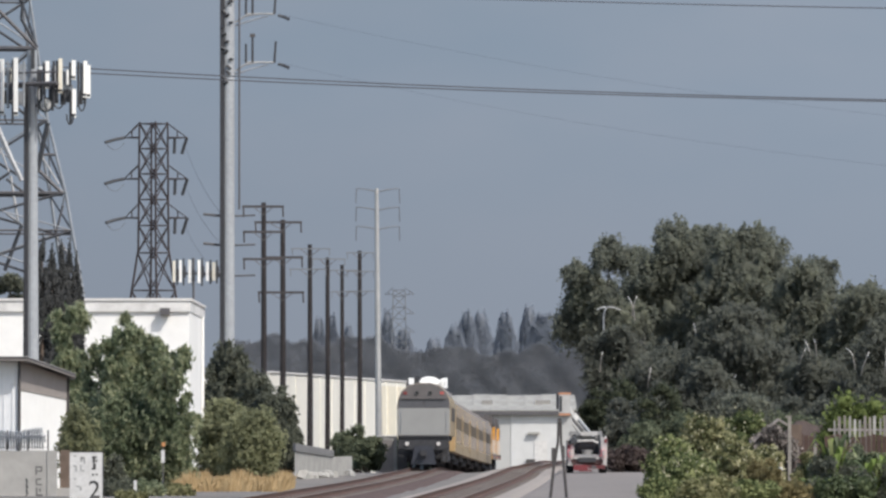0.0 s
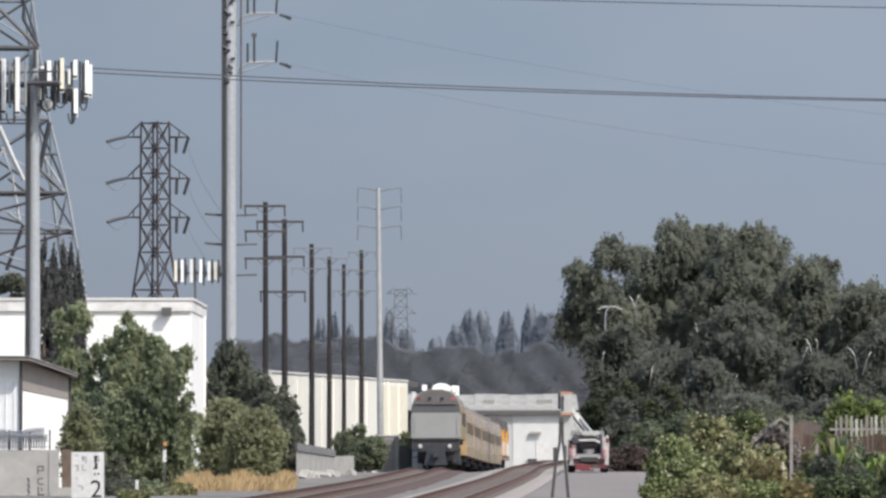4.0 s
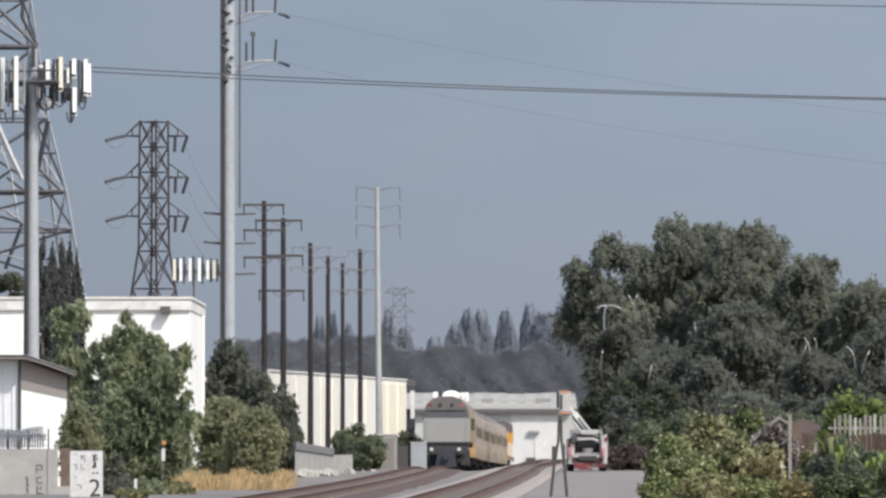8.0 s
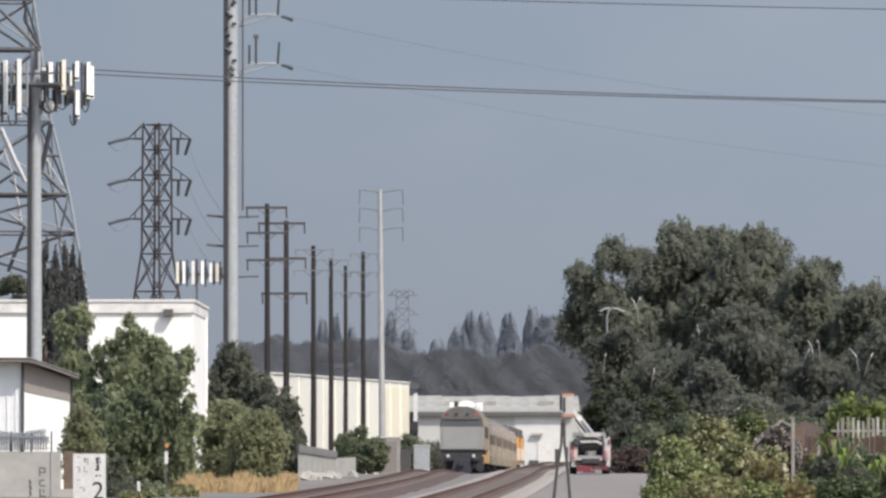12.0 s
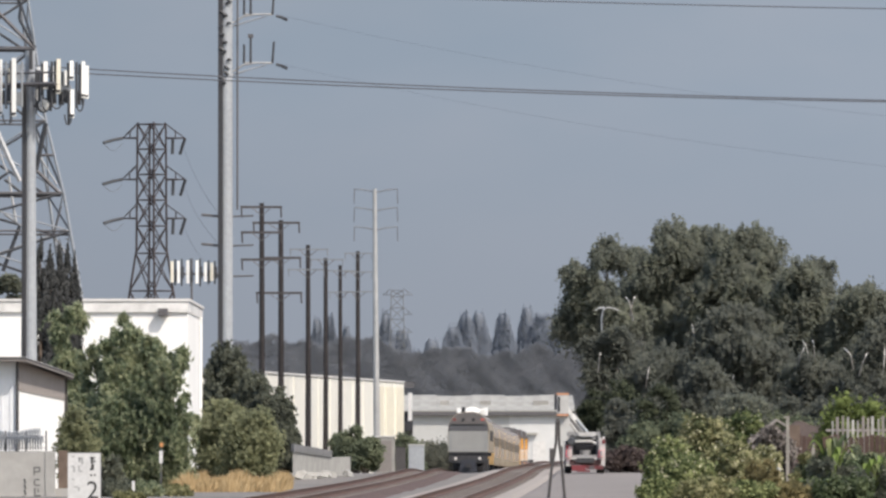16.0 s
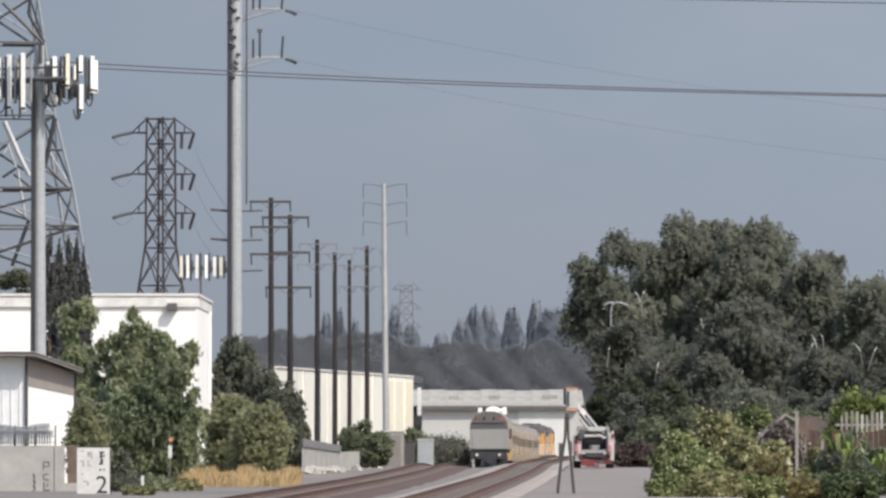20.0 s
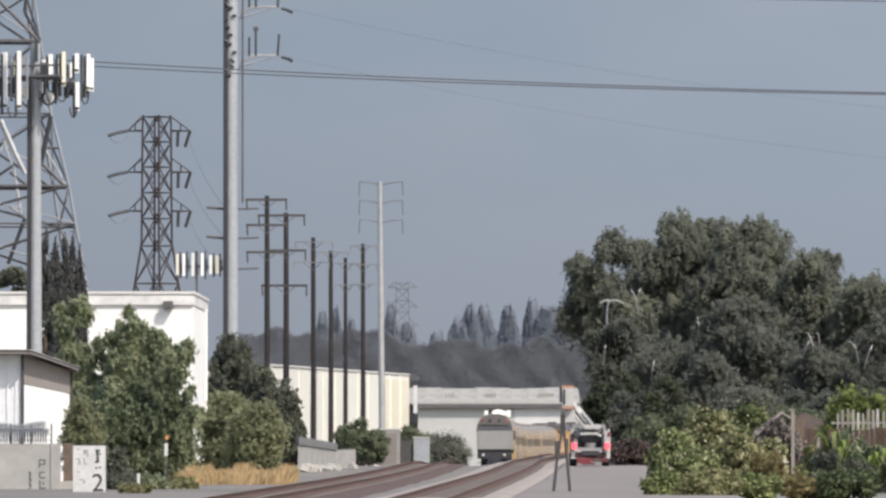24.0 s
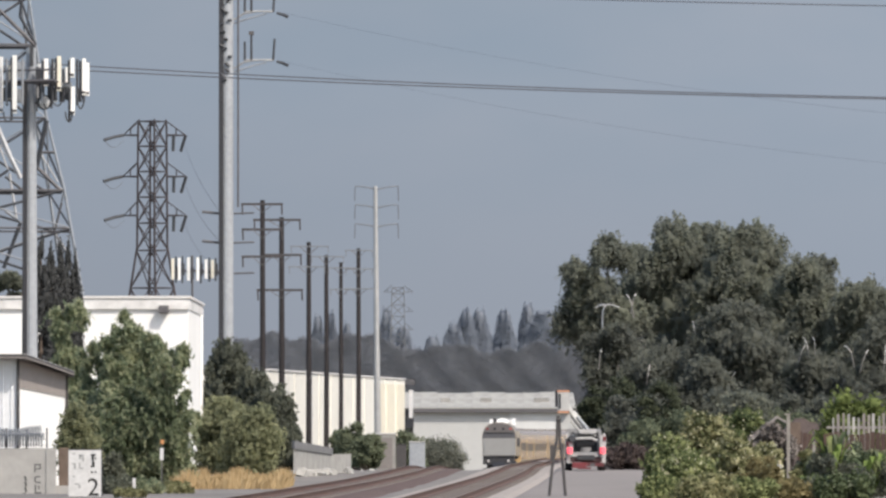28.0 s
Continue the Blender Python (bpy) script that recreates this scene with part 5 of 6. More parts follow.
    for k, (px, yy, top, hw, seed) in enumerate(((-5.3, 520, 2.75, 1.15, 64), (-2.38, 556, 2.33, 1.49, 68), (-4.35, 505, 2.2, 1.0, 65), (-6.89, 560, 2.33, 0.75, 67))):
        shrub("bush", base(px, yy), "dark green bush beside the tracks", hw, 1.2, top - land(yy) + 0.3, seed, HEDGE_LEAF, 12000, 0.11, 50, 1.2, group="scrub bushes")
    shrub("bush", base(0.094, 706), "grey-green bush beyond the crest of the line", 1.98, 1.4, 2.01 - land(700) + 0.3, 66, GREY_SCRUB, 26000, 0.09, 110, 0.6, 2.2, group="scrub bushes", inner=0.4, shell=(0.6, 0.55))
    shrub("bush", base(-1.25, 708), "grey-green bush beyond the crest of the line", 1.15, 1.2, 1.75 - land(708) + 0.3, 69, GREY_SCRUB, 14000, 0.09, 70, 0.6, 2.2, group="scrub bushes", inner=0.4, shell=(0.6, 0.55))
    for px, yy, top, hw, seed, leaf in ((-11.39, 298, 0.44, 0.60, 151, DARK_LEAF), (-10.47, 300, 0.27, 0.68, 152, PEPPER_LEAF), (-9.41, 302, 0.13, 0.61, 153, MIXED_LEAF), (-10.48, 284, 0.004, 0.65, 154, MIXED_LEAF)):
        shrub("low_weeds", base(px, yy), "low weedy growth at the foot of the pepper tree", hw, 0.6, top - land(yy) + 0.3, seed, leaf, 4500, 0.075, 40, group="weeds under the pepper tree")
    # dry grass
    rng = np.random.default_rng(70)
    n = 5200
    gx = rng.uniform(-10.43, -6.18, n)
    gy = rng.uniform(326, 356, n)
    s = thing("dry_grass", pose(0, 0, 0), "tall dry straw-coloured grass", "grass", kind="stuff")
    tufts = Solid()
    for x, y in zip(gx, gy):
        hgt = rng.uniform(0.3, 0.85) * (0.75 + 0.35 * math.sin(x * 2.1) * math.sin(x * 5.3 + 1))
        z = land(y) - 0.32
        lx, ly = rng.normal(0, 0.14), rng.normal(0, 0.14)
        k = len(tufts.v)
        w = rng.uniform(0.015, 0.035)
        tufts.v += [(x - w, y, z), (x + w, y, z), (x + lx * 0.5 + w * 0.8, y + ly * 0.5, z + hgt * 0.6), (x + lx * 0.5 - w * 0.8, y + ly * 0.5, z + hgt * 0.6), (x + lx, y + ly, z + hgt)]
        tufts.f += [(k, k + 1, k + 2, k + 3), (k + 3, k + 2, k + 4)]
    me = bpy.data.meshes.new("blades")
    me.from_pydata(tufts.v, [], tufts.f)
    me.materials.append(STRAW)
    part("blades", me, STRAW, s)


FROND_LEAF = leaves("bright_green_frond", (0.14, 0.2, 0.05), (0.22, 0.3, 0.085), (0.3, 0.37, 0.13), 0.45)
# Very dark leaf colour stands in for the shade under the trees.
CANOPY_SHADE_LEAF = leaves("canopy_shade_leaf", (0.036, 0.044, 0.028), (0.05, 0.06, 0.037), (0.074, 0.086, 0.05), 0.3)
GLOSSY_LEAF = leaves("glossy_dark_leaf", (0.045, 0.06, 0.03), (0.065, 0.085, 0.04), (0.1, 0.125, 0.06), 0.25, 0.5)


def make_right_plants():
    for px, yy, top, hw, seed, leaf in ((12.05, 500, 3.0, 1.5, 81, HEDGE_LEAF), (13.79, 490, 3.51, 1.97, 82, HEDGE_LEAF), (16.9, 480, 4.9, 2.3, 83, GUM_LEAF), (19.77, 480, 3.47, 2.25, 84, HEDGE_LEAF), (10.3, 465, 1.35, 1.45, 85, PURPLE_SCRUB), (22.97, 480, 3.70, 2.57, 96, GUM_SHADED)):
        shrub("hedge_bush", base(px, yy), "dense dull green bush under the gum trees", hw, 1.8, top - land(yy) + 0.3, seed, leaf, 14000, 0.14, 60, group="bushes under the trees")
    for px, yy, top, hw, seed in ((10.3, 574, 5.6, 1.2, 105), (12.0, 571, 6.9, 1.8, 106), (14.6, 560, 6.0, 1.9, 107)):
        shrub("hedge_bush", base(px, yy), "bush coloured dark for the shade at the end of the tree row", hw, 1.3, top - land(yy) + 0.3, seed, CANOPY_SHADE_LEAF, 12000, 0.12, 60, 0.4, group="bushes under the trees")
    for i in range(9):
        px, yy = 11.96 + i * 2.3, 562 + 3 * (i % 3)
        shrub("hedge_bush", base(px, yy), "dense dull green bush under the gum trees", 1.9, 1.6, 5.67 - land(yy) + 0.3 + 0.5 * math.sin(i * 2.1), 120 + i, GUM_SHADED, 12000, 0.16, 40, group="bushes under the trees")
    bright = "sunlit yellow-green shrub with pale flower heads"
    for k, (px, yy, top, hw, seed) in enumerate(((8.14, 300, 1.97, 0.96, 86), (9.50, 305, 2.97, 1.14, 87), (11.15, 310, 3.24, 1.04, 88), (9.93, 288, 1.77, 1.16, 89), (8.21, 285, 1.29, 1.14, 90), (11.40, 296, 1.67, 0.67, 97))):
        sh = shrub("flowering_shrub", base(px, yy), bright, hw, 1.0, top - land(yy) + 0.3, seed, (BRIGHT_LEAF, MIXED_LEAF, BRIGHT_LEAF, MIXED_LEAF, BRIGHT_LEAF, MIXED_LEAF)[k], 12000, 0.105, 170, group="sunlit shrubs")
        rng = np.random.default_rng(seed + 400)
        n = 80
        ang, hgt = rng.uniform(0, 6.28, n), rng.uniform(0.25, 0.92, n)
        pts = np.stack([hw * 0.95 * np.cos(ang) * np.sqrt(1.02 - hgt ** 2), -np.abs(np.sin(ang)) * 1.0, (top - land(yy) + 0.3) * hgt], axis=1)
        fl = part("bloom", quads("bloom", pts, rng.uniform(0.045, 0.1, n), rng, PALE_BLOOM, 0.2, 1.3), PALE_BLOOM, sh, "small pale flower heads")
        tagged(fl, kind="stuff")
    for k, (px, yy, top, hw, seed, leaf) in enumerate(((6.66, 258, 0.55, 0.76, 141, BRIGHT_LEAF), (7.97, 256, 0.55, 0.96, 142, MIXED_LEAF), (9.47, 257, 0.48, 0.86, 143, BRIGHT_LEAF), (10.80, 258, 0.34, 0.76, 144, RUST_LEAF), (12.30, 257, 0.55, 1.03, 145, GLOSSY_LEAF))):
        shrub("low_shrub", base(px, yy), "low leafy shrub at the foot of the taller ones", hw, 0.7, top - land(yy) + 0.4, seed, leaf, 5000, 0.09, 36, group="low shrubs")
    shrub("flowering_shrub", base(10.90, 282), "browning shrub at the foot of the fence post", 0.45, 0.6, 1.19 - land(282) + 0.3, 146, RUST_LEAF, 3500, 0.08, 40)
    shrub("flowering_shrub", base(10.65, 284), "browning shrub at the foot of the fence post", 0.76, 0.7, 0.95 - land(284) + 0.3, 91, RUST_LEAF, 4000, 0.09, 30)
    # broad-leaved green plants with arching stems
    for k, (px, yy, top, hw, seed) in enumerate(((12.99, 280, 1.90, 0.86, 92), (14.14, 278, 1.31, 0.82, 93), (12.10, 276, 0.53, 0.74, 94))):
        rng = np.random.default_rng(seed)
        h = top - land(yy) + 0.3
        t = thing("leafy_plant", base(px, yy), "bright green broad-leaved plant with arching fronds", "plant", "green plants")
        for i in range(32):
            a, rch = rng.uniform(0, 6.28), hw * rng.uniform(0.5, 1.15)
            hh = h * rng.uniform(0.45, 1.0)
            s = Solid()
            pts = [(rch * math.cos(a) * f, rch * math.sin(a) * f * 0.7, hh * math.sin(f * 2.1) / 0.9 * (1 - 0.12 * f)) for f in (0, 0.25, 0.5, 0.75, 1.0)]
            w = (0.015, 0.06, 0.105, 0.08, 0.008)
            for p, ww in zip(pts, w):
                s.v += [(p[0] - ww * math.sin(a), p[1] + ww * math.cos(a), p[2]), (p[0], p[1], p[2] - ww * 0.35), (p[0] + ww * math.sin(a), p[1] - ww * math.cos(a), p[2])]
            for j in range(4):
                q = j * 3
                s.f += [(q, q + 1, q + 4, q + 3), (q + 1, q + 2, q + 5, q + 4)]
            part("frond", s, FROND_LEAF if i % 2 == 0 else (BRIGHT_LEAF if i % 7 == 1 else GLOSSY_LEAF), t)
        cl = np.array([(rng.normal(0, hw * 0.5), rng.normal(0, 0.3), h * rng.uniform(0.1, 0.6), 0.25, 0.25, 0.25) for _ in range(18)])
        part("undergrowth", crown("undergrowth", cl, 2600, 0.1, rng, DARK_LEAF), DARK_LEAF, t)
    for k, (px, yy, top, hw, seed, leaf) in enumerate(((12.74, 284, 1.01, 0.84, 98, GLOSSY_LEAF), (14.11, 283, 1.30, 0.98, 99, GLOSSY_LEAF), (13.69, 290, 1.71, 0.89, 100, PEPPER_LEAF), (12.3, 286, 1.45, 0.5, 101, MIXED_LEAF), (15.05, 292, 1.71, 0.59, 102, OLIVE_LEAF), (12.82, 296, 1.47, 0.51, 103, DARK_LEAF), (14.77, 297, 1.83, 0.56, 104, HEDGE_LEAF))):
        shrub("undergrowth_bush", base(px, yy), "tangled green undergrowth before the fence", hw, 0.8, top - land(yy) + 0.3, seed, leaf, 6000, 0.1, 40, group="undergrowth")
    shrub("lime_bush", base(16.13, 330), "yellow-green bush behind the slatted fence", 1.75, 0.9, 3.85 - land(330) + 0.3, 95, LIME_LEAF, 12000, 0.11, 60)


def column_crown(rng, n, low, high, half, turn):
    """Leaves over the outside of a columnar crown with a few upright plumes."""
    f, a = rng.uniform(0, 1, n), rng.uniform(0, 2 * math.pi, n)
    top = 1.0 - 0.1 * np.abs(np.sin(a * 1.5 + turn)) - 0.04 * np.abs(np.sin(a * 4 + turn))
    w = half * np.clip((1.02 - f) * 4.0, 0, 1) ** 0.55 * (0.92 + 0.06 * np.sin(f * 19 + turn + a) + 0.05 * np.sin(f * 41 + 3 * a)) + rng.normal(0, half * 0.07, n)
    pts = np.stack((w * np.cos(a), w * np.sin(a), low + (high - low) * f * top), 1)
    return quads("crown", pts, 0.22 * rng.uniform(0.6, 1.3, n), rng, HAZED_LEAF, 4.0)


def make_far_trees():
    slim = "far poplar over the rooftops with blue-grey haze in its leaf colour"
    rows = ((767, 590, 18), (806, 566, 18), (828, 541, 16), (850, 541, 17), (866, 580, 11), (896, 541, 17), (936, 531, 15), (686, 541, 12), (716, 572, 18), (740, 612, 14), (565, 553, 11), (590, 546, 10), (617, 568, 9), (660, 590, 14))
    for i, (px, py, hw) in enumerate(rows):
        d = 1990.0 + 13 * (i % 5)
        k = d / 14959.61
        x, top, half = (px - 784) * k, 1.77 + (775 - py) * k, hw * k * 1.25
        rng = np.random.default_rng(200 + i)
        t = thing("poplar", pose(x, d, -4), slim, "tree", "far poplars")
        h = top + 4
        part("trunk", Solid().line([(0, 0, -0.5), (0, 0, h * 0.8)], 0.35, 0.08, 6), BARK, t)
        part("crown", column_crown(rng, 16000, h * 0.2, h, half, i), HAZED_LEAF, t)
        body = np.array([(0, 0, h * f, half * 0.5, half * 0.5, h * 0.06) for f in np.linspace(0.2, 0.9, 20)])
        part("inner_foliage", core("inner_foliage", body, 1.0, rng, HAZED_LEAF, 0.06, 2), HAZED_LEAF, t)
    for i, (px, py, hw) in enumerate(((965, 552, 36), (1000, 560, 40), (1040, 575, 40))):
        d = 1965.0
        k = d / 14959.61
        rng = np.random.default_rng(230 + i)
        t = thing("far_tree", pose((px - 784) * k, d, -4), "far round-headed tree with haze in its leaf colour", "tree", "far trees")
        h, half = 1.77 + (775 - py) * k + 4, hw * k
        part("trunk", Solid().line([(0, 0, -0.5), (0, 0, h * 0.7)], 0.5, 0.2, 7), BARK, t)
        mid, tall = (h + 5.0) / 2, (h - 5.0) / 2
        q = rng.normal(size=(36000, 3))
        q /= np.linalg.norm(q, axis=1)[:, None]
        k2 = 0.95 + 0.05 * np.sin(q[:, 0] * 9 + q[:, 2] * 5 + i) * np.sin(q[:, 2] * 8 + q[:, 1] * 4 + 2 * i) + rng.normal(0, 0.035, len(q))
        pts = q * np.array((half, half, tall)) * k2[:, None] + np.array((0, 0, mid))
        part("crown", quads("crown", pts, 0.22 * rng.uniform(0.6, 1.3, len(q)), rng, HAZED_LEAF, 4.0), HAZED_LEAF, t)
        part("inner_foliage", core("inner_foliage", np.array([(0, 0, mid, half * 0.75, half * 0.75, tall * 0.75)]), 1.0, rng, HAZED_LEAF, 0.05, 2), HAZED_LEAF, t)
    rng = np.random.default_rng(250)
    # The wood is one sloping leaf sheet, turned sunward for even shading.
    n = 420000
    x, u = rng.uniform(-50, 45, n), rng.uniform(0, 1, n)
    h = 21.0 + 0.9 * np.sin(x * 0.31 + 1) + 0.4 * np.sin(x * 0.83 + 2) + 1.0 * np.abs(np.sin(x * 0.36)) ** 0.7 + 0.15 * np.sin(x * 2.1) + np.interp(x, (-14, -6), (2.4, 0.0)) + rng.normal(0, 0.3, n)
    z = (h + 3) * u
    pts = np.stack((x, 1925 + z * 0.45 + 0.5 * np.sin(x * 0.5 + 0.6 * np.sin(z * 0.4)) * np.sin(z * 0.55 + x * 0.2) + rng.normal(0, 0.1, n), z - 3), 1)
    w = thing("woodland", pose(0, 0, 0), "far woodland as a sloping leaf sheet with haze in its colour", "woodland", kind="stuff")
    part("crown", quads("crown", pts, 0.22 * rng.uniform(0.6, 1.3, n), rng, HAZED_WOOD_LEAF, 4.0), HAZED_WOOD_LEAF, w)


make_right_trees()
make_left_plants()
make_right_plants()
make_far_trees()


# ---- trackside things ----
def make_trackside():
    t = thing("concrete_barrier", pose(0, 0, 0), "low weathered concrete retaining wall by the line", "wall")
    pts = [(-7.44, 425.0), (-5.90, 455.0), (-4.94, 462.0)]
    for (ax, ay), (bx, by), za, zb in ((pts[0], pts[1], 1.5, 1.1), (pts[1], pts[2], 0.77, 0.79)):
        s = Solid()
        s.v += [(ax, ay, -0.7), (bx, by, -0.7), (bx, by + 0.4, -0.7), (ax, ay + 0.4, -0.7), (ax, ay, za), (bx, by, zb), (bx, by + 0.4, zb), (ax, ay + 0.4, za)]
        s.f += [(3, 2, 1, 0), (4, 5, 6, 7), (0, 1, 5, 4), (1, 2, 6, 5), (2, 3, 7, 6), (3, 0, 4, 7)]
        part("wall_section", s, PALE_RUBBLE, t)
    (ax, ay), (bx, by) = pts[:2]
    s = Solid()
    s.v += [(x, y + dy, z) for z1, z2 in ((1.12, 0.76), (1.52, 1.12)) for x, y, dy, z in ((ax + 0.06, ay, -0.3, z1), (bx + 0.06, by, -0.1, z2), (bx, by, 0.6, z2), (ax - 0.1, ay, 0.6, z1))]
    s.f += [(3, 2, 1, 0), (4, 5, 6, 7), (0, 1, 5, 4), (1, 2, 6, 5), (2, 3, 7, 6), (3, 0, 4, 7)]
    part("coping", s, DARK_CONCRETE, t, "weathered darker concrete coping")
    rnd = random.Random(12)
    for i in range(16):
        f = rnd.random()
        x, y = -6.99 + (-4.71 - -6.99) * f, 419 + 32 * f
        r = rnd.uniform(0.16, 0.38)
        rb = thing("concrete_chunk", pose(x, y, land(y) - 0.3 + r * 0.45, 40 * rnd.random(), 40 * rnd.random(), 360 * rnd.random()), "pale broken concrete chunk by the retaining wall", "rubble", "concrete chunks")
        part("chunk", Solid().prism([(-r, -r * 0.6), (r * 0.8, -r * 0.7), (r, r * 0.2), (r * 0.3, r * 0.7), (-r * 0.8, r * 0.5)], -r * 0.7, r * 0.6), PALE_RUBBLE, rb)
    c = thing("signal_case", base(-3.45, 526), "beige equipment case standing beside the track", "equipment case")
    h = 1.88 - land(526) + 0.3
    part("body", Solid().box((0, 0, h / 2 - 0.1), (1.20, 0.7, h + 0.2)), CONCRETE, c)
    part("lid", Solid().box((0, 0, h + 0.03), (1.34, 0.8, 0.06)), CAP_WHITE, c)
    part("door", Solid().box((-0.05, -0.36, h / 2), (0.9, 0.03, h * 0.8)), SOFFIT, c)
    g = thing("signal_case", base(-1.55, 540), "pale blue-grey equipment case beside the track", "equipment case")
    h = 1.37 - land(540) + 0.3
    part("body", Solid().box((0, 0, h / 2 - 0.1), (1.01, 0.7, h + 0.2)), GALV_LIGHT, g)
    part("lid", Solid().box((0, 0, h + 0.02), (1.08, 0.8, 0.05)), CAP_WHITE, g)
    part("door", Solid().box((0, -0.36, h / 2), (0.75, 0.03, h * 0.8)), GALV_LIGHT, g)
    d = thing("relay_box", base(-2.52, 531), "dark low cabinet between the equipment cases", "equipment case")
    h = 1.24 - land(531) + 0.3
    part("body", Solid().box((0, 0, h / 2 - 0.1), (0.64, 0.6, h + 0.2)), DARK_TRIM, d)
    part("lid", Solid().box((0, 0, h + 0.02), (0.75, 0.7, 0.04)), DARK_TRIM, d)
    # leaning pole pair
    y = 272.0
    b = land(y) - 0.3
    a = thing("pole_frame", pose(3.76, y, b), "two dark poles joined at the top like an A-frame", "frame")
    top = 2.32 - b
    for s, off in ((-1, -0.31), (1, 0.24)):
        part("pole", Solid().line([(off * 1.1, 0, -0.3), (off * 0.62, 0, top * 0.42), (0.05 * s, 0, top * 0.74), (0.035 * s, 0, top)], 0.055, 0.045, 8), DARK_TRIM, a)
    part("plate", Solid().box((-0.20, 0, 1.21 - b), (0.13, 0.05, 0.5)), DARK_TRIM, a, "dark plate on the pole")
    part("plate", Solid().box((0.13, 0.05, 1.32 - b), (0.09, 0.05, 0.4)), DARK_TRIM, a)
    part("head", Solid().box((0, 0, top + 0.03), (0.13, 0.13, 0.16)), DARK_TRIM, a)
    # street lamp before the gum trees
    y = 592.5
    b = land(y) - 0.3
    l = thing("street_lamp", pose(11.08, y, b), "pale street lamp with a curved arm before the trees", "street lamp")
    z = 10.83 - b
    part("pole", Solid().line([(0.2, 0, -0.3), (0.2, 0, z - 0.5), (0.3, 0, z - 0.05)], 0.07, 0.05, 8), GALV, l)
    part("arm", Solid().line([(0.3, 0, z - 0.06), (0.55, 0, z + 0.14), (0.95, 0, z + 0.1), (1.4, 0, z - 0.08)], 0.05, 0.045), POLE_STEEL, l)
    part("lamp_head", Solid().line([(-0.28, 0, z - 0.08), (0.05, 0, z + 0.1), (0.4, 0, z + 0.12)], 0.045, 0.075), POLE_STEEL, l)


def make_yard():
    y = 290.0
    p = thing("fence_post", base(11.90, y), "bleached timber fence post", "post")
    part("shaft", Solid().box((0, 0, (2.49 - land(y)) / 2), (0.11, 0.12, 2.49 - land(y) + 0.6)), WOOD_GREY, p)
    part("cap", Solid().box((-0.04, 0, 2.51 - land(y) + 0.3), (0.2, 0.16, 0.05)), WOOD_GREY, p)
    q = thing("fence_post", base(12.69, 288), "short pale fence post among the plants", "post")
    part("shaft", Solid().box((0, 0, (1.58 - land(288)) / 2), (0.1, 0.1, 1.58 - land(288) + 0.6)), WOOD_GREY, q)
    s = thing("lean_to", pose(11.87, 302, land(302) - 0.3), "dark lean-to under a ragged hump of dead vines", "shelter")
    h = 2.38 - land(302) + 0.3
    part("wall", Solid().box((0.1, 0.5, h / 2 - 0.3), (1.3, 0.2, h - 0.3)), BROWN_BOARD, s)
    rng = np.random.default_rng(300)
    cl = np.array([(x, rng.uniform(-0.5, 0.4), h - 0.3 - 0.9 * max(0, abs(x + 0.1) - 0.15) - abs(rng.normal(0, 0.22)), 0.2, 0.25, 0.18) for x in rng.uniform(-0.75, 0.75, 60)])
    part("vines", crown("vines", cl, 7000, 0.075, rng, STRAW_DARK), STRAW_DARK, s, "grey-brown dead vines")
    for x in (-0.5, 0.5):
        part("post", Solid().box((x, -0.2, h / 2 - 0.4), (0.09, 0.09, h - 0.5)), BROWN_BOARD, s)
    part("roof_sheet", Solid().prism([(-1.15, h - 1.0), (-1.1, h - 1.06), (0.12, h + 0.02), (0.42, h - 0.16), (0.44, h - 0.1), (0.1, h + 0.1)], -0.35, 0.5), SHED_BAND, s, "ragged grey sheet over the lean-to")
    part("side_sheet", Solid().box((0.72, 0.3, h - 0.5), (0.5, 0.06, 0.75)), TAN_BOARD, s, "grey-brown board")
    k = thing("marker_stake", base(11.55, 289), "short faded cream plastic stake in the weeds", "stake")
    part("shaft", Solid().tube((0, 0, -0.2), (0, 0, 0.95 - land(289) + 0.3), 0.07, 0.06, 8), CREAM_PLASTIC, k)
    part("collar", Solid().tube((0, 0, 0.66 - land(289) + 0.3), (0, 0, 0.78 - land(289) + 0.3), 0.075, n=8), SIGN_WHITE, k)
    m = thing("dirt_bank", pose(15.36, 345, land(345) - 0.5), "bare brown dirt bank behind the fence", "earth bank")
    bank = Solid()
    nx, ny = 24, 8
    for j in range(ny + 1):
        for i in range(nx + 1):
            u, v = i / nx * 2 - 1, j / ny * 2 - 1
            z = 3.45 * max(0, 1 - abs(v) ** 1.5) * (0.8 + 0.25 * noise.noise(Vector((u * 3, v * 2, 5))))
            bank.v.append((u * 3.6, v * 3.0, z * (1 - max(0, abs(u) - 0.75) * 3.5)))
    for j in range(ny):
        for i in range(nx):
            o = j * (nx + 1) + i
            bank.f.append((o, o + 1, o + nx + 2, o + nx + 1))
    part("bank", bank, DIRT_BANK, m)
    w = thing("slatted_fence", pose(0, 322, land(322) - 0.3), "white weathered picket fence", "fence")
    zt = 2.64 - land(322) + 0.3
    rnd = random.Random(8)
    for i in range(17):
        x = 14.94 + i * 0.19 + rnd.uniform(-0.03, 0.03)
        hh = zt - rnd.uniform(0.0, 0.2)
        part("picket", Solid().box((x, 0, hh / 2), (rnd.uniform(0.06, 0.11), 0.03, hh)), rnd.choice((CONCRETE, SOFFIT, WOOD_GREY, SOFFIT, PALE_RUBBLE)), w)
    part("rail", Solid().box((16.27, 0.04, zt - 0.55), (3.2, 0.05, 0.09)), WOOD_GREY, w)
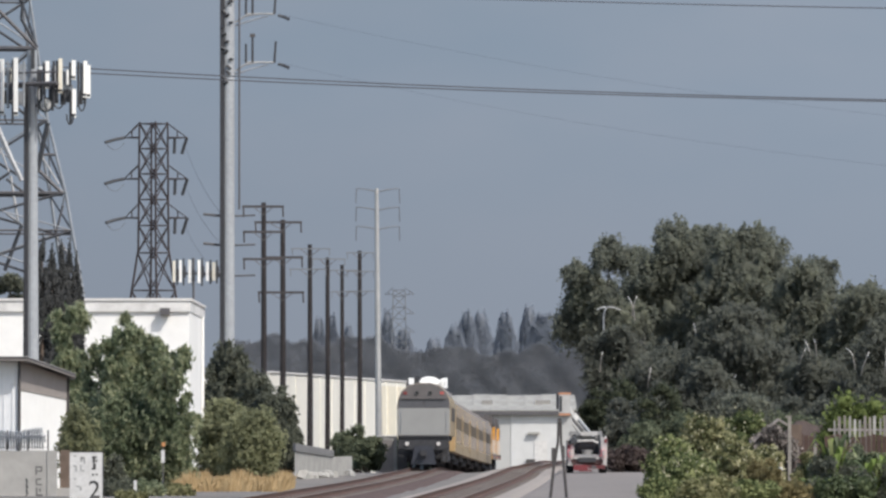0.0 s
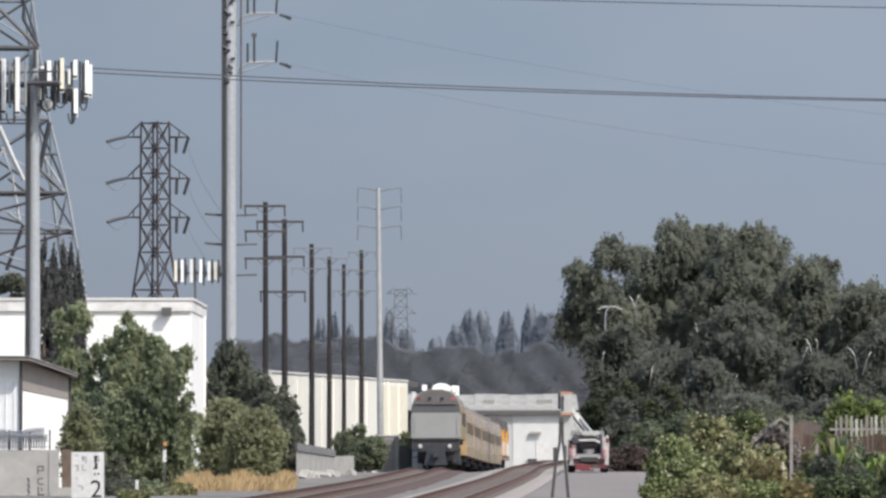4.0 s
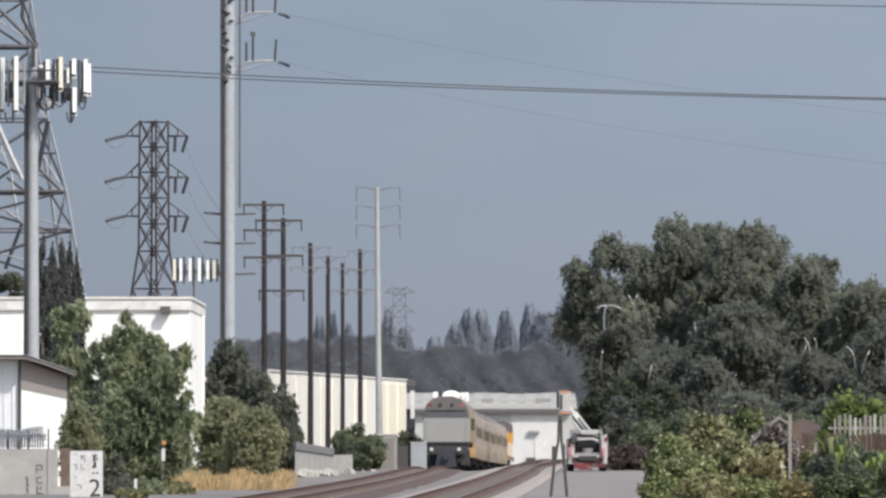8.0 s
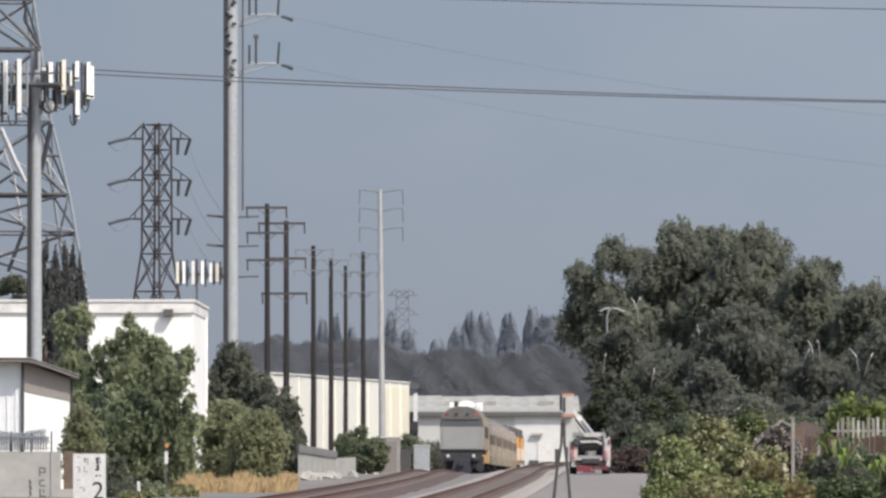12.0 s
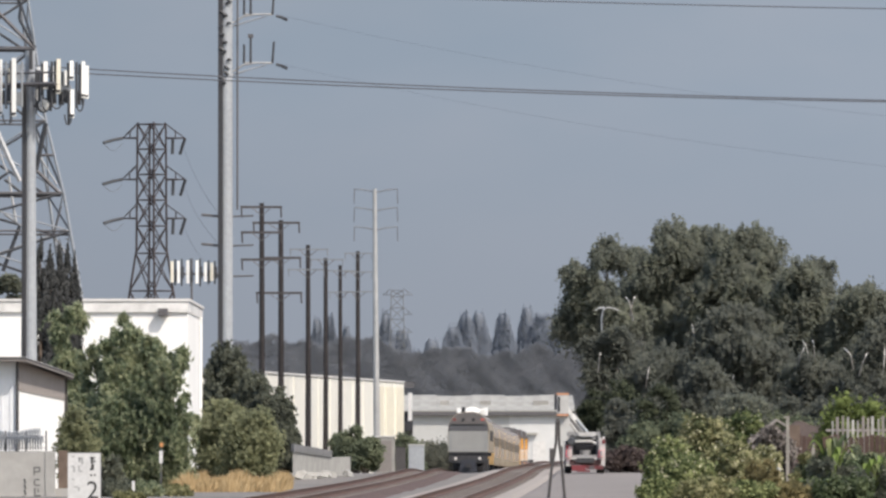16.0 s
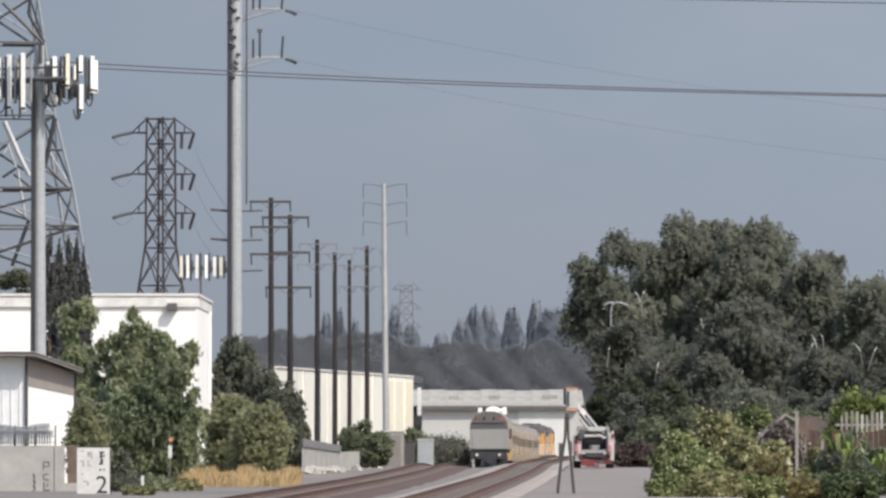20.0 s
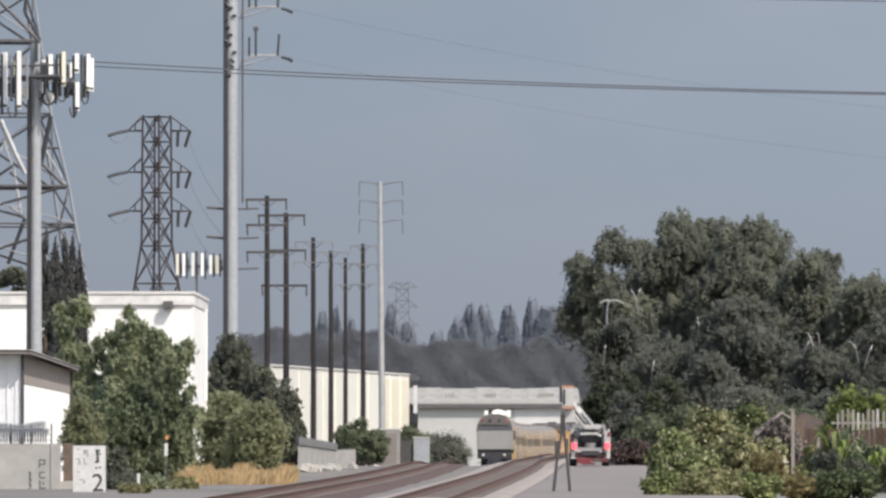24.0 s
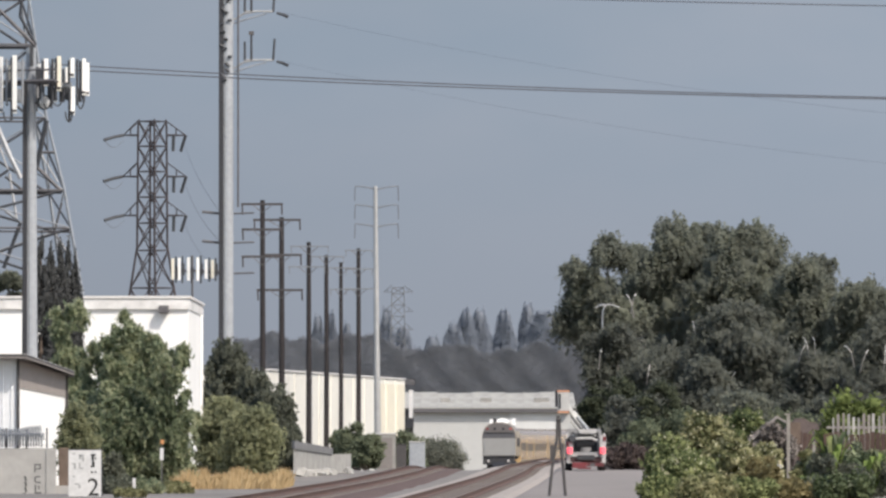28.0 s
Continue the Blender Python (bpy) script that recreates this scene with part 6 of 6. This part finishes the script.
    r = thing("board_fence", pose(0, 308, land(308) - 0.3), "low red-brown board fence behind the plants", "fence")
    zt = 1.93 - land(308) + 0.3
    for i in range(22):
        x = 13.05 + i * 0.19
        hb = zt - 0.12 * abs(math.sin(i * 2.7)) - (0.25 if i in (3, 4, 9) else 0.0)
        part("board", Solid().box((x, 0.012 * (i % 3), hb / 2), (0.165, 0.03, hb)), RED_BOARD, r)


CAB_GLASS = surface("dull_cab_glass", (0.085, 0.085, 0.095), 0.35, vary=0.15, bump=0)
STRAW_DARK = leaves("grey_thatch", (0.09, 0.08, 0.073), (0.18, 0.158, 0.145), (0.34, 0.305, 0.28), 0.1)


# ---- bucket truck on the service road ----
def make_truck():
    y = 452.0
    hazard_lamps = []
    t = thing("bucket_truck", pose(7.73, y, land(y) - 0.16), "white utility truck with raised boom and red lamps", "truck")
    part("chassis", Solid().box((0, 3.4, 0.72), (0.95, 7.0, 0.25)), UNDERFRAME, t)
    part("utility_body", Solid().box((-0.88, 2.0, 1.25), (0.4, 3.6, 1.0)).box((0.88, 2.0, 1.25), (0.4, 3.6, 1.0)).box((0, 2.0, 0.9), (1.36, 3.6, 0.2)), TRUCK_WHITE, t, "white service body with side lockers")
    part("tailboard", Solid().box((0, 0.15, 0.6), (1.7, 0.1, 0.26)), RUST_DARK, t, "dark dusty tailboard")
    part("tail_rail", Solid().box((-0.05, 0.08, 0.82), (1.36, 0.1, 0.12)), BUCKET_WHITE, t, "pale rail across the tail")
    part("bumper", Solid().box((-0.35, 0.02, 0.3), (0.75, 0.24, 0.3)), RED_DUSTY, t, "red rear bumper")
    part("bumper", Solid().box((0.5, 0.04, 0.34), (0.9, 0.2, 0.2)), TRUCK_RED, t)
    part("step", Solid().box((-0.1, -0.06, 0.14), (0.7, 0.3, 0.1)), TRUCK_RED, t)
    part("license_bracket", Solid().box((0.35, -0.08, 0.34), (0.26, 0.03, 0.14)), GALV_DARK, t)
    cab = part("cab", Solid().prism([(-1.0, 0.7), (1.0, 0.7), (1.0, 1.5), (0.86, 2.25), (-0.86, 2.25), (-1.0, 1.5)], 4.4, 6.2), TRUCK_WHITE, t)
    part("rear_window", Solid().box((0, 4.38, 1.82), (1.3, 0.03, 0.5)), GLASS, cab)
    part("hood", Solid().box((0, 6.9, 1.1), (1.8, 1.5, 0.9)), TRUCK_WHITE, t)
    part("cross_frame", Solid().box((0, 3.95, 1.5), (1.5, 0.12, 1.1)), UNDERFRAME, t, "dark bulkhead behind the cab")
    part("rack", Solid().box((-0.1, 1.0, 1.9), (1.3, 0.08, 0.14)).box((-0.1, 1.0, 2.05), (1.0, 0.5, 0.1)), TRUCK_WHITE, t)
    for s in (-1, 1):
        part("rear_pillar", Solid().box((s * 0.9, 0.17, 1.15 if s > 0 else 0.98), (0.3, 0.1, 1.5 if s > 0 else 1.15)), BUCKET_WHITE, t, "white locker end")
        part("reflector", Solid().box((s * 0.98, 0.1, 1.72 if s > 0 else 1.42), (0.14, 0.06, 0.22)), RED_DUSTY, t)
        part("locker_post", Solid().box((s * 0.98, 0.35, 1.75), (0.12, 0.3, 0.5)), BUCKET_WHITE, t)
        # The hazard lamp's flashing is imitated by turning its glowing half round.
        beacon = part("beacon", Solid().prism([(0.15 * math.cos(a), 0.15 * math.sin(a)) for a in [math.pi * k / 8 for k in range(9)]], -0.17, 0.17), RED_LAMP, t, "flashing red hazard lamp, turned to show its lit half", at=pose(s * 0.88, -0.08, 1.08))
        beacon.data.transform(Matrix.Rotation(math.pi / 2, 4, "X"))
        shield = part("shield", Solid().prism([(0.145 * math.cos(a), -0.145 * math.sin(a) - 0.004) for a in [math.pi * k / 8 for k in range(9)]], -0.165, 0.165), UNLIT_LENS, beacon, "dull pink unlit half of the lamp")
        shield.data.transform(Matrix.Rotation(math.pi / 2, 4, "X"))
        hazard_lamps.append(beacon)
        for yy in (1.6, 6.6):
            wh = part("wheel", Solid().tube((s * 0.72, yy, 0.42), (s * 1.02, yy, 0.42), 0.42, n=16), RUBBER, t)
            part("rim", Solid().tube((s * 1.0, yy, 0.42), (s * 1.035, yy, 0.42), 0.24, n=12), GALV, wh)
        part("mud_flap", Solid().box((s * 0.85, 1.05, 0.5), (0.42, 0.03, 0.6)), RUBBER, t)
    part("turret", Solid().tube((0.05, 3.2, 1.0), (0.05, 3.2, 2.2), 0.3, 0.24, 12), TRUCK_WHITE, t)
    part("lower_boom", Solid().bar((0.05, 3.2, 2.1), (-0.75, 3.0, 3.1), 0.34), BUCKET_WHITE, t, "white lower boom")
    part("boom_cylinder", Solid().tube((0.4, 3.0, 1.9), (-0.45, 2.9, 2.9), 0.1, n=8), GALV, t)
    part("leveling_rod", Solid().tube((-0.35, 2.7, 2.15), (-1.0, 2.5, 3.0), 0.07, n=6), BUCKET_WHITE, t)
    part("upper_boom", Solid().bar((-0.75, 2.9, 3.1), (-1.15, 2.6, 3.75), 0.24), BUCKET_WHITE, t)
    bk = part("bucket", Solid().box((-1.18, 2.3, 3.52 + 0.2), (0.62, 0.7, 1.0)), BUCKET_WHITE, t, "white fibreglass bucket")
    part("bucket_rim", Solid().box((-1.18, 2.3, 4.07 + 0.2), (0.66, 0.76, 0.1)), SAFETY_ORANGE, bk, "orange rim")
    part("bucket_base", Solid().box((-1.18, 2.3, 2.95 + 0.2), (0.6, 0.66, 0.12)), SAFETY_ORANGE, bk)
    part("liner", Solid().box((-1.38, 1.93, 3.52 + 0.2), (0.12, 0.05, 0.8)), CLUTTER, bk, "dark control handle")
    part("boom_tip", Solid().box((-1.0, 2.5, 2.59 + 0.2), (0.4, 0.5, 0.5)), BUCKET_WHITE, t)
    part("hose_reel", Solid().tube((-0.5, 0.9, 1.55), (0.4, 0.9, 1.55), 0.3, n=14), UNDERFRAME, t, "dark reel between the lockers")
    part("toolbox", Solid().box((0.1, 0.6, 2.12), (0.9, 0.5, 0.22)), BUCKET_WHITE, t)
    part("cable_coil", Solid().tube((-0.75, 0.05, 1.7), (-0.75, -0.1, 1.7), 0.22, 0.16, 12), CLUTTER, t)
    part("control_arm", Solid().box((-1.55, 2.25, 3.67 + 0.2), (0.16, 0.2, 0.9)), GALV_DARK, t)
    part("roof_bar", Solid().line([(-0.75, 0.5, 1.55), (-0.55, 0.5, 1.72), (0.3, 0.5, 1.74), (0.6, 0.5, 1.6)], 0.09, 0.07, 8), BUCKET_WHITE, t, "white curved cargo bar")
    return hazard_lamps


# ---- train ----
CAR = 25.9
HEAD = 18.0
WHEEL = 0.47
LOCO = 20.5
SHELL = [(-1.52, 1.85), (1.52, 1.85), (1.54, 3.5), (1.46, 3.98), (1.24, 4.38), (0.9, 4.66), (0.4, 4.82), (-0.4, 4.82), (-0.9, 4.66), (-1.24, 4.38), (-1.46, 3.98), (-1.54, 3.5)]


def bogie(parent, y, wheelbase=2.7):
    b = part("bogie", Solid().box((0, y, 0.62), (2.3, wheelbase + 1.2, 0.28)).box((-1.05, y, 0.55), (0.16, wheelbase + 1.5, 0.4)).box((1.05, y, 0.55), (0.16, wheelbase + 1.5, 0.4)), UNDERFRAME, parent)
    for k in (-0.5, 0.5):
        w = Solid().tube((-0.9, 0, 0), (0.9, 0, 0), 0.09)
        for s in (-0.76, 0.76):
            w.tube((s - 0.06, 0, 0), (s + 0.06, 0, 0), WHEEL, n=20).tube((s + 0.06, 0, 0), (s + 0.085, 0, 0), WHEEL * 0.6, WHEEL * 0.3, n=10)
        part("wheelset", w, UNDERFRAME, b, at=pose(0, y + k * wheelbase, WHEEL))


def make_loco():
    t = thing("locomotive", pose(0, 0, 0), "grey-nosed diesel locomotive with a dark cab at the tail", "locomotive")
    part("body_shell", Solid().prism(SHELL, 0.35, LOCO - 0.3), CAR_SAND, t, "dusty yellow body side")
    part("roof", Solid().prism([(1.4, 4.14), (1.27, 4.4), (0.92, 4.69), (0.4, 4.86), (-0.4, 4.86), (-0.92, 4.69), (-1.27, 4.4), (-1.4, 4.14)], 0.5, LOCO - 0.35), CAR_ROOF, t)
    cab = part("cab_front", Solid().prism([(x * 0.985, max(z, 3.2) if z < 3.4 else z * 0.997) for x, z in SHELL], 0.12, 0.346), CAB_DARK, t, "dark upper cab front")
    for s in (-1, 1):
        part("windscreen", Solid().box((s * 0.71, 0.1, 3.68), (1.38, 0.05, 0.48)), CAB_GLASS, cab, "dull blue-grey windscreen")
        part("marker_lamp", Solid().box((s * 1.05, 0.12, 4.28), (0.22, 0.08, 0.16)), MARKER_RED if s > 0 else RED_LENS, cab)
        part("headlight", Solid().tube((s * 0.38, 0.12, 4.28), (s * 0.38, 0.05, 4.28), 0.11, n=10), GLASS, cab)
    part("visor", Solid().box((0, 0.05, 3.97), (2.5, 0.14, 0.06)), CAB_DARK, cab)
    part("nose_panel", Solid().prism([(-1.46, 1.87), (1.46, 1.87), (1.5, 1.95), (1.5, 3.3), (1.42, 3.42), (-1.42, 3.42), (-1.5, 3.3), (-1.5, 1.95)], 0.0, 0.34), NOSE_GREY, t, "plain light grey nose panel")
    part("sill", Solid().box((0, 0.1, 1.8), (2.9, 0.3, 0.1)), UNDERFRAME, t)
    part("pilot", Solid().prism([(-1.45, 1.05), (1.45, 1.05), (1.45, 1.75), (-1.45, 1.75)], 0.05, 0.3), UNDERFRAME, t)
    part("snow_plow", Solid().prism([(-0.72, 0.2), (0.72, 0.2), (0.52, 1.25), (-0.52, 1.25)], -0.25, 0.1), PLOW_BLUE, t, "dark blue plough")
    part("coupler", Solid().box((0, -0.35, 0.85), (0.34, 0.8, 0.32)), UNDERFRAME, t)
    for s in (-0.95, 0.85):
        part("ditch_light", Solid().tube((s, 0.02, 1.38), (s, -0.06, 1.38), 0.115, n=12), LAMP_WHITE, t, "white ditch light")
        part("hose", Solid().line([(s * 0.5, 0.0, 0.95), (s * 0.45, -0.2, 0.6), (s * 0.4, -0.1, 0.4)], 0.03), BLACK_PLASTIC, t)
    for s in (-1.3, 1.3):
        part("handrail", Solid().tube((s, -0.03, 2.0), (s, -0.03, 3.2), 0.02), GALV, t)
        part("step", Solid().box((s, 0.25, 0.7), (0.35, 0.4, 0.06)), UNDERFRAME, t)
        part("step", Solid().box((s, 0.25, 1.1), (0.35, 0.4, 0.06)), UNDERFRAME, t)
    # The boxes further along are white to paint in the sunlit roof edge.
    for k, (x, y, w, ln, h) in enumerate(((0.32, 1.6, 1.15, 1.6, 0.2), (-0.72, 1.2, 0.3, 0.5, 0.36), (0.45, 5.5, 1.2, 3.0, 0.3), (0.5, 10.0, 1.1, 3.4, 0.26), (0.4, 15.0, 1.2, 2.6, 0.3))):
        part("roof_unit", Solid().box((x, y, 4.78 + h / 2), (w, ln, h)), WHITE_BOX, t, "white rooftop box, the further ones painting the sunlit roof edge")
    part("fan_hatch", Solid().prism([(-0.22, 4.9), (0.95, 4.9), (0.9, 5.02), (0.6, 5.2), (0.2, 5.24), (-0.15, 5.12)], 1.0, 2.3), WHITE_BOX, t, "white domed rooftop hatch")
    part("horn", Solid().tube((1.05, 1.4, 5.0), (1.05, 0.9, 5.0), 0.06, 0.12, 8).box((1.05, 1.5, 4.84), (0.2, 0.2, 0.34)), WHITE_BOX, t)
    part("exhaust_stack", Solid().box((-0.4, 1.15, 5.0), (0.26, 0.4, 0.44)), BLACK_PLASTIC, t)
    part("aerial_box", Solid().box((0.95, LOCO - 1.5, 5.05), (0.28, 0.5, 0.6)), WHITE_BOX, t, "white rooftop aerial box")
    part("fuel_tank", Solid().box((0, LOCO / 2, 0.9), (2.6, 5.0, 1.0)), UNDERFRAME, t)
    part("underframe", Solid().box((0, LOCO / 2, 1.72), (2.7, LOCO - 1.2, 0.22)), UNDERFRAME, t)
    for s in (-1, 1):
        for k in range(5):
            part("side_grille", Solid().box((s * 1.535, 5 + k * 2.6, 3.1), (0.04, 1.9, 0.8)), DARK_TRIM, t)
    bogie(t, 3.4, 3.4)
    bogie(t, LOCO - 3.4, 3.4)
    return t


def make_coach():
    t = thing("coach", pose(0, 0, 0), "dusty yellow passenger coach with a dark window band", "railway coach", "coaches of the train")
    lo, hi = 1.0, 3.9
    part("body_shell", Solid().prism([(-1.48, lo), (1.48, lo), (1.52, 1.3), (1.52, 3.5), (1.44, hi), (-1.44, hi), (-1.52, 3.5), (-1.52, 1.3)], 0.3, CAR - 0.3), CAR_YELLOW, t)
    part("roof", Solid().prism([(1.46, hi - 0.12), (1.32, 4.12), (0.9, 4.3), (0.0, 4.38), (-0.9, 4.3), (-1.32, 4.12), (-1.46, hi - 0.12)], 0.32, CAR - 0.32), CAR_ROOF, t, "grey domed roof")
    part("skirt", Solid().box((0, CAR / 2, 1.25), (3.07, CAR - 0.7, 0.6)), CAR_SAND, t, "dusty lower side")
    for s in (-1, 1):
        for k in range(9):
            part("window", Solid().box((s * 1.53, 3.6 + k * 2.3, 2.75), (0.03, 1.5, 0.72)), CAR_GLASS, t)
        for y in (1.3, CAR - 1.3):
            d = part("door", Solid().box((s * 1.53, y, 2.3), (0.03, 0.8, 2.1)), CAR_SAND, t)
            part("pane", Solid().box((s * 1.548, y, 2.85), (0.02, 0.45, 0.6)), CAR_GLASS, d)
    for y in (0.16, CAR - 0.16):
        part("gangway", Solid().box((0, y, 2.5), (1.2, 0.36, 2.5)), BLACK_PLASTIC, t)
    for y in (5.0, 13.0, 20.5):
        part("roof_unit", Solid().box((0.1, y, 4.42), (1.3, 2.2, 0.26)), CAR_ROOF, t)
    part("underframe", Solid().box((0, CAR / 2, 0.85), (2.4, 12, 0.5)), UNDERFRAME, t)
    bogie(t, 3.4)
    bogie(t, CAR - 3.4)
    return t


def make_head_loco():
    """The road diesel at the head of the train: a hood with walkways, radiator flares at its rear and a cab at its far end."""
    t = thing("locomotive", pose(0, 0, 0), "bright orange-yellow hood diesel with a dark roof at the head", "locomotive")
    ln = HEAD
    part("hood", Solid().prism([(-1.4, 1.7), (1.4, 1.7), (1.42, 3.95), (-1.42, 3.95)], 0.9, ln - 4.4), HEAD_ORANGE, t)
    part("hood_top", Solid().prism([(-1.42, 3.954), (1.42, 3.954), (1.38, 4.12), (1.28, 4.3), (-1.28, 4.3), (-1.38, 4.12)], 0.9, ln - 4.4), CAB_DARK, t, "dusty dark grey upper hood")
    part("hood_roof", Solid().prism([(1.34, 4.26), (1.1, 4.52), (-1.1, 4.52), (-1.34, 4.26)], 1.0, ln - 4.5), CAB_DARK, t, "dark grey sloped roof")
    for s in (-1, 1):
        part("radiator", Solid().prism([(s * 1.3, 3.5), (s * 1.62, 3.9), (s * 1.62, 4.45), (s * 1.0, 4.7), (s * 1.0, 4.3)], 1.4, 6.4), CAB_DARK, t, "dark flared radiator intake")
        part("walkway", Solid().box((s * 1.46, ln / 2, 1.66), (0.26, ln - 1.0, 0.1)), UNDERFRAME, t)
        part("side_sill", Solid().box((s * 1.56, ln / 2, 1.5), (0.06, ln - 1.0, 0.36)), HEAD_ORANGE, t)
        part("handrail", Solid().tube((s * 1.58, 1.0, 2.75), (s * 1.58, ln - 4.6, 2.75), 0.025, n=5), CAP_WHITE, t)
        for k in range(6):
            part("stanchion", Solid().tube((s * 1.58, 1.2 + k * 2.3, 1.68), (s * 1.58, 1.2 + k * 2.3, 2.75), 0.02, n=5), CAP_WHITE, t)
        for k in range(4):
            part("hood_door", Solid().box((s * 1.425, 7.4 + k * 1.55, 2.6), (0.03, 1.4, 1.5)), HEAD_ORANGE, t)
        part("stripe", Solid().box((s * 1.6, ln / 2, 1.5), (0.03, ln - 1.4, 0.07)), RED_DUSTY, t, "narrow red sill stripe")
    for k, y in enumerate((2.4, 4.2, 6.0, 8.4, 11.9)):
        part("roof_fan", Solid().tube((0, y, 4.5), (0, y, 4.72), 0.75, 0.7, 16), GALV_DARK if k < 3 else CAB_DARK, t)
    part("exhaust_stack", Solid().box((0, 10.1, 4.68), (0.9, 0.5, 0.34)), UNDERFRAME, t)
    cab = part("cab", Solid().prism([(-1.5, 1.7), (1.5, 1.7), (1.52, 3.8), (-1.52, 3.8)], ln - 4.3, ln - 1.9), HEAD_ORANGE, t)
    part("cab_roof", Solid().prism([(-1.52, 3.804), (1.52, 3.804), (1.5, 4.05), (1.1, 4.5), (-1.1, 4.5), (-1.5, 4.05)], ln - 4.3, ln - 1.9), CAB_DARK, cab)
    for s in (-1, 1):
        part("side_window", Solid().box((s * 1.53, ln - 3.1, 3.4), (0.04, 1.5, 0.6)), GLASS, cab)
    part("nose", Solid().prism([(-0.95, 1.7), (0.95, 1.7), (0.95, 3.2), (0.7, 3.4), (-0.7, 3.4), (-0.95, 3.2)], ln - 1.9, ln - 0.3), HEAD_ORANGE, t)
    part("fuel_tank", Solid().box((0, ln / 2, 0.85), (2.6, 6.0, 1.0)), UNDERFRAME, t)
    part("underframe", Solid().box((0, ln / 2, 1.5), (2.9, ln - 0.8, 0.3)), UNDERFRAME, t)
    for y in (0.15, ln - 0.15):
        part("coupler", Solid().box((0, y, 0.9), (0.34, 0.8, 0.32)), UNDERFRAME, t)
    bogie(t, 3.6, 3.6)
    bogie(t, ln - 3.6, 3.6)
    return t


make_trackside()
make_yard()
hazard_lamps = make_truck()
loco = make_loco()
coaches = [make_coach()]
for i in range(4):
    coaches.append(copy_thing(coaches[0], pose(0, 30 * i, 0)))
coaches.append(make_head_loco())
coaches.append(copy_thing(coaches[-1], pose(0, 200, 0)))


# ---- what moves ----
def on_line(y, length):
    """The pose of a vehicle whose tail stands at y on the west track."""
    a, b = y + 3.0, y + length - 3.0
    pa, pb = Vector((line_x(a), a, land(a))), Vector((line_x(b), b, land(b)))
    d = (pb - pa).normalized()
    yaw, rise = math.atan2(-d.x, d.y), math.asin(d.z)
    return Matrix.Translation(pa) @ Euler((rise, 0, yaw)).to_matrix().to_4x4() @ Matrix.Translation((0, -3.0, 0))


def tail(t):
    return 483.0 + 8.3 * t + 0.06 * t * t


def turns(t):
    """Turns that stand in for the flashes of the truck's hazard lamps since the start."""
    return float(np.interp(t, (-0.366, 20.95, 23.97, 28.64), (-1, 31, 36, 43)))


def motions():
    times = [2.0 * k for k in range(15)]
    walk(loco, [(t, on_line(tail(t), LOCO)) for t in times])
    at = LOCO + 0.3
    for i, c in enumerate(coaches):
        ln = CAR if i < 5 else HEAD
        walk(c, [(t, on_line(tail(t) + at, ln)) for t in times])
        at += ln + 0.2
    for b in hazard_lamps:
        p = b.matrix_basis.translation.copy()
        walk(b, [(k / 10, pose(*p, 0, 0, 360 * (turns(k / 10) % 1))) for k in range(281)])
    # the wheels roll without slipping
    steps = [k / 15 for k in range(28 * 15 + 1)]
    for v in [loco, *coaches]:
        for w in [o for o in v.children_recursive if o.name.startswith("wheelset")]:
            p = w.matrix_basis.translation.copy()
            walk(w, [(t, pose(*p, -math.degrees((tail(t) - tail(0)) / WHEEL) % 360)) for t in steps])


motions()
